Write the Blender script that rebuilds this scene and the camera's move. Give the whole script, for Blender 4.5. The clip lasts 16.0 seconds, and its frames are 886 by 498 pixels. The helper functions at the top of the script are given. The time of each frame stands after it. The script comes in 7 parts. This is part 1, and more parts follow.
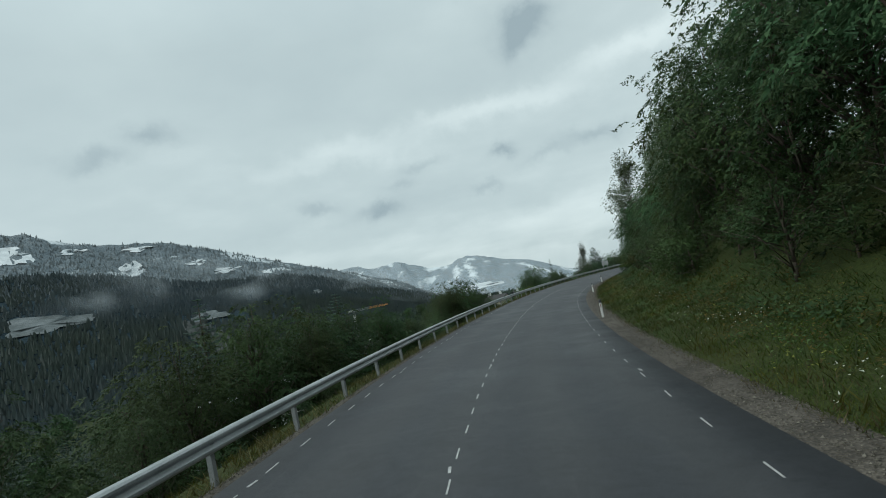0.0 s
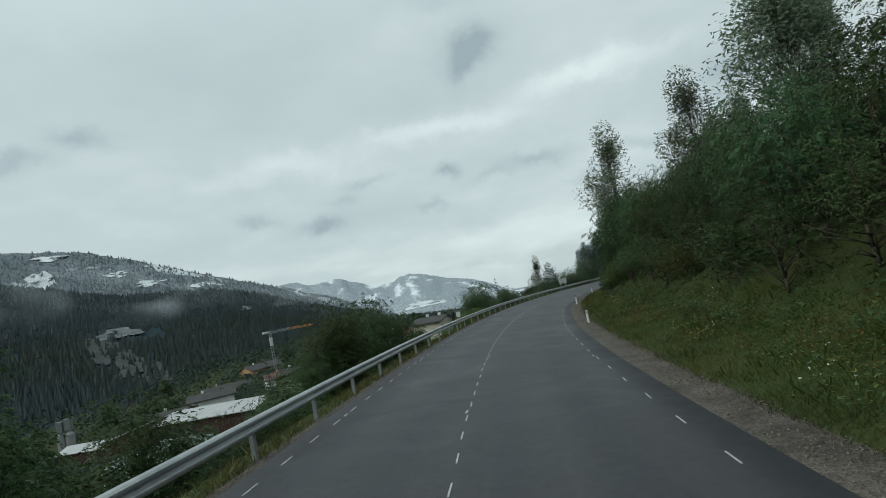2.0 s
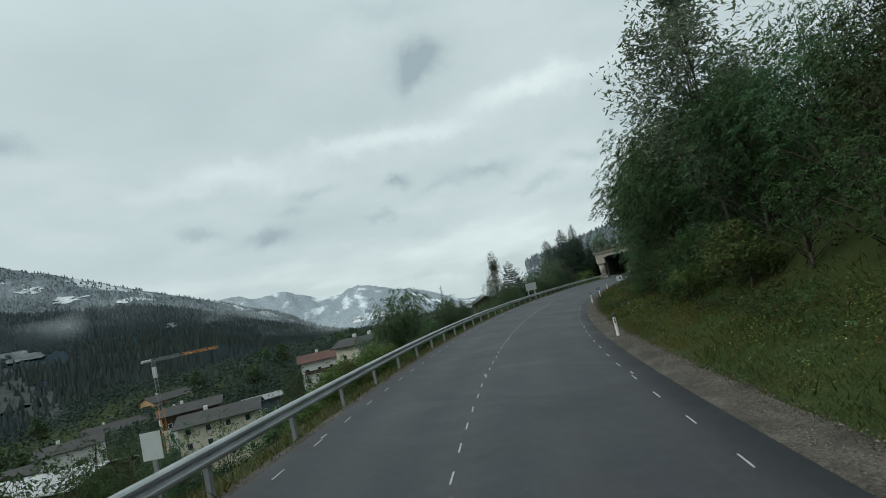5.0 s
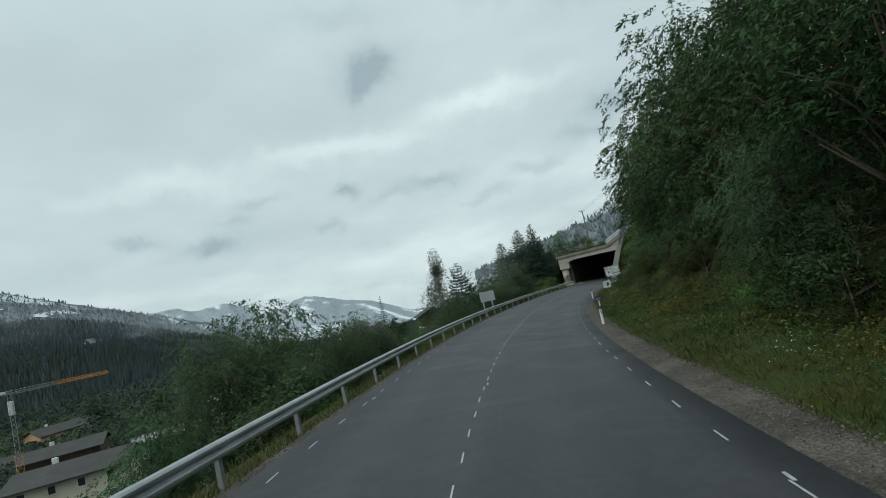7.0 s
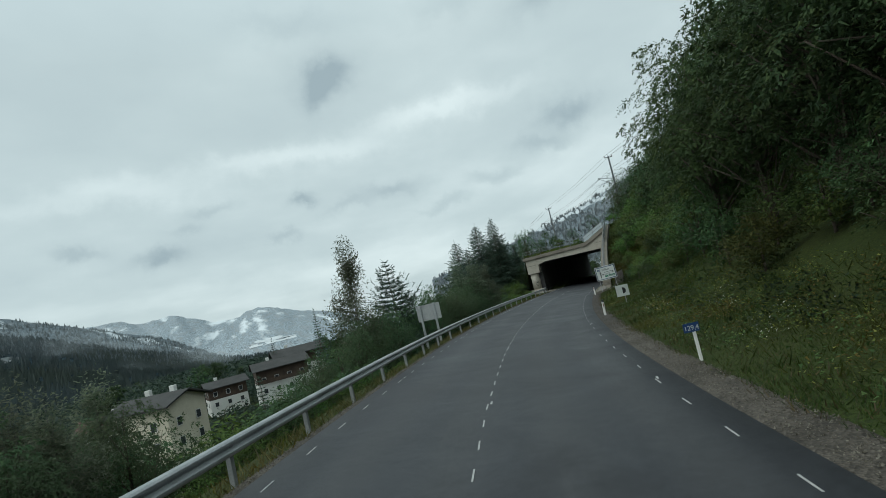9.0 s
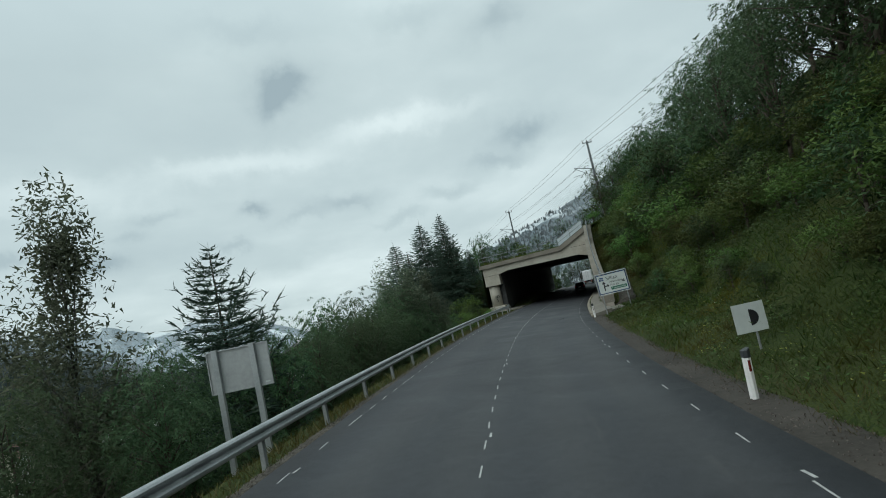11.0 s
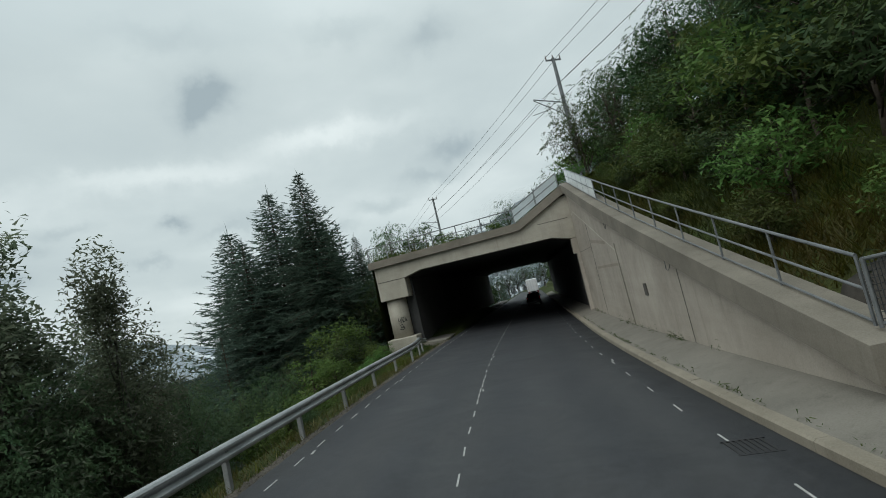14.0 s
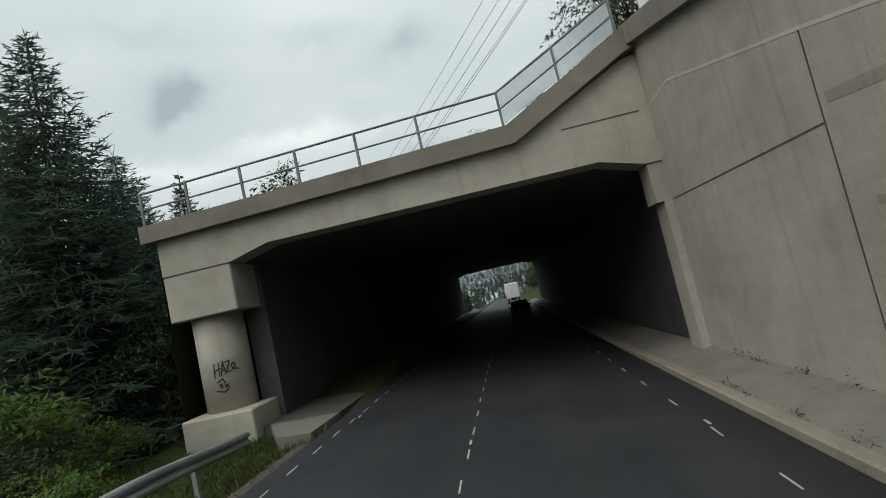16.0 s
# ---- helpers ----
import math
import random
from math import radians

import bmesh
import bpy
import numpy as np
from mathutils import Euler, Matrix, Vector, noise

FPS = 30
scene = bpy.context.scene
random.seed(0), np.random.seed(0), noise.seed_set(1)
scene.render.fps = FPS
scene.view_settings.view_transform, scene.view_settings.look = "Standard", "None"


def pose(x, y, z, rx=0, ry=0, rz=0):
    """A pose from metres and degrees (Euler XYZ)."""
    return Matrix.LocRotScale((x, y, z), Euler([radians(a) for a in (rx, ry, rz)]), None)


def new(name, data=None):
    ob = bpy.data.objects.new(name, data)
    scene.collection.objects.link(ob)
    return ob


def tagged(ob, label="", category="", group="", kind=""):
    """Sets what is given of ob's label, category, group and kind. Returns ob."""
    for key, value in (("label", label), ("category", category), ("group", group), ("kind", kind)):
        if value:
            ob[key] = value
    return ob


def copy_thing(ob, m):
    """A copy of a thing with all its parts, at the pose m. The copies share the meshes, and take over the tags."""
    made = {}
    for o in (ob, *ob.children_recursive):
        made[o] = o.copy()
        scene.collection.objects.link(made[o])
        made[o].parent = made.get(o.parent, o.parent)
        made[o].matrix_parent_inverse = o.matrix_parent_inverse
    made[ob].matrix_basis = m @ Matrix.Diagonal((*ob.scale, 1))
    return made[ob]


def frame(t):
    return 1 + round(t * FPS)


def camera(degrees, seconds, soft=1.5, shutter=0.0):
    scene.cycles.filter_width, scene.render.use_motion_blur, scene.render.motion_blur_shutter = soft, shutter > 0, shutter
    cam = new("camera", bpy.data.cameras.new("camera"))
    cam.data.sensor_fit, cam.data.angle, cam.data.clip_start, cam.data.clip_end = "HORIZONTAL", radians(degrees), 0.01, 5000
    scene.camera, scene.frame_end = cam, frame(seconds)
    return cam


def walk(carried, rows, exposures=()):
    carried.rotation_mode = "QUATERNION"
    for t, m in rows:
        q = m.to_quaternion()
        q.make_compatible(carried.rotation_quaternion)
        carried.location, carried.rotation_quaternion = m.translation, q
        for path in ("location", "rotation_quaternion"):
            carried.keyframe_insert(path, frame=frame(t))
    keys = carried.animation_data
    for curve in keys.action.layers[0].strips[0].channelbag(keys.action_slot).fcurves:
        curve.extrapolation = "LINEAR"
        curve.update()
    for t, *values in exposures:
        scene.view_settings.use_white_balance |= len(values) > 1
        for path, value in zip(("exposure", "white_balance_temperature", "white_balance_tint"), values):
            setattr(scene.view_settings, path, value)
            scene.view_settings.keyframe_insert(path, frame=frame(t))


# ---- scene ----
# ---- camera and walk ----
cam = camera(79.4, 16.0, soft=0.95)
# seconds, x, y, z, yaw, pitch, lean
ROWS = (
    (0, 0, 0, 2.6, -0, 3.903, -12.259),
    (0.5, 0.461, 6.292, 2.495, -1.528, 4.232, -11.939),
    (1, 1.146, 12.546, 2.394, -3.21, 4.133, -11.418),
    (1.5, 2.047, 18.641, 2.292, -4.782, 4.319, -11.172),
    (2, 3.056, 24.539, 2.19, -6.392, 4.572, -11.321),
    (2.5, 4.186, 30.323, 2.086, -7.704, 4.645, -11.855),
    (3, 5.424, 36.062, 1.98, -8.847, 4.539, -12.139),
    (3.5, 6.743, 41.778, 1.872, -9.636, 4.695, -12.126),
    (4, 8.123, 47.432, 1.759, -10.227, 4.885, -12.174),
    (4.5, 9.538, 52.993, 1.641, -10.897, 4.794, -12.249),
    (5, 11.019, 58.476, 1.522, -11.92, 4.612, -12.296),
    (5.5, 12.604, 63.888, 1.405, -13.317, 4.462, -12.298),
    (6, 14.323, 69.248, 1.296, -14.872, 4.501, -12.252),
    (6.5, 16.146, 74.571, 1.199, -16.196, 4.676, -12.249),
    (7, 18.157, 79.957, 1.106, -17.387, 4.561, -12.611),
    (7.5, 20.319, 85.279, 1.018, -18.5, 4.724, -13.083),
    (8, 22.584, 90.578, 0.93, -19.683, 4.852, -13.232),
    (8.5, 24.926, 95.76, 0.838, -20.759, 4.52, -13.068),
    (9, 27.401, 100.841, 0.74, -21.989, 4.513, -13.126),
    (9.5, 29.999, 105.833, 0.639, -22.778, 4.626, -13.086),
    (10, 32.582, 110.772, 0.536, -24.023, 4.781, -12.767),
    (10.5, 35.22, 115.629, 0.432, -25.479, 4.924, -12.433),
    (11, 37.974, 120.383, 0.327, -27.126, 4.983, -12.268),
    (11.5, 40.819, 125.065, 0.225, -28.731, 4.799, -12.529),
    (12, 43.955, 129.597, 0.132, -30.207, 4.7, -12.957),
    (12.5, 47.209, 134.18, 0.04, -31.332, 4.666, -13.223),
    (13, 50.521, 138.786, -0.057, -32.376, 4.764, -13.356),
    (13.5, 53.971, 143.438, -0.162, -33.495, 4.774, -13.369),
    (14, 57.48, 148.022, -0.268, -34.592, 4.905, -13.215),
    (14.5, 61.068, 152.482, -0.369, -35.636, 5.001, -12.975),
    (15, 64.737, 156.846, -0.465, -36.438, 4.916, -12.666),
    (15.5, 68.419, 161.231, -0.555, -37.156, 5.025, -12.777),
    (16, 72.188, 165.462, -0.652, -37.318, 4.92, -12.762),
)
walk(cam, [(t, pose(x, y, z, 90 + pitch, 0, yaw) @ pose(0, 0, 0, 0, 0, lean))
           for t, x, y, z, yaw, pitch, lean in ROWS], exposures=((0.0, 0.12, 6150, 2), (3.5, 0.12, 6300, 4), (6.0, 0.16, 6200, 3), (9.0, 0.17, 6150, 2), (13.0, 0.18, 6150, 2), (14.5, 0.2, 6500, 8), (16.0, 0.3, 6550, 9)))

# ---- world and light: overcast ----
SUN_ELEVATION, SUN_ROTATION = radians(46), radians(265)


def overcast_world():
    w = bpy.data.worlds.new("overcast")
    scene.world = w
    w.use_nodes = True
    nt = w.node_tree
    nt.nodes.clear()
    N, L = nt.nodes.new, nt.links.new
    out, bg = N("ShaderNodeOutputWorld"), N("ShaderNodeBackground")
    L(bg.outputs[0], out.inputs[0])
    tc = N("ShaderNodeTexCoord")
    sky = N("ShaderNodeTexSky")
    sky.sky_type, sky.sun_disc = "NISHITA", False
    sky.sun_elevation, sky.sun_rotation = SUN_ELEVATION, SUN_ROTATION
    dirn = tc.outputs["Generated"]
    sep = N("ShaderNodeSeparateXYZ")
    L(dirn, sep.inputs[0])

    def maths(op, a, b=None, c=None, clamp=False):
        m = N("ShaderNodeMath")
        m.operation, m.use_clamp = op, clamp
        for k, v in enumerate((a, b, c)):
            if v is None:
                continue
            if isinstance(v, (int, float)):
                m.inputs[k].default_value = v
            else:
                L(v, m.inputs[k])
        return m.outputs[0]

    # a flat cloud deck: direction over height
    up = maths("MAXIMUM", sep.outputs[2], 0.02)
    den = maths("ADD", up, 0.22)
    cx, cy = maths("DIVIDE", sep.outputs[0], den), maths("DIVIDE", sep.outputs[1], den)
    deck = N("ShaderNodeCombineXYZ")
    L(cx, deck.inputs[0]), L(cy, deck.inputs[1])
    turn = N("ShaderNodeMapping")
    turn.inputs["Rotation"].default_value = (0, 0, radians(20))
    turn.inputs["Scale"].default_value = (0.40, 0.70, 1)
    L(deck.outputs[0], turn.inputs[0])
    big = N("ShaderNodeTexNoise")
    big.inputs["Scale"].default_value, big.inputs["Detail"].default_value = 0.9, 3
    big.inputs["Roughness"].default_value = 0.52
    big.inputs["Distortion"].default_value = 0.4
    L(turn.outputs[0], big.inputs["Vector"])
    fine = N("ShaderNodeTexNoise")
    fine.inputs["Scale"].default_value, fine.inputs["Detail"].default_value = 2.2, 5
    L(deck.outputs[0], fine.inputs["Vector"])
    # dark scud: azimuth, elevation (degrees), width, height, depth
    dark = None
    wob = N("ShaderNodeTexNoise")
    wob.inputs["Scale"].default_value, wob.inputs["Detail"].default_value = 11.0, 8
    wob.inputs["Roughness"].default_value = 0.62
    L(dirn, wob.inputs["Vector"])
    wv = N("ShaderNodeVectorMath")
    wv.operation = "MULTIPLY_ADD"
    L(wob.outputs["Color"], wv.inputs[0])
    wv.inputs[1].default_value, wv.inputs[2].default_value = (0.09, 0.09, 0.09), (-0.045, -0.045, -0.045)
    bent = N("ShaderNodeVectorMath")
    bent.operation = "ADD"
    L(dirn, bent.inputs[0]), L(wv.outputs[0], bent.inputs[1])
    for az, el, wide, tall, depth in SCUD:
        a, e = radians(az), radians(el)
        c = Vector((math.sin(a) * math.cos(e), math.cos(a) * math.cos(e), math.sin(e)))
        r = Vector((math.cos(a), -math.sin(a), 0))
        u = r.cross(c)
        if u.z < 0:
            u = -u
        terms = []
        for axis, size in ((r, wide), (u, tall)):
            d = N("ShaderNodeVectorMath")
            d.operation = "DOT_PRODUCT"
            L(bent.outputs[0], d.inputs[0])
            d.inputs[1].default_value = axis
            k = maths("SUBTRACT", d.outputs["Value"], axis.dot(c))
            k = maths("DIVIDE", k, radians(size))
            terms.append(maths("MULTIPLY", k, k))
        d = N("ShaderNodeVectorMath")
        d.operation = "DOT_PRODUCT"
        L(dirn, d.inputs[0])
        d.inputs[1].default_value = c
        ahead = maths("GREATER_THAN", d.outputs["Value"], 0.3)
        g = maths("MULTIPLY", maths("EXPONENT", maths("MULTIPLY", maths("ADD", terms[0], terms[1]), -1.0)), maths("MULTIPLY", ahead, depth))
        dark = g if dark is None else maths("ADD", dark, g)
    ramp = N("ShaderNodeValToRGB")
    e = ramp.color_ramp.elements
    e[0].position, e[0].color = 0.22, (0.34, 0.40, 0.43, 1)
    e[1].position, e[1].color = 0.72, (0.74, 0.79, 0.79, 1)
    m = ramp.color_ramp.elements.new(0.52)
    m.color = (0.53, 0.59, 0.60, 1)
    s = maths("ADD", maths("MULTIPLY_ADD", big.outputs[0], 0.55, 0.115), maths("MULTIPLY", fine.outputs[0], 0.26))
    L(maths("SUBTRACT", s, dark), ramp.inputs[0])
    mix = N("ShaderNodeMix")
    mix.data_type = "RGBA"
    mix.inputs[0].default_value = 0.96
    dim = N("ShaderNodeVectorMath")
    dim.operation = "SCALE"
    dim.inputs["Scale"].default_value = 0.1
    L(sky.outputs[0], dim.inputs[0])
    L(dim.outputs[0], mix.inputs[6])
    L(ramp.outputs[0], mix.inputs[7])
    # an overcast sky is brightest overhead
    zen = maths("MAXIMUM", maths("SUBTRACT", sep.outputs[2], 0.45), 0.0)
    L(mix.outputs[2], bg.inputs[0])
    L(maths("MULTIPLY_ADD", zen, 1.1, 1.0), bg.inputs[1])


SCUD = ((13.2, 24.1, 2.5, 1.9, 0.30), (11.9, 22.4, 1.5, 1.2, 0.16), (14.6, 25.4, 2.2, 1.3, 0.16), (-26.6, 19.5, 2.2, 1.0, 0.22), (-31.4, 17.5, 2.4, 0.9, 0.19), (-5.4, 9.4, 2.2, 0.8, 0.25),
        (8.5, 12.6, 1.3, 0.6, 0.25), (18.5, 12.2, 3.0, 0.7, 0.17), (-12.2, 10.5, 2.3, 0.6, 0.17), (-0.7, 13.3, 2.0, 0.5, 0.12), (6.2, 9.4, 1.8, 0.5, 0.16), (13.6, 11.3, 2.8, 0.5, 0.12),
        (-2.8, 11.9, 1.6, 0.6, 0.12), (38.5, 15.0, 3.2, 1.4, 0.30), (34.5, 12.7, 2.8, 0.9, 0.18), (29.8, 10.9, 3.0, 0.7, 0.14), (23.3, 9.5, 2.4, 0.5, 0.12), (37.9, 26.5, 2.6, 1.3, 0.18),
        (10.9, 29.6, 5.0, 1.2, 0.10), (28.9, 28.7, 4.0, 1.2, 0.10),
        (-9.0, 15.6, 9.0, 1.3, -0.11), (8.0, 17.2, 10.0, 1.2, -0.15), (25.0, 18.8, 9.0, 1.3, -0.17), (10.0, 4.0, 18.0, 2.4, -0.09), (-14.0, 6.5, 12.0, 2.0, -0.06))
overcast_world()
sun = bpy.data.lights.new("sun", "SUN")
sun.energy, sun.angle, sun.color = 1.3, radians(60), (1.0, 0.97, 0.93)
sun_ob = new("sun", sun)
sun_ob.matrix_world = pose(0, 0, 60, 90 - math.degrees(SUN_ELEVATION), 0, -(math.degrees(SUN_ROTATION) + 180))

# ---- small tools ----
rng = np.random.default_rng(7)


def mesh_of(name, verts, faces, smooth=False):
    me = bpy.data.meshes.new(name)
    me.from_pydata([tuple(map(float, v)) for v in verts], [], [tuple(map(int, f)) for f in faces])
    if smooth:
        me.polygons.foreach_set("use_smooth", [True] * len(me.polygons))
    me.update()
    return me


def quick_mesh(name, verts, n_per_face, smooth=False):
    """A mesh of separate faces with n_per_face corners each, from an array of corners in order."""
    verts = np.asarray(verts, dtype=np.float32).reshape(-1, 3)
    nf = len(verts) // n_per_face
    me = bpy.data.meshes.new(name)
    me.vertices.add(len(verts))
    me.vertices.foreach_set("co", verts.ravel())
    me.loops.add(nf * n_per_face)
    me.loops.foreach_set("vertex_index", np.arange(nf * n_per_face, dtype=np.int32))
    me.polygons.add(nf)
    me.polygons.foreach_set("loop_start", np.arange(nf, dtype=np.int32) * n_per_face)
    me.polygons.foreach_set("loop_total", np.full(nf, n_per_face, dtype=np.int32))
    if smooth:
        me.polygons.foreach_set("use_smooth", [True] * nf)
    me.update(calc_edges=True)
    return me


def thing(name, label, category, group="", kind="", at=None):
    """An Empty that carries the parts of one thing."""
    ob = new(name)
    ob.empty_display_size = 0.3
    if at is not None:
        ob.matrix_world = at
    return tagged(ob, label, category, group, kind)


def part(name, bm, material, parent, label="", smooth=False):
    me = bpy.data.meshes.new(name)
    bm.to_mesh(me)
    bm.free()
    if smooth:
        me.polygons.foreach_set("use_smooth", [True] * len(me.polygons))
    return part_mesh(name, me, material, parent, label)


def part_mesh(name, me, material, parent, label=""):
    if not me.materials:
        me.materials.append(material)
    ob = new(name, me)
    ob.parent = parent
    if label:
        ob["label"] = label
    return ob


def box(bm, x0, x1, y0, y1, z0, z1, m=None, bevel=0.0):
    """A box added to bm, moved by m, its edges bevelled."""
    r = bmesh.ops.create_cube(bm, size=1)
    vs = r["verts"]
    for v in vs:
        v.co = Vector(((x0 + x1) / 2 + v.co.x * (x1 - x0), (y0 + y1) / 2 + v.co.y * (y1 - y0), (z0 + z1) / 2 + v.co.z * (z1 - z0)))
    if bevel:
        es = list({e for v in vs for e in v.link_edges})
        g = bmesh.ops.bevel(bm, geom=es, offset=bevel, segments=1, affect="EDGES")
        vs = list({v for v in g["verts"]} | {v for v in vs if v.is_valid})
    if m is not None:
        bmesh.ops.transform(bm, matrix=m, verts=vs)
    return vs


def tube(bm, a, b, r0, r1=None, n=8):
    """A tapered round bar from a to b."""
    a, b = Vector(a), Vector(b)
    r1 = r0 if r1 is None else r1
    q = (b - a).to_track_quat("Z", "Y").to_matrix().to_4x4()
    m = Matrix.Translation((a + b) / 2) @ q
    return bmesh.ops.create_cone(bm, cap_ends=True, segments=n, radius1=r0, radius2=r1, depth=(b - a).length, matrix=m)["verts"]


def prism(bm, outline, a, b):
    """A solid with the outline's (u, v) corners, from function a(u, v) to b(u, v)."""
    va, vb = [bm.verts.new(a(u, v)) for u, v in outline], [bm.verts.new(b(u, v)) for u, v in outline]
    n = len(outline)
    bm.faces.new(va)
    bm.faces.new(vb[::-1])
    for i in range(n):
        bm.faces.new((va[(i + 1) % n], va[i], vb[i], vb[(i + 1) % n]))
    bmesh.ops.recalc_face_normals(bm, faces=bm.faces[:])


# ---- the road's line: heading grows with the length along it ----
BANK = 0.071
_S = np.arange(-120, 520.01, 0.5)
_u = np.minimum(_S, 190) / 100
_psi = 0.06029 + 0.67056 * _u - 1.12615 * _u ** 2 + 1.4645 * _u ** 3 - 0.77926 * _u ** 4 + 0.14513 * _u ** 5
_psi[_S < 0] = 0.06029 + 0.0035 * _S[_S < 0]
_k0 = int(np.searchsorted(_S, 0))
_X, _Y = np.cumsum(np.sin(_psi)) * 0.5, np.cumsum(np.cos(_psi)) * 0.5
_X, _Y = _X - _X[_k0] - 0.0406, _Y - _Y[_k0]


def road_z(s):
    t = np.clip(s, -60, 185)
    z = 1.054e-8 * t ** 3 + 6.8e-7 * t * t - 0.01829 * t + 0.02327
    return z + (s - t) * np.where(s > 0, -0.0170, -0.0183)


def rd(s, l=0.0, h=0.0):
    """World point at s metres along the road, l to the right of the driven line, h above that line."""
    p = np.interp(s, _S, _psi)
    return Vector((float(np.interp(s, _S, _X) + l * np.cos(p)), float(np.interp(s, _S, _Y) - l * np.sin(p)), float(road_z(s) + h)))


def rd_array(s, l, h):
    p = np.interp(s, _S, _psi)
    return np.stack([np.interp(s, _S, _X) + l * np.cos(p), np.interp(s, _S, _Y) - l * np.sin(p), road_z(s) + h], -1)


def frame_at(s, l=0.0, h=0.0, spin=0.0):
    """Pose with x to the right of the road, y along it."""
    p = float(np.interp(s, _S, _psi))
    return Matrix.Translation(rd(s, l, h)) @ pose(0, 0, 0, 0, 0, -math.degrees(p) + spin)


def smooth(a, b, x):
    t = np.clip((x - a) / (b - a), 0, 1)
    return t * t * (3 - 2 * t)


def wob(x, y, size):
    """Cheap smooth bumps, about -1 to 1."""
    x, y = x / size, y / size
    return (np.sin(x * 1.7 + 1.3 * np.sin(y * 1.1)) + np.sin(y * 1.9 + 1.7 * np.sin(x * 0.9 + 2)) + 0.5 * np.sin(3.1 * x + 2.3 * y)) / 2.5


def wall_top(s):
    """Height of the wing wall's coping."""
    return 2.32 + 0.27 * (s - 174.2)


def land_h(s, l):
    """Height of the ground over the driven line."""
    s, l = np.asarray(s, float), np.asarray(l, float)
    lane = -BANK * np.clip(l, -4.9, 3.45) - 0.05
    # uphill side
    r = l - 4.4
    up = 0.20 * np.clip(r, 0, 3.2) + (0.62 + 0.22 * smooth(125, 150, s)) * np.clip(r - 3.2, 0, 8) + (0.18 + 0.66 * smooth(125, 150, s)) * np.clip(r - 11.2, 0, 11) + 0.12 * np.clip(r - 22.2, 0, 400)
    up = up + smooth(1.5, 9, r) * (0.35 * wob(s, l, 4.0) + 0.15 * wob(s, l, 1.3)) + smooth(0.6, 3, r) * 0.07 * wob(s, l, 0.8)
    behind = np.maximum(wall_top(s) - 0.35 + 0.45 * np.clip(l - 6.0, 0, 200), up)
    walled = smooth(168.8, 170.6, s) * (1 - smooth(280, 300, s))
    flat = np.where(l > 5.35, behind, -0.1)
    right = up * (1 - walled) + np.where(s < 199, flat, np.where(l > 8, 8.5 + 0.45 * np.clip(l - 8, 0, 200), -0.1)) * walled
    # downhill side
    q = -l - 6.0
    down = (-0.62 * np.clip(q, 0, 30) - 0.08 * np.clip(q - 30, 0, 60)) * (1 - 0.42 * smooth(150, 240, s)) + smooth(1.0, 8, q) * (0.4 * wob(s, l, 5.0) + 0.15 * wob(s, l, 1.4))
    shelf = smooth(182, 191, s) * (1 - smooth(225, 245, s)) * (1 - smooth(11, 19, -l))
    down = down * (1 - shelf) + shelf * (-0.12 + 0.09 * np.clip(s - 199, 0, 12) + 0.05 * wob(s, l, 1.5))
    down = down - 0.06 * smooth(4.95, 6, -l)
    return lane + np.where(l > 4.4, right, 0) + np.where(l < -4.9, down, 0)


def edge_shift(s):
    """Sideways shift of the asphalt's right edge, set to fit the camera's view."""
    return np.interp(s, (-20, 8, 30, 50, 75, 92, 113, 135, 152, 164, 172), (0.05, 0.03, -0.08, -0.2, -0.2, -0.16, -0.02, 0.05, 0.07, 0.0, 0.0))


def on_land(s, l, sink=0.0):
    return rd(s, l, float(land_h(s, l)) - sink)

# ---- materials ----
def mat_new(name):
    m = bpy.data.materials.new(name)
    m.use_nodes = True
    nt = m.node_tree
    return m, nt, nt.nodes["Principled BSDF"], nt.nodes.new, nt.links.new


def noise_node(nt, vec, scale, detail=4, rough=0.55, distort=0.0):
    n = nt.nodes.new("ShaderNodeTexNoise")
    n.inputs["Scale"].default_value, n.inputs["Detail"].default_value = scale, detail
    n.inputs["Roughness"].default_value, n.inputs["Distortion"].default_value = rough, distort
    if vec is not None:
        nt.links.new(vec, n.inputs["Vector"])
    return n.outputs[0]


def ramp_node(nt, fac, *stops):
    r = nt.nodes.new("ShaderNodeValToRGB")
    els = r.color_ramp.elements
    while len(els) < len(stops):
        els.new(0.5)
    for e, (p, c) in zip(els, stops):
        e.position = p
        e.color = (*c, 1) if len(c) == 3 else c
    nt.links.new(fac, r.inputs[0])
    return r.outputs[0]


def mix_node(nt, fac, a, b, how="MIX"):
    m = nt.nodes.new("ShaderNodeMix")
    m.data_type, m.blend_type = "RGBA", how
    for k, v in ((0, fac), (6, a), (7, b)):
        if isinstance(v, (int, float)):
            m.inputs[k].default_value = v
        elif isinstance(v, tuple):
            m.inputs[k].default_value = (*v, 1)
        else:
            nt.links.new(v, m.inputs[k])
    return m.outputs[2]


def bump_node(nt, height, strength, distance):
    b = nt.nodes.new("ShaderNodeBump")
    b.inputs["Strength"].default_value, b.inputs["Distance"].default_value = strength, distance
    nt.links.new(height, b.inputs["Height"])
    return b.outputs[0]


def coords(nt, which="Object", scale=None):
    t = nt.nodes.new("ShaderNodeTexCoord").outputs[which]
    if scale:
        m = nt.nodes.new("ShaderNodeMapping")
        m.inputs["Scale"].default_value = scale
        nt.links.new(t, m.inputs[0])
        t = m.outputs[0]
    return t


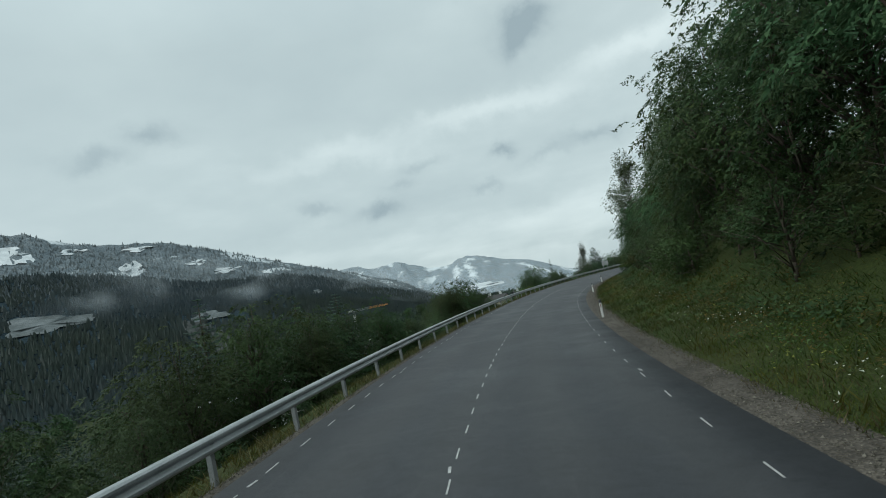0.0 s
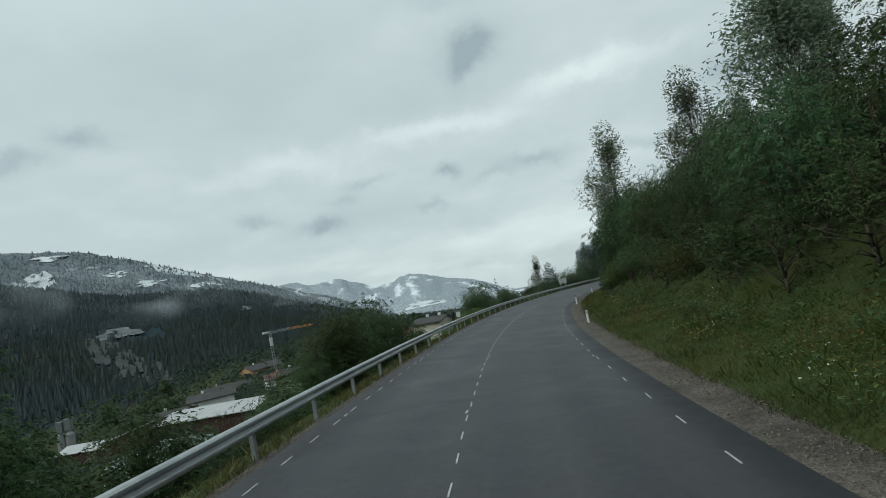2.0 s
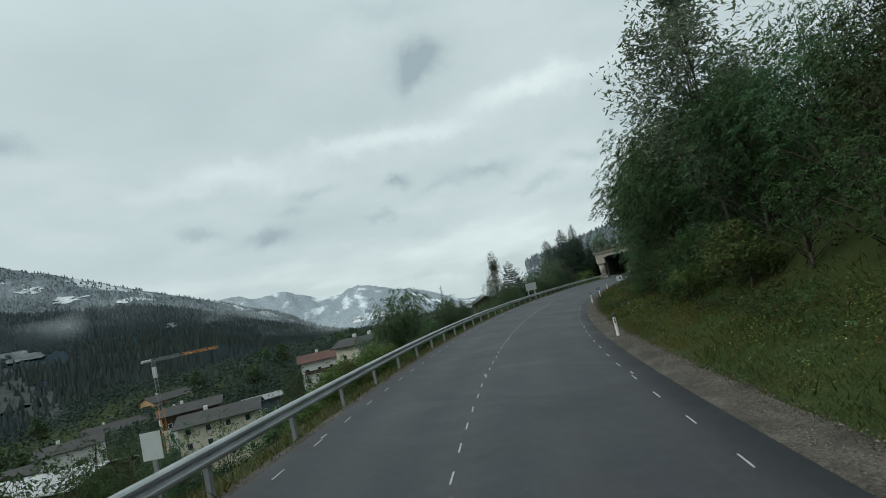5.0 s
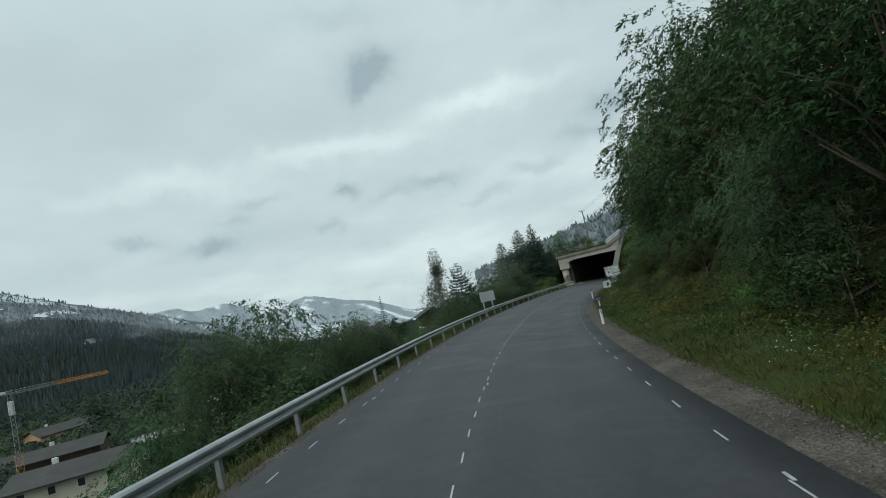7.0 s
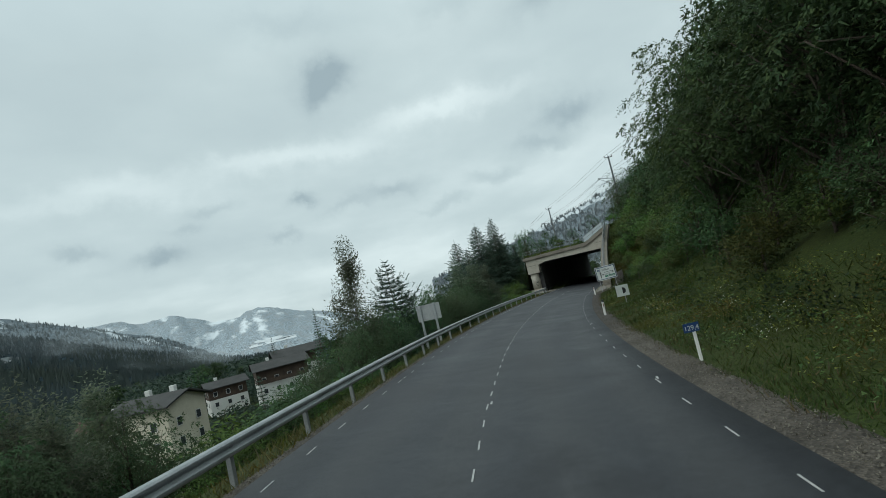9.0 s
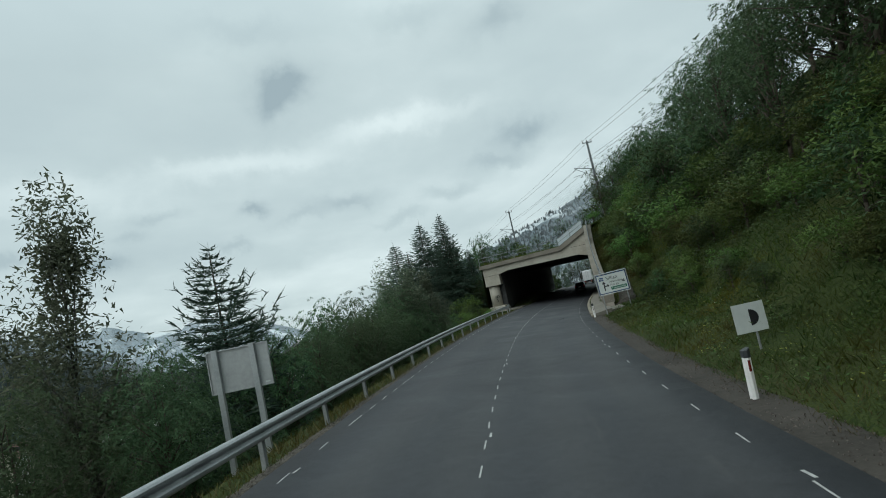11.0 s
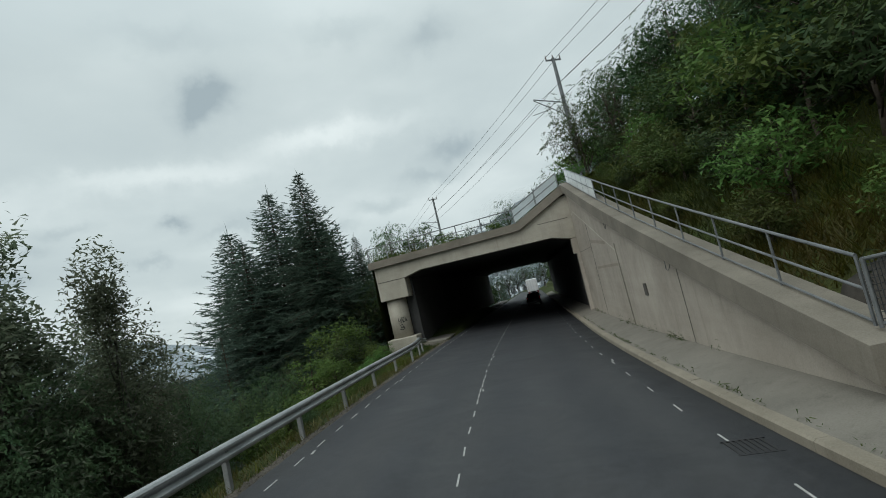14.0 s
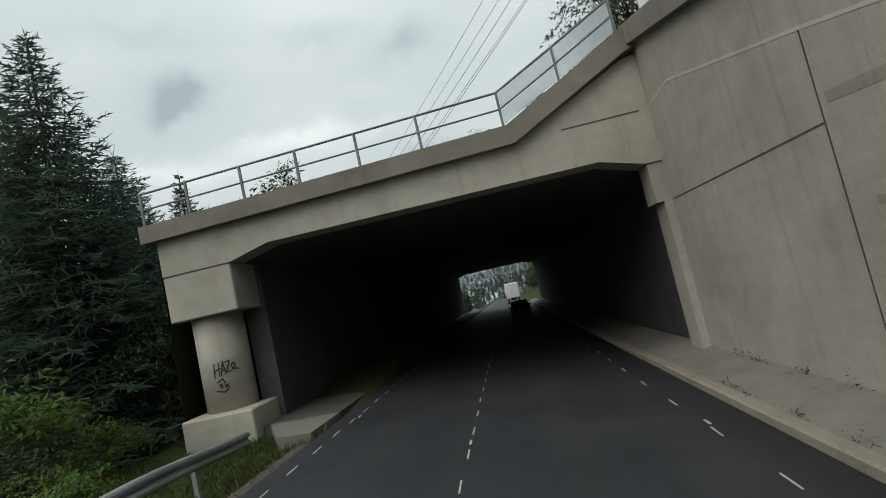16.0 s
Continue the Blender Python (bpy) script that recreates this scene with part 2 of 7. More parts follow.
def surface(name, dark, light, rough=0.8, grain=30.0, stain=1.5, metal=0.0, bump=0.3, depth=0.01, which="Object", spec=0.4):
    """Two colours mixed by stains and by grain, with a fine relief."""
    m, nt, bs, N, L = mat_new(name)
    v = coords(nt, which)
    a, b = noise_node(nt, v, stain, 5), noise_node(nt, v, grain, 4, 0.65)
    add = N("ShaderNodeMath")
    add.operation = "MULTIPLY_ADD"
    L(a, add.inputs[0])
    add.inputs[1].default_value = 0.6
    sc = N("ShaderNodeMath")
    sc.operation = "MULTIPLY"
    sc.inputs[1].default_value = 0.4
    L(b, sc.inputs[0]), L(sc.outputs[0], add.inputs[2])
    L(ramp_node(nt, add.outputs[0], (0.34, dark), (0.66, light)), bs.inputs["Base Color"])
    bs.inputs["Roughness"].default_value, bs.inputs["Metallic"].default_value = rough, metal
    bs.inputs["Specular IOR Level"].default_value = spec
    if bump:
        L(bump_node(nt, b, bump, depth), bs.inputs["Normal"])
    return m


def asphalt_material():
    m, nt, bs, N, L = mat_new("fresh asphalt")
    uv = N("ShaderNodeUVMap").outputs[0]
    v = coords(nt)
    grain = noise_node(nt, v, 60, 5, 0.8)
    stretch = N("ShaderNodeMapping")
    stretch.inputs["Scale"].default_value = (1.0, 0.04, 1.0)
    L(uv, stretch.inputs[0])
    tracks = noise_node(nt, stretch.outputs[0], 0.9, 4, 0.6)
    stains = noise_node(nt, v, 0.35, 5, 0.6, 0.8)
    # the rolled wheel tracks along each lane, a little paler
    sep = N("ShaderNodeSeparateXYZ")
    L(uv, sep.inputs[0])
    base = ramp_node(nt, tracks, (0.28, (0.010, 0.0125, 0.017)), (0.72, (0.034, 0.037, 0.044)))
    base = mix_node(nt, ramp_node(nt, stains, (0.46, (0, 0, 0)), (0.66, (0.7, 0.7, 0.7))), base, (0.054, 0.056, 0.059))
    lane = N("ShaderNodeMapRange")
    lane.inputs["From Min"].default_value, lane.inputs["From Max"].default_value = 2.3, 2.9
    L(sep.outputs[0], lane.inputs[0])
    base = mix_node(nt, lane.outputs[0], base, (0.015, 0.017, 0.021))
    # paler where wheels have rolled, every 3.5 m across
    wave = N("ShaderNodeMath")
    wave.operation = "MULTIPLY"
    L(sep.outputs[0], wave.inputs[0])
    wave.inputs[1].default_value = 3.6
    cs = N("ShaderNodeMath")
    cs.operation = "SINE"
    L(wave.outputs[0], cs.inputs[0])
    half = N("ShaderNodeMath")
    half.operation = "MULTIPLY_ADD"
    L(cs.outputs[0], half.inputs[0])
    half.inputs[1].default_value, half.inputs[2].default_value = 0.28, 0.24
    base = mix_node(nt, half.outputs[0], base, (0.057, 0.057, 0.057))
    mottle = noise_node(nt, v, 5.0, 6, 0.75)
    base = mix_node(nt, 0.35, base, ramp_node(nt, mottle, (0.36, (0.012, 0.015, 0.020)), (0.64, (0.060, 0.065, 0.074))))
    dust = noise_node(nt, stretch.outputs[0], 2.6, 5, 0.7, 0.5)
    base = mix_node(nt, ramp_node(nt, dust, (0.60, (0, 0, 0)), (0.78, (0.5, 0.5, 0.5))), base, (0.095, 0.094, 0.090))
    base = mix_node(nt, 0.30, base, ramp_node(nt, grain, (0.36, (0.008, 0.008, 0.010)), (0.66, (0.085, 0.085, 0.086))))
    damp = noise_node(nt, v, 0.22, 5, 0.6, 0.6)
    base = mix_node(nt, ramp_node(nt, damp, (0.58, (0, 0, 0)), (0.70, (0.45, 0.45, 0.45))), base, (0.013, 0.014, 0.017))
    # shade before the underpass, put into the asphalt's colour
    underpass_shade = N("ShaderNodeMapRange")
    underpass_shade.inputs["From Min"].default_value, underpass_shade.inputs["From Max"].default_value = 171.0, 182.0
    underpass_shade.inputs["To Max"].default_value = 0.5
    L(sep.outputs[1], underpass_shade.inputs[0])
    base = mix_node(nt, underpass_shade.outputs[0], base, (0.013, 0.014, 0.017))
    L(base, bs.inputs["Base Color"])
    L(ramp_node(nt, stains, (0.3, (0.55, 0.55, 0.55)), (0.7, (0.72, 0.72, 0.72))), bs.inputs["Roughness"])
    bs.inputs["Specular IOR Level"].default_value = 0.3
    L(bump_node(nt, grain, 0.5, 0.008), bs.inputs["Normal"])
    return m


def ground_material():
    m, nt, bs, N, L = mat_new("meadow soil")
    v = coords(nt)
    a, b, c = noise_node(nt, v, 0.25, 5), noise_node(nt, v, 3.5, 5, 0.65), noise_node(nt, v, 16, 8, 0.85)
    col = ramp_node(nt, b, (0.25, (0.009, 0.018, 0.005)), (0.5, (0.018, 0.034, 0.008)), (0.75, (0.038, 0.053, 0.014)))
    col = mix_node(nt, ramp_node(nt, a, (0.45, (0, 0, 0)), (0.7, (0.6, 0.6, 0.6))), col, (0.055, 0.040, 0.018))
    col = mix_node(nt, 0.65, col, ramp_node(nt, c, (0.40, (0.008, 0.014, 0.004)), (0.62, (0.075, 0.092, 0.024))))
    L(col, bs.inputs["Base Color"])
    bs.inputs["Roughness"].default_value = 0.95
    bs.inputs["Specular IOR Level"].default_value = 0.15
    L(bump_node(nt, b, 0.6, 0.12), bs.inputs["Normal"])
    return m


def gravel_material():
    m, nt, bs, N, L = mat_new("roadside gravel")
    v = coords(nt)
    vo = N("ShaderNodeTexVoronoi")
    vo.inputs["Scale"].default_value = 22
    L(v, vo.inputs["Vector"])
    st = noise_node(nt, v, 0.9, 5, 0.65)
    col = mix_node(nt, 0.75, ramp_node(nt, st, (0.35, (0.036, 0.030, 0.023)), (0.65, (0.095, 0.082, 0.067))), ramp_node(nt, vo.outputs["Color"], (0.2, (0.25, 0.25, 0.24)), (0.8, (0.75, 0.74, 0.72))), "SOFT_LIGHT")
    L(col, bs.inputs["Base Color"])
    bs.inputs["Roughness"].default_value = 0.9
    L(bump_node(nt, vo.outputs["Distance"], 0.8, 0.03), bs.inputs["Normal"])
    return m


def leaf_material(name, a, b, c, back=0.35, patch=None, patch_size=0.6, crown=0.0, canopy=False):
    """Leaves: greens that vary a little leaf by leaf, more from bough to bough and tree to tree; some light passes the blade.
    crown: how far the leaves turn with the round of the crown rather than each its own way."""
    m, nt, bs, N, L = mat_new(name)
    if canopy:
        upward = N("ShaderNodeCombineXYZ")
        upward.inputs[0].default_value, upward.inputs[1].default_value, upward.inputs[2].default_value = 0.25, -0.35, 0.9
        L(upward.outputs[0], bs.inputs["Normal"])
    geo = N("ShaderNodeNewGeometry")
    g, pos = geo.outputs["Random Per Island"], geo.outputs["Position"]
    o = N("ShaderNodeObjectInfo").outputs["Random"]
    if crown:
        mixed = N("ShaderNodeMath")
        mixed.operation, mixed.use_clamp = "MULTIPLY_ADD", True
        half = N("ShaderNodeMath")
        half.operation = "MULTIPLY_ADD"
        L(g, half.inputs[0])
        half.inputs[1].default_value, half.inputs[2].default_value = 0.45, -0.33
        L(noise_node(nt, pos, 0.9, 3, 0.6), mixed.inputs[0])
        mixed.inputs[1].default_value = 1.25
        L(half.outputs[0], mixed.inputs[2])
        g = mixed.outputs[0]
    col = ramp_node(nt, g, (0.0, a), (0.55, b), (1.0, c))
    if patch:
        much = (0.85, 0.85, 0.85) if not crown else (0.5, 0.5, 0.5)
        # dry or yellowing patches a few steps across
        col = mix_node(nt, ramp_node(nt, noise_node(nt, pos, patch_size, 4, 0.6), (0.47, (0, 0, 0)), (0.64, much)), col, patch)
        col = mix_node(nt, ramp_node(nt, noise_node(nt, pos, patch_size * 0.3, 3, 0.5), (0.40, (0.55, 0.55, 0.55)), (0.62, (0, 0, 0))), col, (0.020, 0.036, 0.010))
    hs = N("ShaderNodeHueSaturation")
    L(col, hs.inputs["Color"])
    mr = N("ShaderNodeMapRange")
    mr.inputs["To Min"].default_value, mr.inputs["To Max"].default_value = 0.47, 0.525
    L(o, mr.inputs[0]), L(mr.outputs[0], hs.inputs["Hue"])
    mv = N("ShaderNodeMapRange")
    mv.inputs["To Min"].default_value, mv.inputs["To Max"].default_value = 0.7, 1.25
    L(o, mv.inputs[0]), L(mv.outputs[0], hs.inputs["Value"])
    L(hs.outputs[0], bs.inputs["Base Color"])
    bs.inputs["Roughness"].default_value = 0.6
    bs.inputs["Specular IOR Level"].default_value = 0.25 if not crown else 0.12
    tr = N("ShaderNodeBsdfTranslucent")
    L(hs.outputs[0], tr.inputs[0])
    if crown:
        out = N("ShaderNodeVectorMath")
        out.operation = "SUBTRACT"
        L(N("ShaderNodeTexCoord").outputs["Generated"], out.inputs[0])
        out.inputs[1].default_value = (0.5, 0.5, 0.36)
        world = N("ShaderNodeVectorTransform")
        world.vector_type, world.convert_from, world.convert_to = "NORMAL", "OBJECT", "WORLD"
        L(out.outputs[0], world.inputs[0])
        both = N("ShaderNodeMix")
        both.data_type = "VECTOR"
        both.inputs[0].default_value = crown
        L(geo.outputs["Normal"], both.inputs[4]), L(world.outputs[0], both.inputs[5])
        unit = N("ShaderNodeVectorMath")
        unit.operation = "NORMALIZE"
        L(both.outputs[1], unit.inputs[0])
        L(unit.outputs[0], bs.inputs["Normal"])
    mx = N("ShaderNodeMixShader")
    mx.inputs[0].default_value = back
    L(bs.outputs[0], mx.inputs[1]), L(tr.outputs[0], mx.inputs[2])
    L(mx.outputs[0], nt.nodes["Material Output"].inputs[0])
    return m


def concrete_material(name, dark=(0.27, 0.25, 0.205), light=(0.48, 0.45, 0.385)):
    m, nt, bs, N, L = mat_new(name)
    v = coords(nt)
    big, mid, fine = noise_node(nt, v, 0.35, 6, 0.6, 0.5), noise_node(nt, v, 2.2, 5, 0.6), noise_node(nt, v, 35, 4, 0.7)
    streak = noise_node(nt, coords(nt, "Object", (0.8, 0.8, 0.10)), 1.1, 6, 0.65)
    col = ramp_node(nt, big, (0.3, dark), (0.7, light))
    col = mix_node(nt, ramp_node(nt, streak, (0.54, (0, 0, 0)), (0.78, (0.40, 0.40, 0.40))), col, tuple(0.5 * x for x in dark))
    col = mix_node(nt, 0.16, col, ramp_node(nt, mid, (0.3, tuple(0.6 * x for x in dark)), (0.7, tuple(1.1 * x for x in light))))
    # boards of the formwork and rows of pours, barely seen
    boards = noise_node(nt, coords(nt, "Object", (0.05, 0.05, 5.0)), 1.0, 3, 0.6)
    col = mix_node(nt, 0.05, col, ramp_node(nt, boards, (0.40, tuple(0.55 * x for x in dark)), (0.60, tuple(1.15 * x for x in light))))
    runs = noise_node(nt, coords(nt, "Object", (3.5, 3.5, 0.12)), 1.0, 5, 0.7)
    col = mix_node(nt, ramp_node(nt, runs, (0.56, (0, 0, 0)), (0.74, (0.38, 0.38, 0.38))), col, (0.42 * dark[0], 0.40 * dark[1], 0.36 * dark[2]))
    pits = noise_node(nt, v, 9.0, 6, 0.75)
    col = mix_node(nt, ramp_node(nt, pits, (0.62, (0, 0, 0)), (0.72, (0.35, 0.35, 0.35))), col, tuple(0.45 * x for x in dark))
    col = mix_node(nt, 0.22, col, ramp_node(nt, fine, (0.3, tuple(0.5 * x for x in dark)), (0.7, tuple(1.15 * x for x in light))))
    L(col, bs.inputs["Base Color"])
    bs.inputs["Roughness"].default_value = 0.85
    bs.inputs["Specular IOR Level"].default_value = 0.25
    L(bump_node(nt, fine, 0.25, 0.008), bs.inputs["Normal"])
    return m


ASPHALT, GROUND, GRAVEL = asphalt_material(), ground_material(), gravel_material()
CONCRETE = concrete_material("weathered concrete")
CONCRETE_WALL = concrete_material("warm wing wall concrete", (0.245, 0.218, 0.182), (0.42, 0.382, 0.33))
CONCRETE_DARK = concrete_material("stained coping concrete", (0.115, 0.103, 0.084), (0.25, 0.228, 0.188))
LINE_PAINT = surface("white road paint", (0.27, 0.27, 0.26), (0.46, 0.46, 0.45), 0.6, 60, 6, bump=0.1)
ZINC = surface("galvanised steel", (0.30, 0.315, 0.32), (0.47, 0.485, 0.49), 0.45, 25, 1.2, metal=0.75, bump=0.05)
ZINC_POST = surface("dull galvanised post", (0.20, 0.21, 0.21), (0.34, 0.35, 0.35), 0.6, 30, 2, metal=0.5, bump=0.05)
RAIL_GREY = surface("painted steel railing", (0.10, 0.11, 0.115), (0.20, 0.21, 0.215), 0.55, 20, 2, metal=0.3, bump=0.05)
WHITE_PLASTIC = surface("white plastic", (0.66, 0.65, 0.62), (0.80, 0.79, 0.77), 0.5, 12, 3, bump=0.05)
BLACK_PLASTIC = surface("dark grey plastic", (0.025, 0.028, 0.030), (0.05, 0.055, 0.058), 0.5, 12, 3, bump=0.05)
RED_REFLECTOR = surface("dark red reflector", (0.09, 0.014, 0.012), (0.16, 0.022, 0.018), 0.25, 90, 5, bump=0.1)
SIGN_BACK = surface("grey aluminium sign back", (0.30, 0.31, 0.31), (0.42, 0.43, 0.43), 0.5, 8, 1, metal=0.4, bump=0.03)
SIGN_WHITE = surface("white sign sheet", (0.46, 0.49, 0.47), (0.56, 0.59, 0.57), 0.4, 6, 1, bump=0.0)
SIGN_BLUE = surface("blue sign sheet", (0.012, 0.040, 0.12), (0.02, 0.058, 0.17), 0.4, 6, 1, bump=0.0)
SIGN_GREEN = surface("green sign sheet", (0.01, 0.10, 0.055), (0.015, 0.13, 0.075), 0.4, 6, 1, bump=0.0)
SIGN_BLACK = surface("black sign letters", (0.012, 0.012, 0.013), (0.02, 0.02, 0.022), 0.5, 6, 1, bump=0.0)
BARK = surface("brown bark", (0.035, 0.028, 0.02), (0.10, 0.08, 0.06), 0.9, 18, 3, bump=0.6, depth=0.02)
BIRCH_BARK = surface("pale birch bark", (0.03, 0.028, 0.024), (0.15, 0.142, 0.128), 0.8, 9, 3, bump=0.4, depth=0.01)
BROADLEAF = leaf_material("broadleaf green", (0.025, 0.053, 0.024), (0.050, 0.094, 0.037), (0.108, 0.158, 0.054), 0.24, (0.070, 0.096, 0.026), 0.11, 0.6)
BRIGHTLEAF = leaf_material("bright shrub green", (0.050, 0.098, 0.026), (0.084, 0.150, 0.036), (0.150, 0.205, 0.056), crown=0.5)
AUTUMN = leaf_material("yellowing shrub leaves", (0.042, 0.064, 0.019), (0.070, 0.095, 0.027), (0.130, 0.128, 0.038), 0.3, crown=0.5)
BIRCHLEAF = leaf_material("birch leaves", (0.095, 0.125, 0.080), (0.14, 0.172, 0.112), (0.22, 0.245, 0.17), 0.6)
MIDLEAF = leaf_material("grey-green ash leaves", (0.034, 0.070, 0.032), (0.064, 0.116, 0.052), (0.125, 0.185, 0.080), 0.32, crown=0.55)
NEEDLE = leaf_material("spruce needles", (0.056, 0.094, 0.074), (0.088, 0.134, 0.105), (0.122, 0.170, 0.130), 0.5)
PINENEEDLE = leaf_material("blue-green pine needles", (0.033, 0.060, 0.045), (0.054, 0.090, 0.064), (0.083, 0.120, 0.080), 0.12)
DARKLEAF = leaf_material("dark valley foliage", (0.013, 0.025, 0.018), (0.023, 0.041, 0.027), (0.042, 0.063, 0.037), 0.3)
# ash-like foliage, its colour paled to imitate hazy light
PALELEAF = leaf_material("leaves paled for hazy light", (0.046, 0.080, 0.040), (0.076, 0.122, 0.060), (0.125, 0.170, 0.085), 0.42, crown=0.5)
GRASSBLADE = leaf_material("grass blades", (0.020, 0.044, 0.007), (0.046, 0.086, 0.010), (0.120, 0.145, 0.020), 0.38, (0.125, 0.104, 0.014), 0.30)
MUD = surface("damp earth and grit", (0.020, 0.017, 0.013), (0.060, 0.052, 0.043), 0.9, 9, 0.8, bump=0.6, depth=0.02)

# ---- ground, one sheet in road coordinates ----
def strip_mesh(name, ss, ls, hfun, material, smooth_faces=True, uv=False, warp=False):
    """A sheet over stations ss and offsets ls."""
    S, Lt = np.meshgrid(ss, ls, indexing="ij")
    H = hfun(S, Lt)
    if warp:
        Lt = Lt + edge_shift(S) * np.clip((Lt - 1.0) / 2.3, 0, 1) * np.clip((5.2 - Lt) / 1.6, 0, 1)
    V = rd_array(S, Lt, H).reshape(-1, 3)
    n = len(ls)
    F = [(i * n + j, (i + 1) * n + j, (i + 1) * n + j + 1, i * n + j + 1) for i in range(len(ss) - 1) for j in range(n - 1)]
    F = [f[::-1] for f in F]
    me = mesh_of(name, V, F, smooth_faces)
    if uv:
        lay = me.uv_layers.new(name="UVMap")
        idx = np.empty(len(me.loops), dtype=np.int32)
        me.loops.foreach_get("vertex_index", idx)
        flat = np.stack([Lt.ravel()[idx], S.ravel()[idx]], 1).astype(np.float32)
        lay.data.foreach_set("uv", flat.ravel())
    me.materials.append(material)
    return new(name, me)


fine_l = np.concatenate([-np.geomspace(420, 60, 14), np.arange(-56, -14, 3.0), np.arange(-14, -4.95, 0.5), [-4.9, -2, 0, 2, 3.45], np.arange(3.7, 5.3, 0.3), [5.34, 5.4],
                         np.arange(5.8, 20, 0.6), np.arange(20.5, 60, 3.0), np.geomspace(62, 150, 8)])
ground = tagged(strip_mesh("ground", np.concatenate([np.arange(-110, 0, 5.0), np.arange(0, 215, 0.8), np.arange(216, 500, 5.0)]), fine_l, land_h, GROUND),
                "grassy hillside falling from the road to the valley", "ground", kind="structure")
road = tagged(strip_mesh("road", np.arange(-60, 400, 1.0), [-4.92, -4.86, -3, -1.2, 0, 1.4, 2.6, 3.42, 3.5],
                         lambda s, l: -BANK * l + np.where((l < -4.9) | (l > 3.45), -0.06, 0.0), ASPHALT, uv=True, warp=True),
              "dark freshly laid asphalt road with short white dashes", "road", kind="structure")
for s0, s1, stuff_of, text in ((-30, 130.1, GRAVEL, "pale crushed gravel shoulder beside the asphalt"), (130.0, 165.6, MUD, "dark muddy shoulder with scattered stones")):
    tagged(strip_mesh("gravel_shoulder", np.concatenate([np.arange(s0, s1, 0.7), [s1]]), np.linspace(3.4, 4.6, 7),
                      lambda s, l: -BANK * 3.45 - 0.02 + 0.02 * wob(s, l, 0.5) * smooth(3.42, 3.6, l) - 0.07 * smooth(4.2, 4.6, l), stuff_of, warp=True), text, "gravel", kind="structure")
gravel_left = tagged(strip_mesh("gravel_verge", np.arange(-30, 196, 0.7), np.linspace(-5.3, -4.82, 4),
                                lambda s, l: BANK * 4.86 - 0.02 + 0.012 * wob(s, l, 0.4) - 0.06 * smooth(5.15, 5.3, -l), GRAVEL),
                     "thin gravel strip along the asphalt's edge", "gravel", kind="structure")

# ---- the underpass below the railway ----
PORTAL, EXIT = 198.5, 272.0


def portal_box(bm, l0, l1, s0, s1, z0, z1, bevel=0.0):
    box(bm, l0, l1, s0 - PORTAL, s1 - PORTAL, z0, z1, bevel=bevel)


def at_portal(ob):
    ob.matrix_world = frame_at(PORTAL, 0.22)
    return ob


def built(name, material, fill, label, category, kind="structure"):
    bm = bmesh.new()
    fill(bm)
    me = bpy.data.meshes.new(name)
    bm.to_mesh(me)
    bm.free()
    me.materials.append(material)
    return tagged(at_portal(new(name, me)), label, category, kind=kind)


def portal_prism(bm, outline, s0, s1):
    prism(bm, outline, lambda u, v: (u, s0 - PORTAL, v), lambda u, v: (u, s1 - PORTAL, v))


def fill_slab(bm):
    # deck beam over the road with haunches, its soffit 5.45 over the lane
    portal_prism(bm, [(-9.85, 5.15), (-7.75, 5.15), (-6.55, 5.45), (2.95, 5.42), (4.1, 5.08), (5.3, 5.08), (5.3, 8.2), (4.15, 8.0), (0.85, 6.42), (-9.85, 6.2)], PORTAL, PORTAL + 0.9)


def fill_ceiling(bm):
    portal_prism(bm, [(-9.85, 5.15), (-7.75, 5.15), (-6.55, 5.46), (2.95, 5.43), (4.1, 5.09), (5.3, 5.09), (5.3, 6.9), (-9.85, 6.1)], PORTAL + 0.9, EXIT)


def fill_cornice(bm):
    portal_prism(bm, [(-10.15, 6.2), (0.9, 6.42), (4.25, 8.1), (5.3, 8.36), (5.3, 8.96), (4.2, 8.68), (0.78, 6.95), (-10.15, 6.70)], PORTAL - 0.28, PORTAL + 0.5)


deck = built("underpass_deck", CONCRETE, fill_slab, "weathered concrete deck beam over the road underpass", "bridge deck")
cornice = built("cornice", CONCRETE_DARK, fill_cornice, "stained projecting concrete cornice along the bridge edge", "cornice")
# two concretes darkened in colour to imitate the underpass's inner shade
SHADED_INNER = concrete_material("inner concrete with shade in its colour", (0.045, 0.045, 0.046), (0.095, 0.094, 0.093))
SHADED_CONCRETE = concrete_material("concrete with shade in its colour", (0.05, 0.047, 0.042), (0.115, 0.108, 0.098))
ceiling = built("underpass_ceiling", SHADED_INNER, fill_ceiling, "concrete ceiling of the underpass, coloured dark for its shade", "ceiling")
pier_head = built("pier_head", CONCRETE, lambda bm: (portal_box(bm, -9.85, -7.76, PORTAL + 0.003, PORTAL + 1.6, 3.78, 5.148, 0.03), portal_box(bm, -9.85, -7.76, PORTAL + 1.6, EXIT, 3.9, 5.148)),
                  "square concrete pier head carrying the deck", "pier")


def fill_column(bm):
    bmesh.ops.create_cone(bm, cap_ends=True, segments=40, radius1=0.74, radius2=0.74, depth=2.9, matrix=Matrix.Translation((-8.98, 1.0, 2.35)))


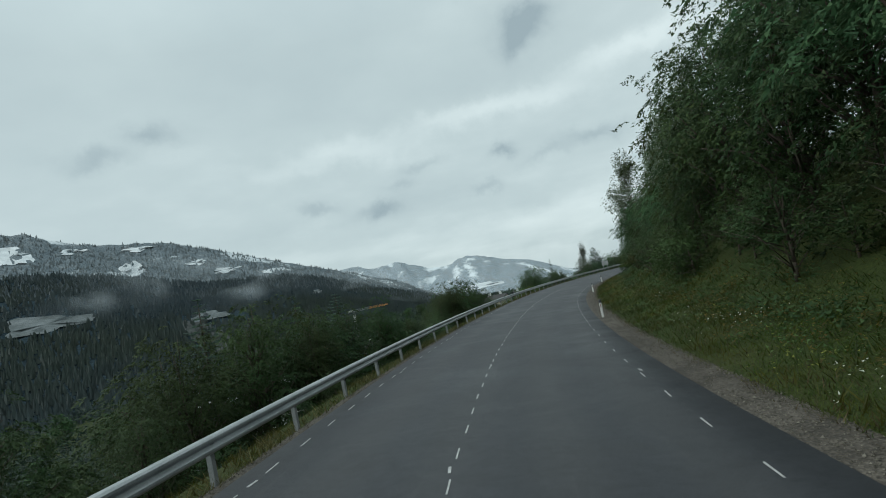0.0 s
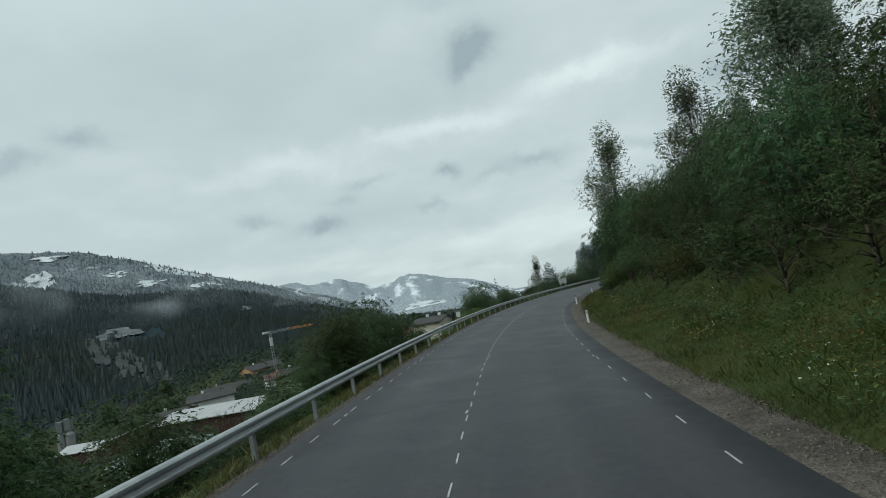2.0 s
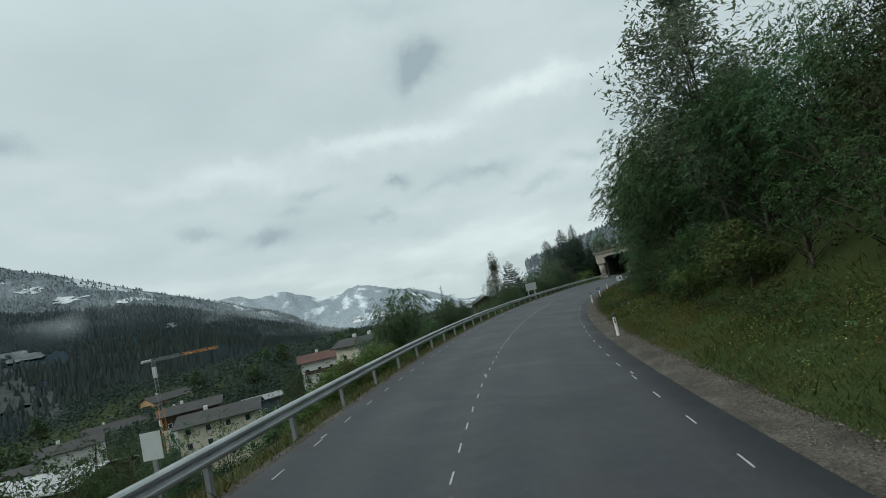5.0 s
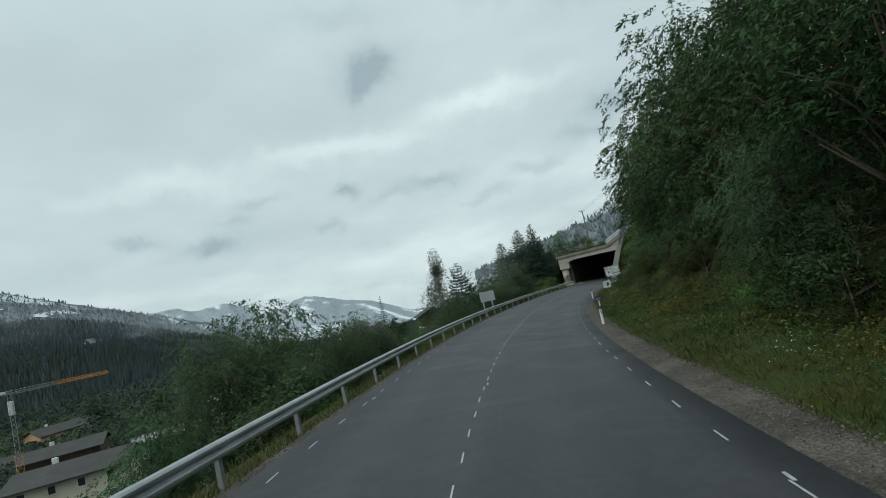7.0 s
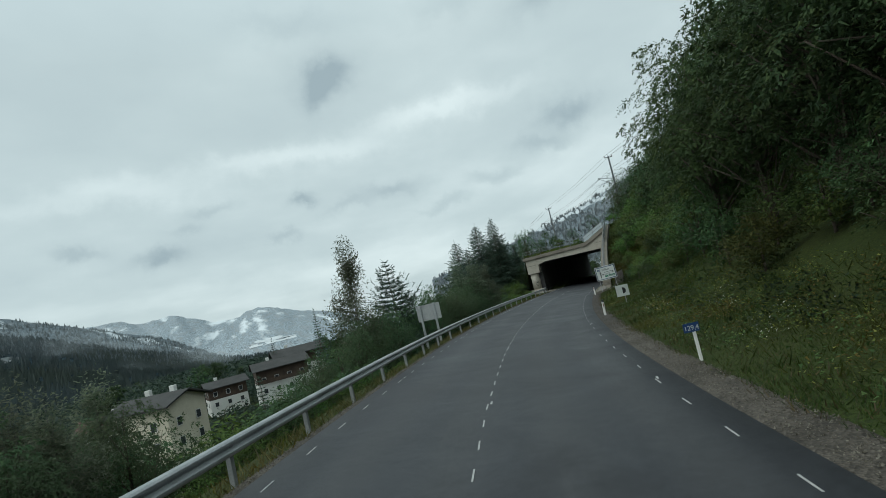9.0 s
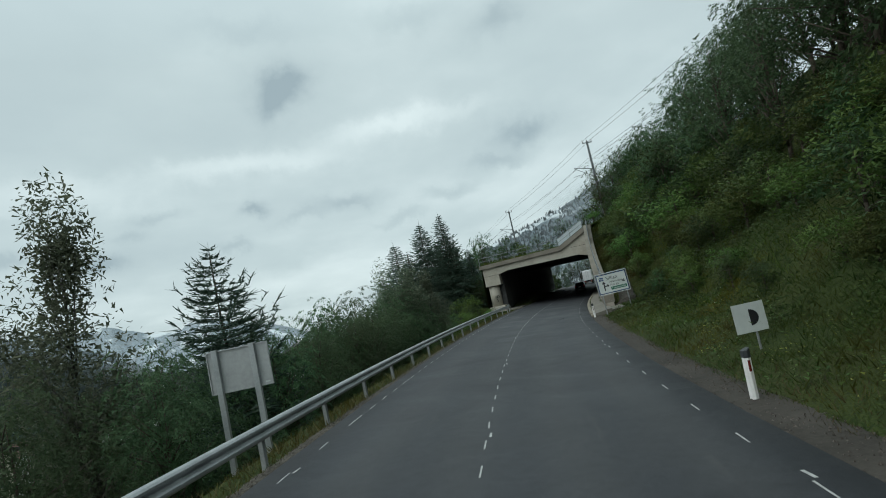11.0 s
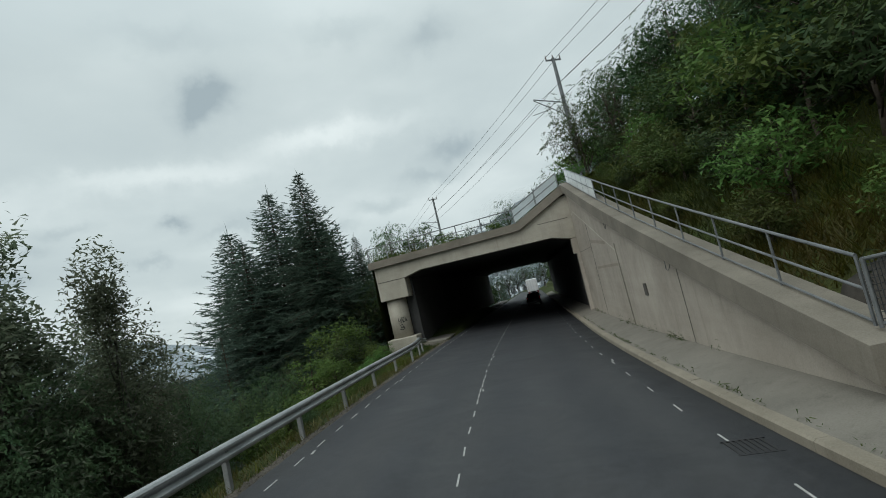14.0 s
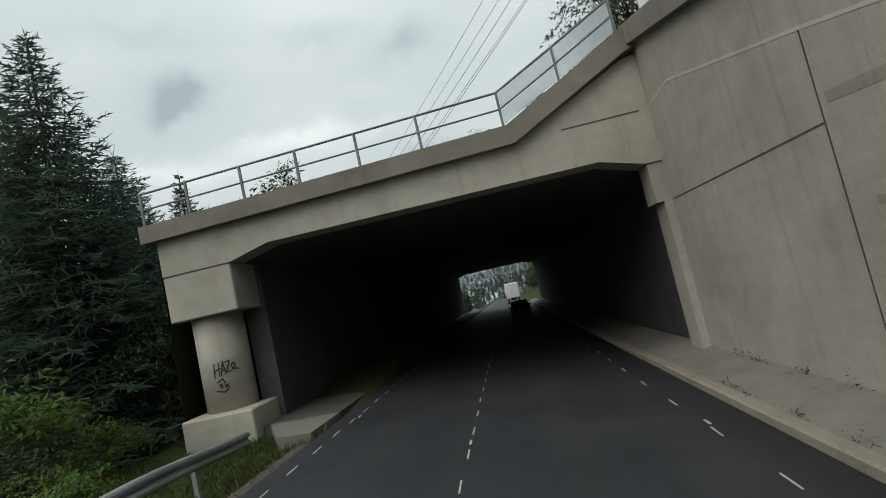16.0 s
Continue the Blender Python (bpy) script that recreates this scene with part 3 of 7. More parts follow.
column = built("column", CONCRETE, fill_column, "round concrete column with sprayed graffiti", "column")
column.data.polygons.foreach_set("use_smooth", [abs(p.normal.z) < 0.5 for p in column.data.polygons])
footing = built("footing", CONCRETE, lambda bm: portal_box(bm, -9.95, -7.80, PORTAL - 0.2, PORTAL + 2.3, -1.2, 0.98, 0.04), "low concrete footing block under the column", "footing")
left_wall = built("wall_left", SHADED_CONCRETE, lambda bm: (portal_box(bm, -8.3, -7.62, PORTAL + 1.45, EXIT, -0.5, 5.14)), "dark inner wall of the underpass", "wall")
right_wall = built("wall_right", SHADED_CONCRETE, lambda bm: (portal_box(bm, 4.75, 5.3, PORTAL + 0.9, EXIT, -0.8, 5.085)), "dark inner wall of the underpass", "wall")
pilaster = built("pilaster", CONCRETE_WALL, lambda bm: portal_prism(bm, [(4.35, -0.5), (5.2, -0.5), (5.2, 5.06), (4.15, 5.06), (4.15, 4.0), (4.35, 4.0)], PORTAL + 0.05, PORTAL + 0.9), "concrete corner pilaster of the portal", "pilaster")


# wing wall: follows the road, its coping falls towards the near end
def road_prism(bm, ss, section):
    """A solid swept along the road; section(s) gives its (l, h) corners."""
    rings = [[bm.verts.new(rd(s, l, h)) for l, h in section(s)] for s in ss]
    n = len(rings[0])
    for a, b in zip(rings, rings[1:]):
        for i in range(n):
            bm.faces.new((a[i], a[(i + 1) % n], b[(i + 1) % n], b[i]))
    bm.faces.new(rings[0])
    bm.faces.new(rings[-1][::-1])
    bmesh.ops.recalc_face_normals(bm, faces=bm.faces[:])


def swept(name, material, ss, section, label, category, kind="structure", smooth_faces=False, parent=None):
    bm = bmesh.new()
    road_prism(bm, ss, section)
    me = bpy.data.meshes.new(name)
    bm.to_mesh(me)
    bm.free()
    if smooth_faces:
        me.polygons.foreach_set("use_smooth", [True] * len(me.polygons))
    me.materials.append(material)
    ob = new(name, me)
    if parent is None:
        return tagged(ob, label, category, kind=kind)
    ob.parent = parent
    return ob


WALL_S = np.linspace(168.7, 198.6, 26)
wing = swept("wing_wall", CONCRETE_WALL, WALL_S, lambda s: [(4.78, -0.6), (5.3, -0.6), (5.3, wall_top(s) - 0.3), (4.78, wall_top(s) - 0.3)],
             "tall concrete wing wall rising to the portal", "retaining wall")
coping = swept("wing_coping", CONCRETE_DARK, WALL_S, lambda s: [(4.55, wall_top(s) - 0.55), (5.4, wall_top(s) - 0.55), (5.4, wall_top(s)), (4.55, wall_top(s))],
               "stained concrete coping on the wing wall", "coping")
WALK_S = np.concatenate([np.linspace(165.6, 200, 20), np.linspace(205, 290, 18)])
sidewalk = swept("sidewalk", concrete_material("worn sidewalk concrete", (0.125, 0.117, 0.10), (0.225, 0.21, 0.18)), WALK_S, lambda s: [(3.655, -0.5), (4.85, -0.5), (4.85, 0.09), (3.655, -0.095)],
                 "pale concrete sidewalk along the wall", "sidewalk")
kerb = thing("kerb", "pale stone kerb along the sidewalk", "kerb", kind="structure")
KERBSTONE = concrete_material("kerb stone", (0.17, 0.15, 0.115), (0.29, 0.262, 0.21))
for k, s0 in enumerate(np.arange(165.45, 285, 1.5)):
    drop = 0.09 * float(smooth(167.2, 165.4, s0 + 0.7)) if s0 < 167.5 else 0.0
    up = -0.085 - drop + rng.uniform(-0.006, 0.006)
    bm = bmesh.new()
    road_prism(bm, [s0 + 0.006, s0 + 0.75, s0 + 1.494], lambda s: [(3.43, -0.5), (3.655, -0.5), (3.655, up), (3.475, up), (3.435, up - 0.035)])
    part("kerb_stone", bm, KERBSTONE, kerb)
swept("sidewalk_left", sidewalk.data.materials[0], np.linspace(196.4, 198.6, 4), lambda s: [(float(np.interp(s, (196.4, 199), (-6.1, -7.5))), -0.3), (-5.25, -0.3), (-5.25, 0.36), (float(np.interp(s, (196.4, 199), (-6.1, -7.5))), 0.40)], "narrow raised concrete walk in the underpass", "sidewalk")
# the same walk further in, its colour darkened in place of shade
swept("sidewalk_inner", SHADED_CONCRETE, np.concatenate([np.linspace(198.61, 204, 4), np.linspace(208, 290, 17)]), lambda s: [(-7.5, -0.3), (-5.25, -0.3), (-5.25, 0.36), (-7.5, 0.40)], "raised walk along the inner wall, coloured dark for its shade", "sidewalk")


# earth on top of the underpass, carrying the railway
def bank_h(s, l):
    s, l = np.asarray(s, float), np.asarray(l, float)
    top = 6.75 + 1.9 * smooth(0.6, 4.4, l) + 1.6 * smooth(200, 225, s) + 0.3 * np.clip(l - 5, 0, 40)
    high = top - 0.62 * np.clip(-9.8 - l, 0, 60) + 0.12 * wob(s, l, 2.0)
    low = land_h(s, l) - 0.1
    return np.where(l < -9.95, low + (np.maximum(high, low) - low) * smooth(203, 226, s), high)


embankment = tagged(strip_mesh("embankment", np.arange(198.9, 273, 1.5), np.concatenate([np.arange(-45, -11, 3.0), [-10.0], np.arange(-9.9, 20, 0.8)]), bank_h, GROUND),
                    "grassy railway embankment above the underpass", "embankment", kind="structure")

# ---- trees and shrubs ----
def leaf_cards(p, size, lie=0.35, long=1.55):
    """Corners of small pointed leaves at the points p; lie: how flat they lie."""
    n = len(p)
    nrm = rng.normal(size=(n, 3))
    nrm[:, 2] = np.abs(nrm[:, 2]) + lie * 2
    nrm /= np.linalg.norm(nrm, axis=1)[:, None]
    a = np.cross(nrm, rng.normal(size=(n, 3)))
    a /= np.linalg.norm(a, axis=1)[:, None] + 1e-9
    b = np.cross(nrm, a)
    s = (size * rng.uniform(0.55, 1.35, n))[:, None]
    return np.stack([p - a * s * long * 0.4 - b * s * 0.31, p - a * s * long * 0.4 + b * s * 0.31, p + a * s * long * 0.6], 1)


def trunk_mesh(name, h, r, limbs, bend=0.2, n=6):
    bm = bmesh.new()
    bend = min(bend, 0.016 * h)
    pts = [Vector((bend * math.sin(k * 1.1), bend * math.cos(k * 0.9) - bend, h * k / 5)) for k in range(6)]
    for k in range(5):
        tube(bm, pts[k], pts[k + 1], r * (1 - k / 5.4), r * (1 - (k + 1) / 5.4), n)
    for a, b, rr in limbs:
        tube(bm, a, b, rr, rr * 0.3, 3)
    me = bpy.data.meshes.new(name)
    bm.to_mesh(me)
    bm.free()
    me.polygons.foreach_set("use_smooth", [True] * len(me.polygons))
    return me


def clump_spots(h, wide, low, clumps, slim, tuft):
    """Centres and sizes of the leafy clumps of a crown, and the limbs that carry them."""
    cz, hz = h * (1 + low) / 2, h * (1 - low) / 2
    cs, limbs = [], []
    for k in range(clumps):
        d = rng.normal(size=3)
        d /= np.linalg.norm(d)
        q = rng.uniform(0.35, 0.92)
        narrow = 1 - 0.45 * max(0, d[2]) * slim
        c = np.array([d[0] * wide * q * narrow, d[1] * wide * q * narrow, cz + d[2] * hz * q])
        cs.append((c, rng.uniform(0.65, 1.25) * tuft * (wide * 0.6 + hz * 0.4)))
        if k % 2 == 0 and c[2] > 0.15 * h:
            zz = max(0.08 * h, c[2] - rng.uniform(0.1, 0.3) * h)
            limbs.append(((0, 0, zz), tuple(c), 0.008 * h * (1.1 - c[2] / h / 1.3)))
    return cs, limbs


def broadleaf(kind, h, wide, low, n, size, clumps=26, slim=1.0, tuft=0.30, hang=0.75, stout=1.0, lie=0.35):
    """Trunk and crown meshes of a leafy tree or shrub: leaves in uneven clumps on limbs."""
    cs, limbs = clump_spots(h, wide, low, clumps, slim, tuft)
    per = n // clumps
    P = []
    for c, r in cs:
        d = rng.normal(size=(per, 3))
        d /= np.linalg.norm(d, axis=1)[:, None]
        q = rng.uniform(0.25, 1.0, per) ** 0.6
        e = d * (r * q)[:, None] * np.array([1.15, 1.15, hang])
        e[:, 2] -= 0.25 * r * (np.hypot(e[:, 0], e[:, 1]) / r) ** 2
        P.append(c + e)
    P = np.concatenate(P)
    P = P[P[:, 2] > 0.02 * h]
    crown = quick_mesh(kind + "_crown", leaf_cards(P, np.full(len(P), size), lie), 3)
    return trunk_mesh(kind + "_trunk", h * 0.8, (0.010 * h + 0.03) * stout, [(a, b, r * stout) for a, b, r in limbs]), crown


def spray_tree(kind, h, wide, low, clumps, sprays, per, leaf, tuft, fill, slim=1.0, reach=0.62, sag=0.55):
    """A leafy tree: limbs carry clumps, each clump layered sprays of small leaves that hang outwards."""
    cs, limbs = clump_spots(h, wide, low, clumps, slim, tuft)
    tris = []
    for c, r in cs:
        d = rng.normal(size=(sprays, 3))
        d /= np.linalg.norm(d, axis=1)[:, None]
        o = c + d * r * np.array([1.15, 1.15, 0.62])
        out = d * np.array([1, 1, 0.25]) + np.array([c[0], c[1], 0]) / (np.hypot(c[0], c[1]) + 0.25 * wide) * 0.9 + rng.normal(size=(sprays, 3)) * 0.22
        out[:, 2] -= rng.uniform(0.0, 0.35, sprays)
        out /= np.linalg.norm(out, axis=1)[:, None]
        side = np.cross(out, rng.normal(size=(sprays, 3)) * 0.35 + np.array([0, 0, 1.0]))
        side /= np.linalg.norm(side, axis=1)[:, None]
        L = reach * rng.uniform(0.55, 1.35, sprays) * (0.6 + 0.4 * r / (tuft * (wide * 0.6 + h * 0.2)))
        u = rng.uniform(0.0, 1.0, (sprays, per)) ** 0.8
        v = rng.normal(size=(sprays, per)) * 0.30 * (1.15 - 0.75 * u)
        p = o[:, None] + out[:, None] * (L[:, None] * u)[..., None] + side[:, None] * (L[:, None] * v)[..., None]
        p[..., 2] -= sag * L[:, None] * (u * u + 0.8 * v * v) + rng.normal(size=(sprays, per)) * 0.03
        w = np.where(v > 0, 1.0, -1.0)
        ax = out[:, None] * rng.uniform(0.3, 1.0, (sprays, per, 1)) + side[:, None] * (w * rng.uniform(0.2, 1.0, (sprays, per)))[..., None] + rng.normal(size=(sprays, per, 3)) * 0.25
        ax[..., 2] -= rng.uniform(0.1, 0.8, (sprays, per))
        ax /= np.linalg.norm(ax, axis=2)[..., None]
        wd = np.cross(ax, rng.normal(size=(sprays, per, 3)) * 0.5 + np.array([0, 0, 1.0]))
        wd /= np.linalg.norm(wd, axis=2)[..., None] + 1e-6
        s = (leaf * rng.uniform(0.6, 1.3, (sprays, per)))[..., None]
        tris.append(np.stack([p - wd * s * 0.24, p + wd * s * 0.24, p + ax * s], 2).reshape(-1, 3, 3))
    # inner leaves that close the crown
    f = rng.normal(size=(fill, 3))
    f *= (rng.uniform(0, 1, fill) ** 0.4 / np.linalg.norm(f, axis=1))[:, None] * 0.74
    cz, hz = h * (1 + low) / 2, h * (1 - low) / 2
    f = np.stack([f[:, 0] * wide * (1 - 0.3 * np.maximum(f[:, 2], 0)), f[:, 1] * wide * (1 - 0.3 * np.maximum(f[:, 2], 0)), cz + f[:, 2] * hz], 1)
    tris.append(leaf_cards(f, np.full(fill, 0.0135 * h)))
    T = np.concatenate(tris)
    T = T[T[:, :, 2].min(1) > 0.01 * h]
    return trunk_mesh(kind + "_trunk", h * 0.8, 0.010 * h + 0.03, limbs), quick_mesh(kind + "_crown", T, 3)


def conifer(kind, h, wide, tiers, arms, twigs, subs, wide_twig, droop=0.35, bare=0.03, up=0.0, taper=0.85, long=0.42):
    """A spruce or pine: whorls of boughs, each with two rows of twigs that carry small shoots."""
    limbs, A, B, W = [], [], [], []
    for t in range(tiers):
        f = t / (tiers - 1)
        z = h * (bare + (0.97 - bare) * f ** 0.92)
        reach = wide * (1 - f) ** taper * rng.uniform(0.85, 1.1) + 0.05 * wide
        na = max(4, int(arms * (1 - 0.55 * f)))
        a0 = rng.uniform(0, 6.28)
        for k in range(na):
            az = a0 + 6.283 * k / na + rng.uniform(-0.3, 0.3)
            R = reach * rng.uniform(0.55, 1.15)
            nt = max(4, int(twigs * (R / wide) ** 0.6))
            u = np.sort(rng.uniform(0.12, 1.0, nt))
            w = np.where(np.arange(nt) % 2, 1.0, -1.0)
            lift = up * (0.5 + f) + 0.25 * f
            zz = z - droop * (1 - 0.7 * f) * R * u + lift * R * u * u
            p = np.stack([R * u, np.zeros(nt), zz], 1)
            ln = R * long * (1.12 - u) * rng.uniform(0.7, 1.25, nt) + 0.035 * wide
            q = p + np.stack([ln * 0.72, w * ln * 0.85, -ln * rng.uniform(0.0, 0.55, nt) * (1 - 0.8 * f) + up * ln], 1)
            q[-1] = p[-1] + np.array([0.10 * R + 0.05 * wide, 0, (lift + 0.1 * f) * 0.4 * R])
            c, s = math.cos(az), math.sin(az)
            turn = np.array([[c, s, 0], [-s, c, 0], [0, 0, 1]])
            A.append(p @ turn), B.append(q @ turn), W.append(np.full(nt, wide_twig * (0.55 + 0.45 * (1 - f))))
            if k % 2 == 0 or f > 0.6:
                limbs.append(((0, 0, z), tuple((p[-1] * 0.95) @ turn), 0.0030 * h * (1.1 - f)))
    A.append(np.array([[0, 0, h * 0.93]])), B.append(np.array([[0, 0, h]])), W.append(np.array([wide_twig * 0.5]))
    A, B, W = np.concatenate(A), np.concatenate(B), np.concatenate(W)
    tris = []
    for k in range(subs + 1):
        n = len(A)
        if k == 0:
            a, b, w = A, B, W
        else:
            u = (0.15 + 0.7 * (k - 1 + rng.uniform(0, 1, n)) / max(1, subs))[:, None]
            a = A + (B - A) * u
            b = a + (B - A) * rng.uniform(0.28, 0.5, (n, 1)) + rng.normal(size=(n, 3)) * np.linalg.norm(B - A, axis=1)[:, None] * np.array([0.26, 0.26, 0.20])
            w = W * 0.8
        d = (b - a) / (np.linalg.norm(b - a, axis=1)[:, None] + 1e-6)
        sd = np.cross(d, rng.normal(size=(n, 3)))
        sd /= np.linalg.norm(sd, axis=1)[:, None] + 1e-6
        tris.append(np.stack([a - sd * w[:, None] * 0.5, a + sd * w[:, None] * 0.5, b], 1))
    crown = quick_mesh(kind + "_crown", np.concatenate(tris), 3)
    return trunk_mesh(kind + "_trunk", h * 0.97, 0.011 * h + 0.02, limbs, 0.03), crown


KINDS = {}


def kind_of(key, meshes, bark, leaf):
    meshes[0].materials.append(bark)
    meshes[1].materials.append(leaf)
    KINDS[key] = meshes


for i in range(3):
    kind_of("oak%d" % i, spray_tree("broadleaf", 10, 3.3, 0.06, 62 + 6 * i, 6, 32, 0.15, 0.27, 3000), BARK, BROADLEAF)
    kind_of("ash%d" % i, spray_tree("ash", 8, 2.9, 0.05, 50 + 5 * i, 7, 36, 0.118, 0.29, 2800, reach=0.55), BARK, MIDLEAF)
    kind_of("willow%d" % i, spray_tree("willow", 8, 2.9, 0.05, 50 + 5 * i, 7, 40, 0.11, 0.29, 3200, reach=0.60, sag=0.7), BARK, PALELEAF)
    kind_of("wood%d" % i, spray_tree("broadleaf", 10, 3.3, 0.08, 44 + 6 * i, 4, 16, 0.17, 0.25, 1000, reach=0.6), BARK, BROADLEAF)
    kind_of("grove%d" % i, spray_tree("broadleaf", 10, 3.3, 0.08, 44 + 6 * i, 4, 20, 0.17, 0.25, 1300, reach=0.6), BARK, MIDLEAF)
    kind_of("far%d" % i, broadleaf("broadleaf", 10, 3.4, 0.05, 900, 0.55, 34 + 6 * i, tuft=0.26), BARK, BROADLEAF)
    kind_of("bush%d" % i, broadleaf("shrub", 3.0, 1.8, 0.02, 1700, 0.115, 28 + 3 * i, tuft=0.30), BARK, BROADLEAF)
    kind_of("shrub%d" % i, broadleaf("shrub", 2.4, 1.6, 0.02, 1800, 0.10, 26 + 3 * i, tuft=0.30), BARK, BRIGHTLEAF)
    kind_of("birch%d" % i, broadleaf("birch", 12, 2.2, 0.07, 13000, 0.125, 84 + 8 * i, 1.9, 0.20, 1.4, 0.45, 0.25), BIRCH_BARK, BIRCHLEAF)
    kind_of("spruce%d" % i, conifer("spruce", 14, 3.0, 30 + 3 * i, 10, 9, 1, 0.24), BARK, NEEDLE)
    kind_of("farspruce%d" % i, conifer("spruce", 14, 3.0, 22 + 2 * i, 8, 5, 0, 0.55), BARK, NEEDLE)
    kind_of("tallspruce%d" % i, conifer("spruce", 14, 3.7, 54 + 4 * i, 14, 16, 7, 0.085, bare=0.10, long=0.32), BARK, NEEDLE)
kind_of("autumn0", broadleaf("shrub", 2.6, 1.6, 0.02, 2900, 0.095, 20, tuft=0.34), BARK, AUTUMN)
kind_of("pine0", conifer("pine", 9, 2.7, 26, 9, 22, 7, 0.08, 0.10, 0.06, 0.30, 0.7), BARK, PINENEEDLE)
BASE_H = {"willow": 8, "far": 10, "grove": 10, "farspruce": 14, "oak": 10, "wood": 10, "ash": 8, "bush": 3.0, "shrub": 2.4, "birch": 12, "spruce": 14, "tallspruce": 14, "autumn": 2.6, "pine": 9}
TREE_TEXT = {"willow": ("willow_tree", "pale green feathery tree on the falling bank", "tree"),
             "grove": ("light_broadleaf_tree", "light green broadleaf tree above the railway slope", "tree"),
             "far": ("valley_tree", "dark green broadleaf tree on the valley floor", "tree"),
             "farspruce": ("spruce_tree", "dark spruce standing among the valley trees", "tree"),
             "wood": ("woodland_tree", "dark green broadleaf tree in the wood", "tree"),
             "ash": ("ash_tree", "bushy grey-green tree rising from the falling bank", "tree"),
             "oak": ("broadleaf_tree", "dense dark green broadleaf tree on the roadside slope", "tree"),
             "bush": ("bush", "dark green leafy bush on the grassy slope", "bush"),
             "shrub": ("shrub", "bright green low shrub on the verge", "bush"),
             "birch": ("birch_tree", "slender birch with pale trunk and light drooping leaves", "tree"),
             "spruce": ("spruce_tree", "tall dark spruce with drooping boughs", "tree"),
             "tallspruce": ("spruce_tree", "tall dense spruce with drooping blue-green boughs", "tree"),
             "autumn": ("yellowing_shrub", "yellowing leafy shrub on the bank", "bush"),
             "pine": ("pine_tree", "young pine with upturned blue-green boughs", "tree")}


def plant(key, s, l, h, spin=None, base=None, wide=1.0):
    """One tree of height h on the land at s, l."""
    kind = key.rstrip("0123456789")
    name, label, category = TREE_TEXT[kind]
    k = h / BASE_H[kind]
    p = on_land(s, l, 0.08) if base is None else base
    ob = thing(name, label, category, group=name.replace("_", " ") + "s by the road")
    spin = rng.uniform(0, 360) if spin is None else spin
    ob.matrix_world = Matrix.Translation(p) @ pose(0, 0, 0, 0, 0, spin) @ Matrix.Diagonal((k * wide, k * wide, k, 1))
    trunk, crown = KINDS[key]
    for nm, me in (("trunk", trunk), ("crown", crown)):
        o = new(nm, me)
        o.parent = ob
    return ob


def top_right(s):
    """Height of the leafy skyline over the driven line on the uphill side."""
    return np.interp(s, (-20, 8, 22, 32, 36, 45, 58, 70, 80, 94, 105, 118, 125, 140), (12, 13.2, 13.8, 12.8, 9.8, 9.1, 9.4, 9.6, 10.8, 12.5, 14.3, 14.8, 13.2, 15))


def top_left(s):
    """Height of the canopy on the valley side, with its gaps."""
    return np.interp(s, (-10, 3, 11, 14, 20, 24, 28, 33, 37, 47, 51, 54, 66, 68.5, 77, 83, 89, 95, 98, 101.5, 105, 110, 114, 118, 121, 130, 135, 142, 151, 160, 164, 167, 176, 179, 187, 192),
                     (-0.4, -1.0, -1.0, 2.6, 4.4, 3.4, 3.8, 3.6, 0.3, 0.2, 1.8, 3.9, 4.4, 1.6, 0.6, -0.2, -0.9, 0.2, 2.4, 4.2, 4.5, 4.2, 3.2, 1.2, 0.7, 1.0, 3.2, 3.8, 4.2, 4.9, 5.0, 5.0, 4.6, 1.8, 1.8, 2.4))


def pick(*keys):
    k = keys[rng.integers(len(keys))]
    return k if k[-1].isdigit() else k + str(rng.integers(3))


def plant_top(key, s, l, top, wide=1.0):
    """A tree whose tip reaches the height top over the driven line."""
    return plant(key, s, l, max(0.9, top - float(land_h(s, l)) + 0.08), wide=wide)


# the wooded bank on the uphill side
for s in np.arange(-14, 142, 4.4):
    a = s + rng.uniform(-1.2, 1.2)
    plant_top(pick("oak", "oak", "ash"), a, (11.3 - 1.2 * float(smooth(76, 90, a) * (1 - smooth(108, 120, a)))) + rng.uniform(-0.8, 0.8), float(top_right(a)) * rng.uniform(0.9, 1.05), 1.0)
    a = s + 2.2 + rng.uniform(-1.2, 1.2)
    plant_top(pick("wood"), a, 14.6 + rng.uniform(-1, 1), float(top_right(a)) * (rng.uniform(1.02, 1.12) if 34 < a < 82 else rng.uniform(1.0, 1.2)), 0.9)
for s in np.arange(-14, 142, 7.5):
    a = s + rng.uniform(-1.5, 1.5)
    plant_top(pick("wood"), a, 19.5 + rng.uniform(-1, 1), float(top_right(a)) * 1.12, 0.9)
for s in np.arange(-12, 140, 2.7):
    h = rng.uniform(2.4, 4.4)
    plant(pick("wood") if h > 3.2 else pick("bush", "bush", "bush", "bush", "autumn0"), s + rng.uniform(-0.8, 0.8), (9.0 if s < 88 else 8.5 if s < 100 else 9.4) + rng.uniform(-0.7, 0.9), h, wide=1.4 if h > 3.2 else 1.0)
    if rng.random() < 0.6:
        plant(pick("wood"), s + rng.uniform(-0.8, 0.8), 10.6 + rng.uniform(-0.5, 0.9), rng.uniform(3.6, 5.6))
for s in np.arange(84, 101, 2.6):
    plant(pick("bush", "bush", "bush", "bush", "shrub"), s + rng.uniform(-1, 1), 7.4 + rng.uniform(-0.3, 0.5), rng.uniform(1.4, 2.6))
plant_top("birch0", 86.1, 10.2, 18.8, 1.15)
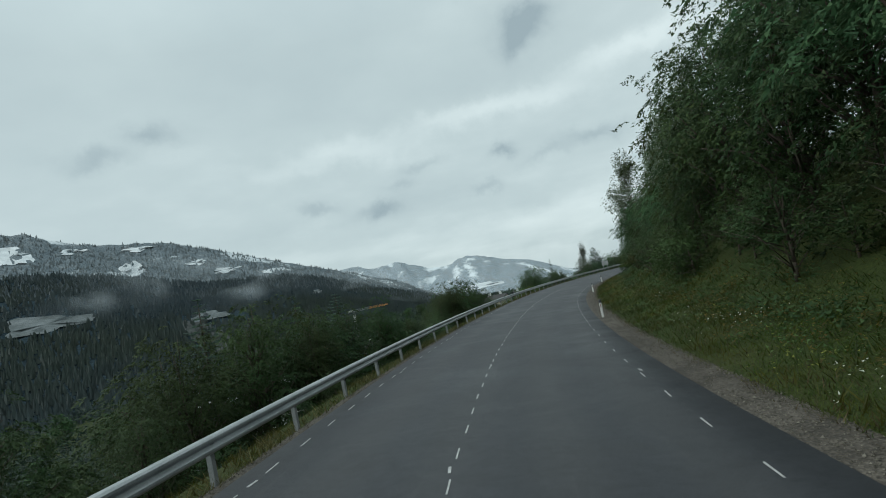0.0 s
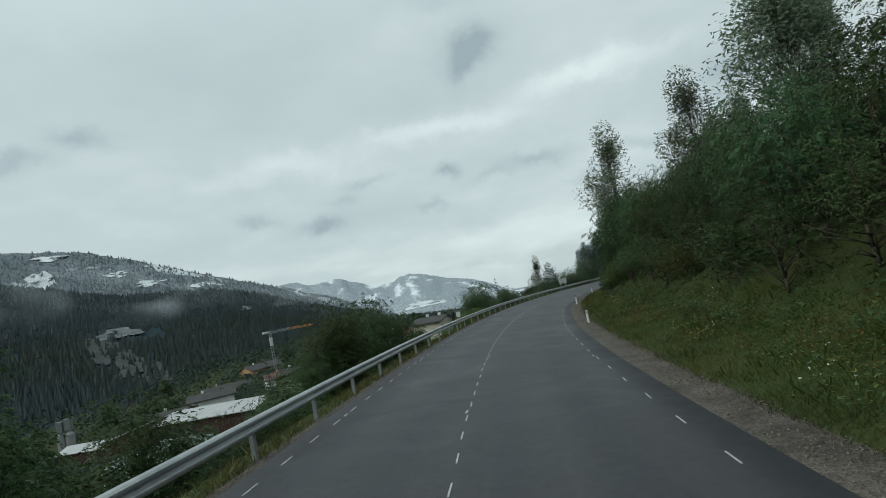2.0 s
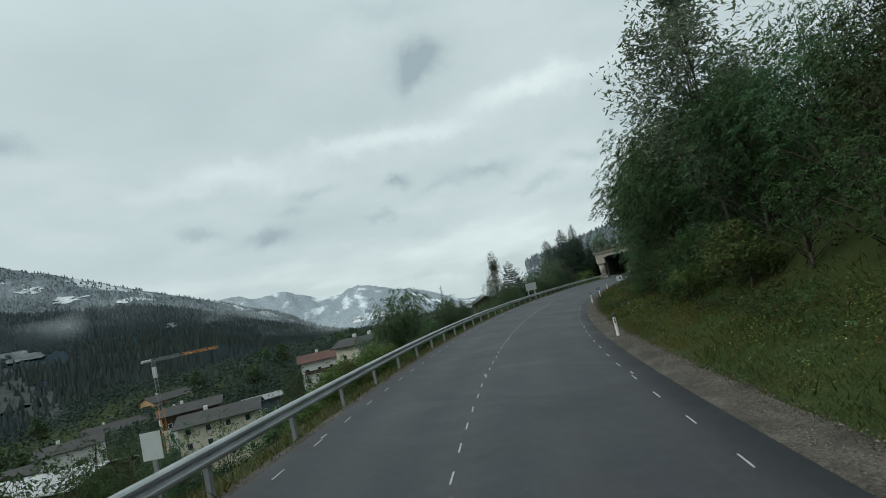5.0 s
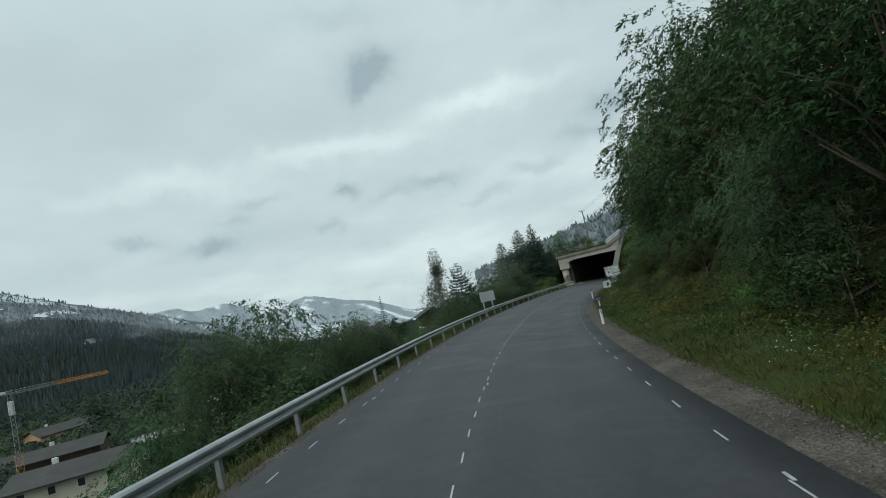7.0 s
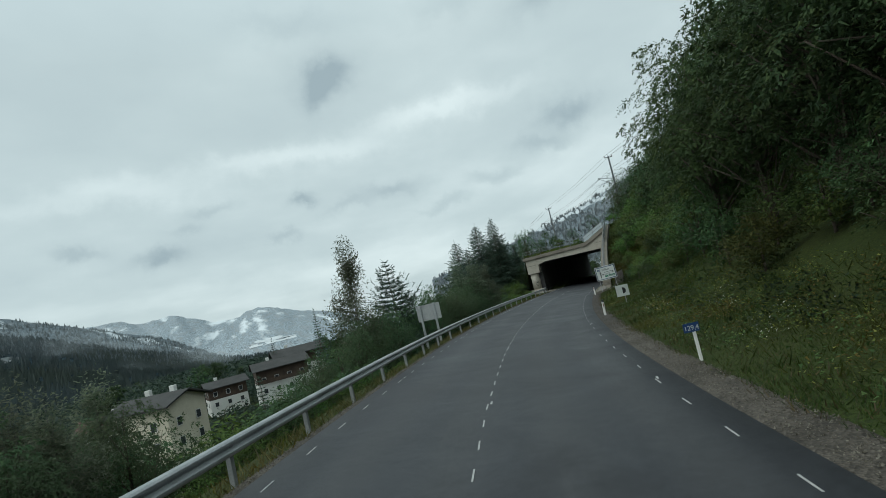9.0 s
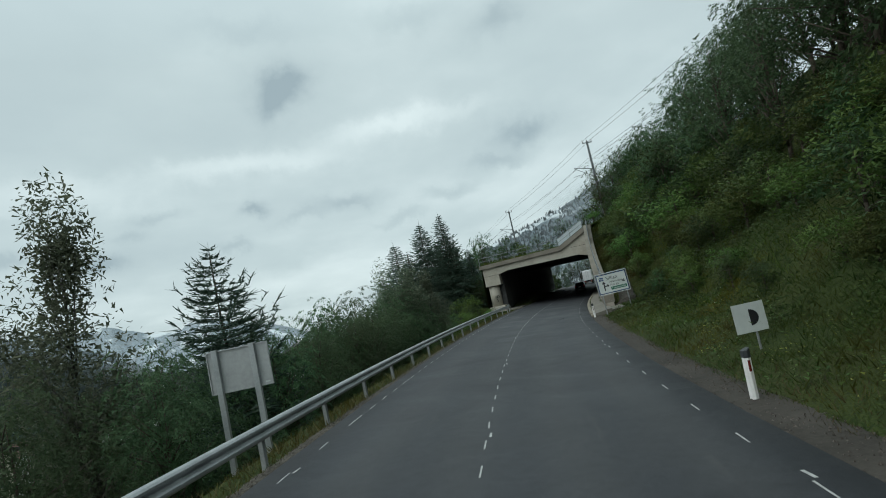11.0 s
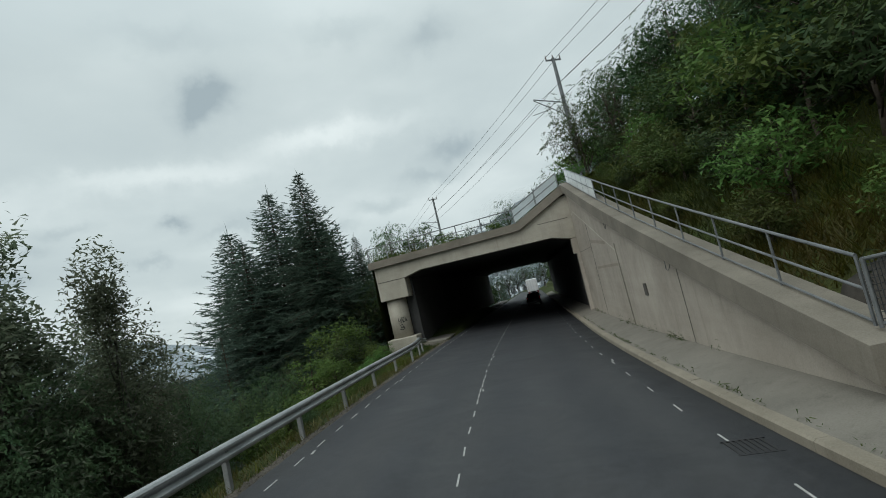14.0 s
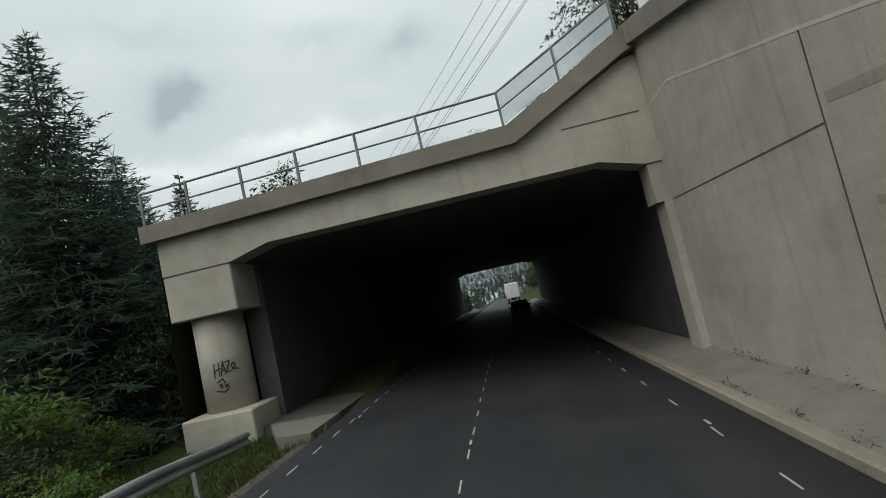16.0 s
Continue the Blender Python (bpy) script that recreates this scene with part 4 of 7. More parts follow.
for a, l, top in ((46.5, 12.3, 15.0), (49.0, 14.5, 15.5), (35.0, 11.6, 14.8), (60.9, 12.9, 14.7), (24.0, 12.5, 15.5), (58.5, 15.0, 12.5)):
    plant_top(pick("birch"), a, l, top, 1.15)
for a, l, h in ((52.0, 17.0, 9.0), (70.0, 17.0, 10.0)):
    plant(pick("spruce"), a, l, h)
# the steeper, shrubby bank before the underpass
for s in np.arange(141, 200, 4.2):
    for l, h in ((15.5, 10.5), (20.5, 14.0), (26.0, 15.5)):
        a = s + rng.uniform(-1.5, 1.5)
        plant(pick("grove"), a, l + rng.uniform(-1, 1) - 2.0 * float(smooth(165, 185, a)), h * rng.uniform(0.8, 1.15) * (1.0 - 0.14 * float(smooth(154, 166, a))))
for s in np.arange(139, 199, 2.6):
    for l, h in ((6.6, 0.9), (8.6, 1.5), (11.2, 2.6), (13.6, 3.4)):
        a, b = s + rng.uniform(-0.9, 0.9), l + rng.uniform(-0.8, 0.8)
        if a < 172 and b < 7.6 or a > 172 and b < 6.1:
            continue
        plant(pick("bush", "bush", "autumn0", "autumn0", "shrub", "shrub"), a, b, (1.15 if a < 170 else 1.75) * h * rng.uniform(0.7, 1.25))
# the falling bank on the valley side
for s in np.arange(-14, 194, 3.1):
    a, l = s + rng.uniform(-1, 1), -10.6 + rng.uniform(-0.9, 0.9)
    t = float(top_left(a))
    if 93 < a < 113:
        l -= 2.4
        t = float(top_left(a - 3.1))
    tall = t - float(land_h(a, l)) > 3.4
    plant_top((pick("oak") if a < 74 else pick("ash") if a < 132 else pick("willow", "willow", "ash")) if tall else (pick("bush", "shrub") if a > 60 else pick("bush")), a, l, t * (rng.uniform(1.0, 1.16) if t > 2.6 and a < 132 else rng.uniform(0.85, 1.03)), 0.9 if tall else 1.1)
    a, l = s + rng.uniform(-1, 1), -14.2 + rng.uniform(-1, 1)
    plant_top(pick("wood"), a, l, float(top_left(a + 1.3 * (l + 11))) * rng.uniform(0.85, 1.1), 0.8)
    if rng.random() < 0.7:
        plant(pick("bush", "bush", "shrub") if s > 60 else pick("bush"), s + rng.uniform(-1, 1), -8.3 + rng.uniform(-0.5, 0.5), rng.uniform(0.8, 1.8) * (0.5 if s < 13 or 36 < s < 48 or 77 < s < 97 else 1))
for s in np.arange(-10, 260, 6.5):
    a, l = s + rng.uniform(-2, 2), -20 + rng.uniform(-2, 2)
    if 34 < a + 1.3 * (l + 11) < 50 or 76 < a + 1.3 * (l + 11) < 99 or a < 22:
        continue
    plant_top(pick("wood", "wood", "spruce"), a, l, float(top_left(min(a + 1.3 * (l + 11), 190))) * rng.uniform(0.4, 1.1) + (3.0 if a > 195 else 0))
# single trees that stand out
for key, s, l, top, wide in (("birch0", 141.0, -12.5, 8.9, 0.9), ("pine0", 147.6, -12.1, 7.2, 1.0), ("spruce1", 214.9, -66.9, 8.2, 0.7), ("spruce0", 226.8, -91.2, 3.7, 0.7), ("birch1", 171.7, -12.9, 7.9, 1.2), ("birch2", 171.5, -10.8, 7.4, 1.2), ("birch0", 173.8, -9.9, 6.4, 1.1), ("birch2", 176.5, -12.5, 6.0, 1.1), ("grove1", 233.2, -16.7, 17.9, 0.62), ("wood0", 22.5, -12.0, 4.9, 1.3), ("oak1", 27.0, -11.7, 3.9, 1.3), ("oak2", 19.0, -14.0, 3.3, 1.3), ("oak0", 8.5, -9.8, 2.9, 1.0),
                             ("ash1", 166.0, -13.6, 5.6, 0.8), ("tallspruce0", 200.9, -14.8, 15.7, 1.05), ("tallspruce2", 203.0, -18.6, 15.5, 1.2), ("tallspruce1", 205.5, -12.8, 10.3, 0.9), ("tallspruce1", 205.0, -24.0, 13.6, 1.3), ("tallspruce0", 200.7, -20.5, 11.4, 1.3), ("tallspruce2", 205.0, -15.2, 12.3, 1.2), ("tallspruce1", 209.0, -18.5, 13.0, 1.1),
                             ("spruce2", 211.0, -16.0, 13.0, 1.0), ("birch2", 118.8, -12.0, 3.2, 1.2), ("birch1", 116.0, -11.5, 3.3, 1.2), ("ash2", 159.5, -13.0, 5.2, 0.8), ("spruce1", 28.5, -13.0, 4.4, 1.2), ("spruce0", 21.0, -13.5, 4.9, 1.2)):
    plant_top(key, s, l, top, wide)
for s, l, h in ((191.5, -10.8, 2.4), (195.0, -12.0, 3.6), (187.5, -9.6, 2.0), (183.0, -9.2, 2.2), (179.5, -9.4, 2.4), (193.5, -9.4, 1.5), (185.5, -11.5, 2.6), (197.0, -11.2, 2.0)):
    plant(pick("shrub"), s, l, h)
# yellow-green growth close behind the guard rail
for a in np.arange(79.5, 91.5, 0.75):
    plant_top(pick("shrub", "autumn0", "bush"), a + rng.uniform(-0.3, 0.3), -7.7 + rng.uniform(-0.4, 0.3), float(np.interp(a, (80, 85, 87.5, 88.6, 91), (1.4, 1.65, 1.45, 0.8, 0.1))) * rng.uniform(0.8, 1.05), 1.0)
for a in np.arange(117.0, 131, 0.9):
    plant_top(pick("shrub", "bush", "bush"), a + rng.uniform(-0.3, 0.3), -8.3 + rng.uniform(-0.4, 0.4), rng.uniform(0.5, 0.95), 1.0)
for key, a, l, top, w in (("willow0", 107.9, -9.4, 3.2, 0.85), ("ash1", 109.9, -9.6, 3.3, 0.85), ("willow2", 111.8, -9.6, 2.8, 0.85), ("willow0", 113.8, -9.4, 2.4, 0.9), ("birch1", 115.0, -9.5, 2.9, 1.1), ("willow2", 116.7, -9.4, 2.4, 0.8), ("willow1", 105.4, -10.4, 2.6, 0.85), ("bush1", 99.6, -9.2, 0.9, 1.2), ("bush2", 101.6, -9.2, 1.1, 1.2), ("bush0", 103.2, -9.4, 1.4, 1.2),
                          ("oak0", 33.6, -9.4, 2.6, 1.0), ("spruce2", 29.6, -11.0, 4.2, 1.6), ("willow1", 98.4, 8.2, 6.7, 0.95), ("willow0", 100.6, 8.6, 5.6, 0.8), ("oak2", 37.0, -9.4, 2.1, 1.2), ("bush1", 38.4, -9.2, 1.1, 1.2), ("bush2", 36.4, -9.0, 0.8, 1.2), ("bush0", 35.2, -9.2, 0.9, 1.2), ("bush0", 44.6, -9.2, 1.0, 1.3), ("bush2", 43.2, -8.8, 0.5, 1.2), ("bush1", 47.4, -10.4, 0.7, 1.2), ("oak1", 51.2, -11.0, 1.9, 1.0), ("oak0", 53.0, -11.2, 3.4, 0.95), ("oak2", 55.2, -11.4, 3.9, 0.95)):
    plant_top(key, a, l, top, w)
for key, a, l, top, w in (("wood1", 153.5, -68.0, -1.0, 0.8), ("wood2", 150.5, -64.0, -3.5, 0.9), ("wood0", 158.0, -63.0, -6.0, 1.0), ("wood1", 163.5, -58.5, -6.5, 1.0)):
    plant_top(key, a, l, top, w)
# valley floor and beyond the underpass
HOUSE_SPOTS = ((-17.4, 181.5), (-35.5, 229), (-47, 262), (-75, 334), (-84, 300), (-40.5, 157.5), (-44, 132), (5, 226.5), (15.4, 191.5), (35, 254), (-64, 220), (-71, 205), (20.5, 269), (40, 262), (63, 252), (-54, 160), (-29, 76), (-84, 188), (-108, 213), (-41, 220), (-16.9, 231))


# seen from the road at (x, y, z) over growth that may reach up to z at the house: eye, then houses
OUTLOOKS = (((6.0, 88.0, 2.5), ((0, -16.5), (1, -16.2), (2, -19.5), (3, -20.5), (4, -22.6))), ((4.0, 30.0, 2.0), ((5, -17.0), (6, -18.6), (17, -21.6), (18, -24.0))),
            ((14.0, 70.0, 1.2), ((7, -10.4),)), ((28.0, 102.0, 0.7), ((8, -7.6), (9, -10.0))))


def sight_limit(x, y):
    """Greatest height of growth on the lines of sight from the road's bends to the houses; high elsewhere."""
    x, y = np.asarray(x, float), np.asarray(y, float)
    out = np.full(x.shape, 99.0)
    for (ex, ey, ez), aims in OUTLOOKS:
        for k, hz in aims:
            dx, dy = HOUSE_SPOTS[k][0] - ex, HOUSE_SPOTS[k][1] - ey
            u = ((x - ex) * dx + (y - ey) * dy) / (dx * dx + dy * dy)
            off = np.abs((x - ex) * dy - (y - ey) * dx) / math.hypot(dx, dy)
            out = np.where((u > 0.2) & (u < 1.02) & (off < 9), np.minimum(out, ez + u * (hz - ez)), out)
    return out


for k in range(120):
    s, l = rng.uniform(30, 330), -rng.uniform(34, 230)
    if float(sight_limit(rd(s, l).x, rd(s, l).y)) < 50:
        continue
    if any((rd(s, l).x - hx) ** 2 + (rd(s, l).y - hy) ** 2 < 17 ** 2 for hx, hy in HOUSE_SPOTS):
        continue
    if -l < 70:
        plant(pick("bush", "far"), s, l, rng.uniform(3.0, 6.0))
    else:
        plant(pick("far", "farspruce", "far"), s, l, rng.uniform(5, 9) if 110 < s < 200 and -l < 150 else rng.uniform(8, 15))
for l in np.arange(-26, 27, 4.0):
    plant(pick("far", "wood"), 396 + rng.uniform(-5, 8), l, rng.uniform(11, 16))
for s in np.arange(285, 390, 9.0):
    plant(pick("far", "far", "farspruce"), s, 9 + rng.uniform(-1, 3), rng.uniform(5, 9))
    plant(pick("far", "farspruce"), s + 4, -12 + rng.uniform(-2, 2), rng.uniform(6, 11))

# ---- guard rail on the valley side ----
RAIL_L = -5.2
W_BEAM = [(0.00, 0.00), (0.05, 0.02), (0.075, 0.055), (0.075, 0.09), (0.02, 0.13), (0.0, 0.155), (0.02, 0.18), (0.075, 0.22), (0.075, 0.255), (0.05, 0.29), (0.0, 0.31)]
W_BACK = [(u - 0.006, v) for u, v in W_BEAM[::-1]]


def rail_section(s):
    l = RAIL_L - 1.3 * smooth(186, 197, s)
    h = 0.46 - BANK * l - 0.45 * smooth(190, 196.5, s)
    return [(l + u, h + v) for u, v in W_BEAM + W_BACK]


guard = thing("guard_rail", "long galvanised steel guard rail along the road edge", "guard rail")
swept("beam", ZINC, np.concatenate([np.arange(-12, 186, 2.0), np.arange(186, 196.4, 0.75)]), rail_section, "", "", smooth_faces=False, parent=guard)


def rail_post_mesh():
    bm = bmesh.new()
    box(bm, -0.11, -0.012, -0.055, 0.055, -0.9, 0.62, bevel=0.008)
    box(bm, -0.04, 0.012, -0.05, 0.05, 0.46, 0.60)
    me = bpy.data.meshes.new("rail_post")
    bm.to_mesh(me)
    bm.free()
    me.materials.append(ZINC_POST)
    return me


post_me = rail_post_mesh()
for s in np.arange(-8, 195.5, 3.3):
    o = new("post", post_me)
    o.parent = guard
    l = RAIL_L - 1.3 * float(smooth(186, 197, s))
    o.matrix_basis = frame_at(s, l, 0.08 - BANK * l - 0.45 * float(smooth(190, 196.5, s)))


# ---- short white dashes, laid out ahead of the final marking ----
def dash_mesh(w, n):
    bm = bmesh.new()
    box(bm, -w / 2, w / 2, -n / 2, n / 2, -0.004, 0.005)
    me = bpy.data.meshes.new("dash")
    bm.to_mesh(me)
    bm.free()
    me.materials.append(LINE_PAINT)
    return me


markings = thing("lane_marks", "rows of short white dashes on new asphalt", "road marking", kind="structure")
dash_me, extra_me = dash_mesh(0.028, 0.50), dash_mesh(0.045, 0.26)
tilt = pose(0, 0, 0, 0, math.degrees(math.atan(BANK)), 0)


def row_shift(s):
    """Sideways shift of the middle and right rows, fitted to the camera's view."""
    return float(np.interp(s, (8, 30, 50, 75, 92, 113, 152, 165, 176, 187, 196), (0.0, 0.02, -0.17, -0.14, 0.0, 0.2, 0.12, 0.0, 0.0, -0.04, -0.08)))


# each row: offset, then stretches with their first dash, end and step
for l0, runs in ((-4.43, ((-5.3, 60, 1.42), (61.03, 140, 1.88), (140.5, 300, 1.23))),
                 (-1.17, ((-5.3, 60, 1.39), (60.11, 128, 1.47), (128.5, 174, 1.40), (174.62, 179, 0.76), (179.6, 300, 1.5))),
                 (2.70, ((-6.2, 50, 2.15), (51.9, 100, 2.15), (100.9, 130, 2.12), (131.6, 172, 2.1), (173.39, 300, 2.15)))):
    k = 0
    for a, b, step in runs:
        for s in np.arange(a, b, step):
            k += 1
            l = l0 + (row_shift(s) if l0 > -4 else 0.0)
            o = new("dash", dash_me)
            o.parent, o.matrix_basis = markings, frame_at(s, l + rng.uniform(-0.015, 0.015), 0.003 - BANK * l, rng.uniform(-1.5, 1.5)) @ tilt
            if k % 7 == 3:
                e = l + rng.choice((-0.06, 0.0, 0.07))
                o = new("dash", extra_me)
                o.parent, o.matrix_basis = markings, frame_at(s + rng.uniform(0.35, 0.75), e, 0.0045 - BANK * e, rng.uniform(-8, 8)) @ tilt


# ---- delineator posts ----
def delineator():
    ob = thing("delineator_post", "white plastic roadside post with black cap and reflector", "road post", group="posts along the road")
    bm = bmesh.new()
    prism(bm, [(-0.06, -0.05), (0.0, -0.075), (0.06, -0.05), (0.06, 0.05), (-0.06, 0.05)], lambda u, v: (u, v, -0.25), lambda u, v: (u, v, 0.80))
    part("shaft", bm, WHITE_PLASTIC, ob)
    bm = bmesh.new()
    prism(bm, [(-0.064, -0.054), (0.0, -0.079), (0.064, -0.054), (0.064, 0.054), (-0.064, 0.054)], lambda u, v: (u, v, 0.80), lambda u, v: (u, v, 0.93 + 0.05 * (u > 0)))
    part("cap", bm, BLACK_PLASTIC, ob)
    bm = bmesh.new()
    box(bm, -0.022, 0.022, -0.088, -0.07, 0.55, 0.76, bevel=0.006)
    part("reflector", bm, RED_REFLECTOR, ob, "dark narrow reflector")
    return ob


first_post = delineator()
for k, (s, l) in enumerate(((29.5, 3.63), (58.1, 3.87), (82.9, 3.7), (110.8, 3.8), (138.0, 3.93), (164.8, 3.62))):
    m = Matrix.Translation(on_land(s, l)) @ frame_at(s, l).to_quaternion().to_matrix().to_4x4() @ pose(0, 0, 0, rng.uniform(-2, 2), rng.uniform(-2, 2), rng.uniform(-5, 5))
    if k == 0:
        first_post.matrix_world = m
    else:
        copy_thing(first_post, m)

# ---- far hills and mountains ----
def ridge(name, nodes, near, far, foot, material, label, waves, cells=(180, 26), eye=(15.0, 60.0, 2.0)):
    """A mountainside: azimuth and elevation nodes (degrees) give its skyline at the far distance."""
    az = np.linspace(nodes[0][0], nodes[-1][0], cells[0])
    el = np.interp(az, [n[0] for n in nodes], [n[1] for n in nodes])
    t = np.linspace(0, 1.12, cells[1])
    A, Tt = np.meshgrid(az, t, indexing="ij")
    R = near + (far - near) * Tt
    top = (np.tan(np.radians(el)) * far + eye[2])[:, None]
    rough = 1 + waves * (wob(A * 18, Tt * 60, 9.0) * 0.6 + wob(A * 18, Tt * 60, 3.1) * 0.4)
    prof = np.where(Tt <= 1, Tt ** 1.15, 1 - (Tt - 1) * 3)
    Z = foot + (top - foot) * prof * np.where(Tt < 0.97, rough, 1 + waves * 0.25 * wob(A * 18, A * 3, 2.0))
    # no inner fold stands over the skyline
    Z = np.where(Tt < 0.97, np.minimum(Z, eye[2] + np.tan(np.radians(el))[:, None] * R - 0.004 * R * (1 - Tt)), Z)
    a = np.radians(A)
    V = np.stack([eye[0] + R * np.sin(a), eye[1] + R * np.cos(a), Z], -1).reshape(-1, 3)
    n = cells[1]
    F = [(i * n + j, (i + 1) * n + j, (i + 1) * n + j + 1, i * n + j + 1) for i in range(cells[0] - 1) for j in range(n - 1)]
    me = mesh_of(name, V, F, True)
    me.materials.append(material)
    return tagged(new(name, me), label, "mountain", kind="structure"), V


def forest_slope(name, wood, snowy, amount, scale, grain=None):
    m, nt, bs, N, L = mat_new(name)
    v = coords(nt, "Object", grain)
    a, b, c = noise_node(nt, v, scale, 6, 0.62), noise_node(nt, v, scale * 9, 4, 0.7), noise_node(nt, v, scale * 40, 3, 0.8)
    col = mix_node(nt, ramp_node(nt, c, (0.35, (0, 0, 0)), (0.65, (1, 1, 1))), tuple(x * 0.5 for x in wood), tuple(min(1, x * 1.5) for x in wood))
    col = mix_node(nt, ramp_node(nt, b, (amount, (0, 0, 0)), (amount + 0.16, (1, 1, 1))), col, tuple(x * 0.45 for x in snowy))
    col = mix_node(nt, ramp_node(nt, a, (amount + 0.06, (0, 0, 0)), (amount + 0.12, (1, 1, 1))), col, snowy)
    L(col, bs.inputs["Base Color"])
    bs.inputs["Roughness"].default_value = 1.0
    bs.inputs["Specular IOR Level"].default_value = 0.0
    return m


# snowy fields cut out of the woods: azimuth, elevation, half width, half height (degrees)
EYE = (15.0, 60.0, 2.0)
SNOW_FIELDS = ((-40.8, 10.3, 1.5, 0.75), (-32.0, 7.9, 0.85, 0.75), (-23.7, 6.4, 1.3, 0.28), (-26.2, 7.6, 0.9, 0.25), (-31.0, 9.7, 1.2, 0.22), (-36.2, 10.2, 1.0, 0.22), (-19.5, 5.5, 0.8, 0.2))
DARK_FIELDS = ((-42.0, 4.3, 3.4, 0.75), (-28.3, 2.2, 2.0, 0.45), (-16.2, 2.4, 0.7, 0.22))
CLEARINGS = ((-30.2, 0.9, 1.4, 1.2), (-28.6, -0.9, 1.6, 1.3), (-27.0, -2.6, 1.4, 1.2))


def outside_fields(P, fields):
    """True for points that stand in none of the fields."""
    d = P - np.array(EYE)
    az = np.degrees(np.arctan2(d[:, 0], d[:, 1]))
    el = np.degrees(np.arctan2(d[:, 2], np.hypot(d[:, 0], d[:, 1])))
    keep = np.ones(len(P), bool)
    for a, e, w, h in fields:
        ring = np.arctan2((el - e) / h, (az - a) / w)
        keep &= ((az - a) / w) ** 2 + ((el - e + 0.25 * h) / (h * 1.25)) ** 2 > (1 + 0.22 * np.sin(3 * ring + a) + 0.12 * np.sin(7 * ring)) ** 2
    return keep


def snow_field(V, cells, field, material, label):
    """A rough-edged field that lies on a slope."""
    G = V.reshape(cells[0], cells[1], 3) - np.array(EYE)
    az = np.degrees(np.arctan2(G[:, 0, 0], G[:, 0, 1]))
    el = np.degrees(np.arctan2(G[..., 2], np.hypot(G[..., 0], G[..., 1])))
    top = int((cells[1] - 1) / 1.12)

    def on_slope(a, e):
        i = int(np.argmin(np.abs(az - a)))
        col = np.maximum.accumulate(el[i, :top + 1])
        r = np.interp(e, col, np.hypot(G[i, :top + 1, 0], G[i, :top + 1, 1])) - 5.0
        return (EYE[0] + r * math.sin(radians(a)), EYE[1] + r * math.cos(radians(a)), EYE[2] + r * math.tan(radians(e)) + 0.5)

    a, e, w, h = field
    verts, faces = [on_slope(a, e)], []
    n = 26
    for ring in (0.55, 1.0):
        for k in range(n):
            q = 6.2832 * k / n
            g = ring * (1 + 0.22 * math.sin(3 * q + a) + 0.12 * math.sin(7 * q))
            verts.append(on_slope(a + w * g * math.cos(q), e + h * g * math.sin(q)))
    for k in range(n):
        m = (k + 1) % n
        faces += [(0, 1 + k, 1 + m), (1 + k, 1 + n + k, 1 + n + m, 1 + m)]
    me = mesh_of("snow_field", verts, faces, True)
    me.materials.append(material)
    return tagged(new("snow_field", me), label, "snow", group="snowy fields", kind="structure")


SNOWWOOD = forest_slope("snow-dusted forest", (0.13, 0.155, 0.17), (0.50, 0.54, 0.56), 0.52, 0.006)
# blue of the distance haze is mixed into this slope's colour
DARKWOOD = forest_slope("haze-blued dark forest", (0.030, 0.044, 0.052), (0.16, 0.19, 0.20), 0.66, 0.010)
# woods between the snow are lightened in colour to imitate haze
ALPINE = forest_slope("haze-paled snowy alpine flank", (0.26, 0.30, 0.325), (0.60, 0.64, 0.66), 0.49, 0.0045, (1.0, 0.10, 1.0))
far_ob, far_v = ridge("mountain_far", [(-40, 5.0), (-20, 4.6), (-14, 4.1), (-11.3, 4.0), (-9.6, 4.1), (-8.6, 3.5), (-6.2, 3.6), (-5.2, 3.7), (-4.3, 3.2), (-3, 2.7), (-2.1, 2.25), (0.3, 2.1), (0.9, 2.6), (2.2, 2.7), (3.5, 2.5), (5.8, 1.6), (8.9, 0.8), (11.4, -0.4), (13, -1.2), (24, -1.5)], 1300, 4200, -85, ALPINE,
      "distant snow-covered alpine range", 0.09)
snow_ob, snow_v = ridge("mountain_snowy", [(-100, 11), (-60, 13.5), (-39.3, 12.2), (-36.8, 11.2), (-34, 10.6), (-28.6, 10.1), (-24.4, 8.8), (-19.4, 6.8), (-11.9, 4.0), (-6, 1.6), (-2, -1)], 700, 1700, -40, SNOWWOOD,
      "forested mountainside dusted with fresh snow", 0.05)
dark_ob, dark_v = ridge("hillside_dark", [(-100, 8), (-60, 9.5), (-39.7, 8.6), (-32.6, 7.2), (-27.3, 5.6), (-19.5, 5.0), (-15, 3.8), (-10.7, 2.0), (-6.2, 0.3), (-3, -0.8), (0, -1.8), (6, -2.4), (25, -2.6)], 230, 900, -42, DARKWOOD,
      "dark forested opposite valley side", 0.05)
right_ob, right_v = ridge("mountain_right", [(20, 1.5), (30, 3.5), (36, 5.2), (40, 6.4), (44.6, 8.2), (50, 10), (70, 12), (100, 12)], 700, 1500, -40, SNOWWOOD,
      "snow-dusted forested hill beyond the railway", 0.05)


SNOW = surface("fresh snow on meadows", (0.42, 0.45, 0.47), (0.66, 0.69, 0.70), 0.9, 0.4, 0.03, bump=0.0)
THAW = surface("half-thawed stony pasture", (0.035, 0.045, 0.045), (0.155, 0.175, 0.18), 0.95, 0.35, 0.05, bump=0.0)
for f in SNOW_FIELDS:
    snow_field(snow_v, (180, 26), f, SNOW, "white snow-covered meadow on the wooded mountainside")
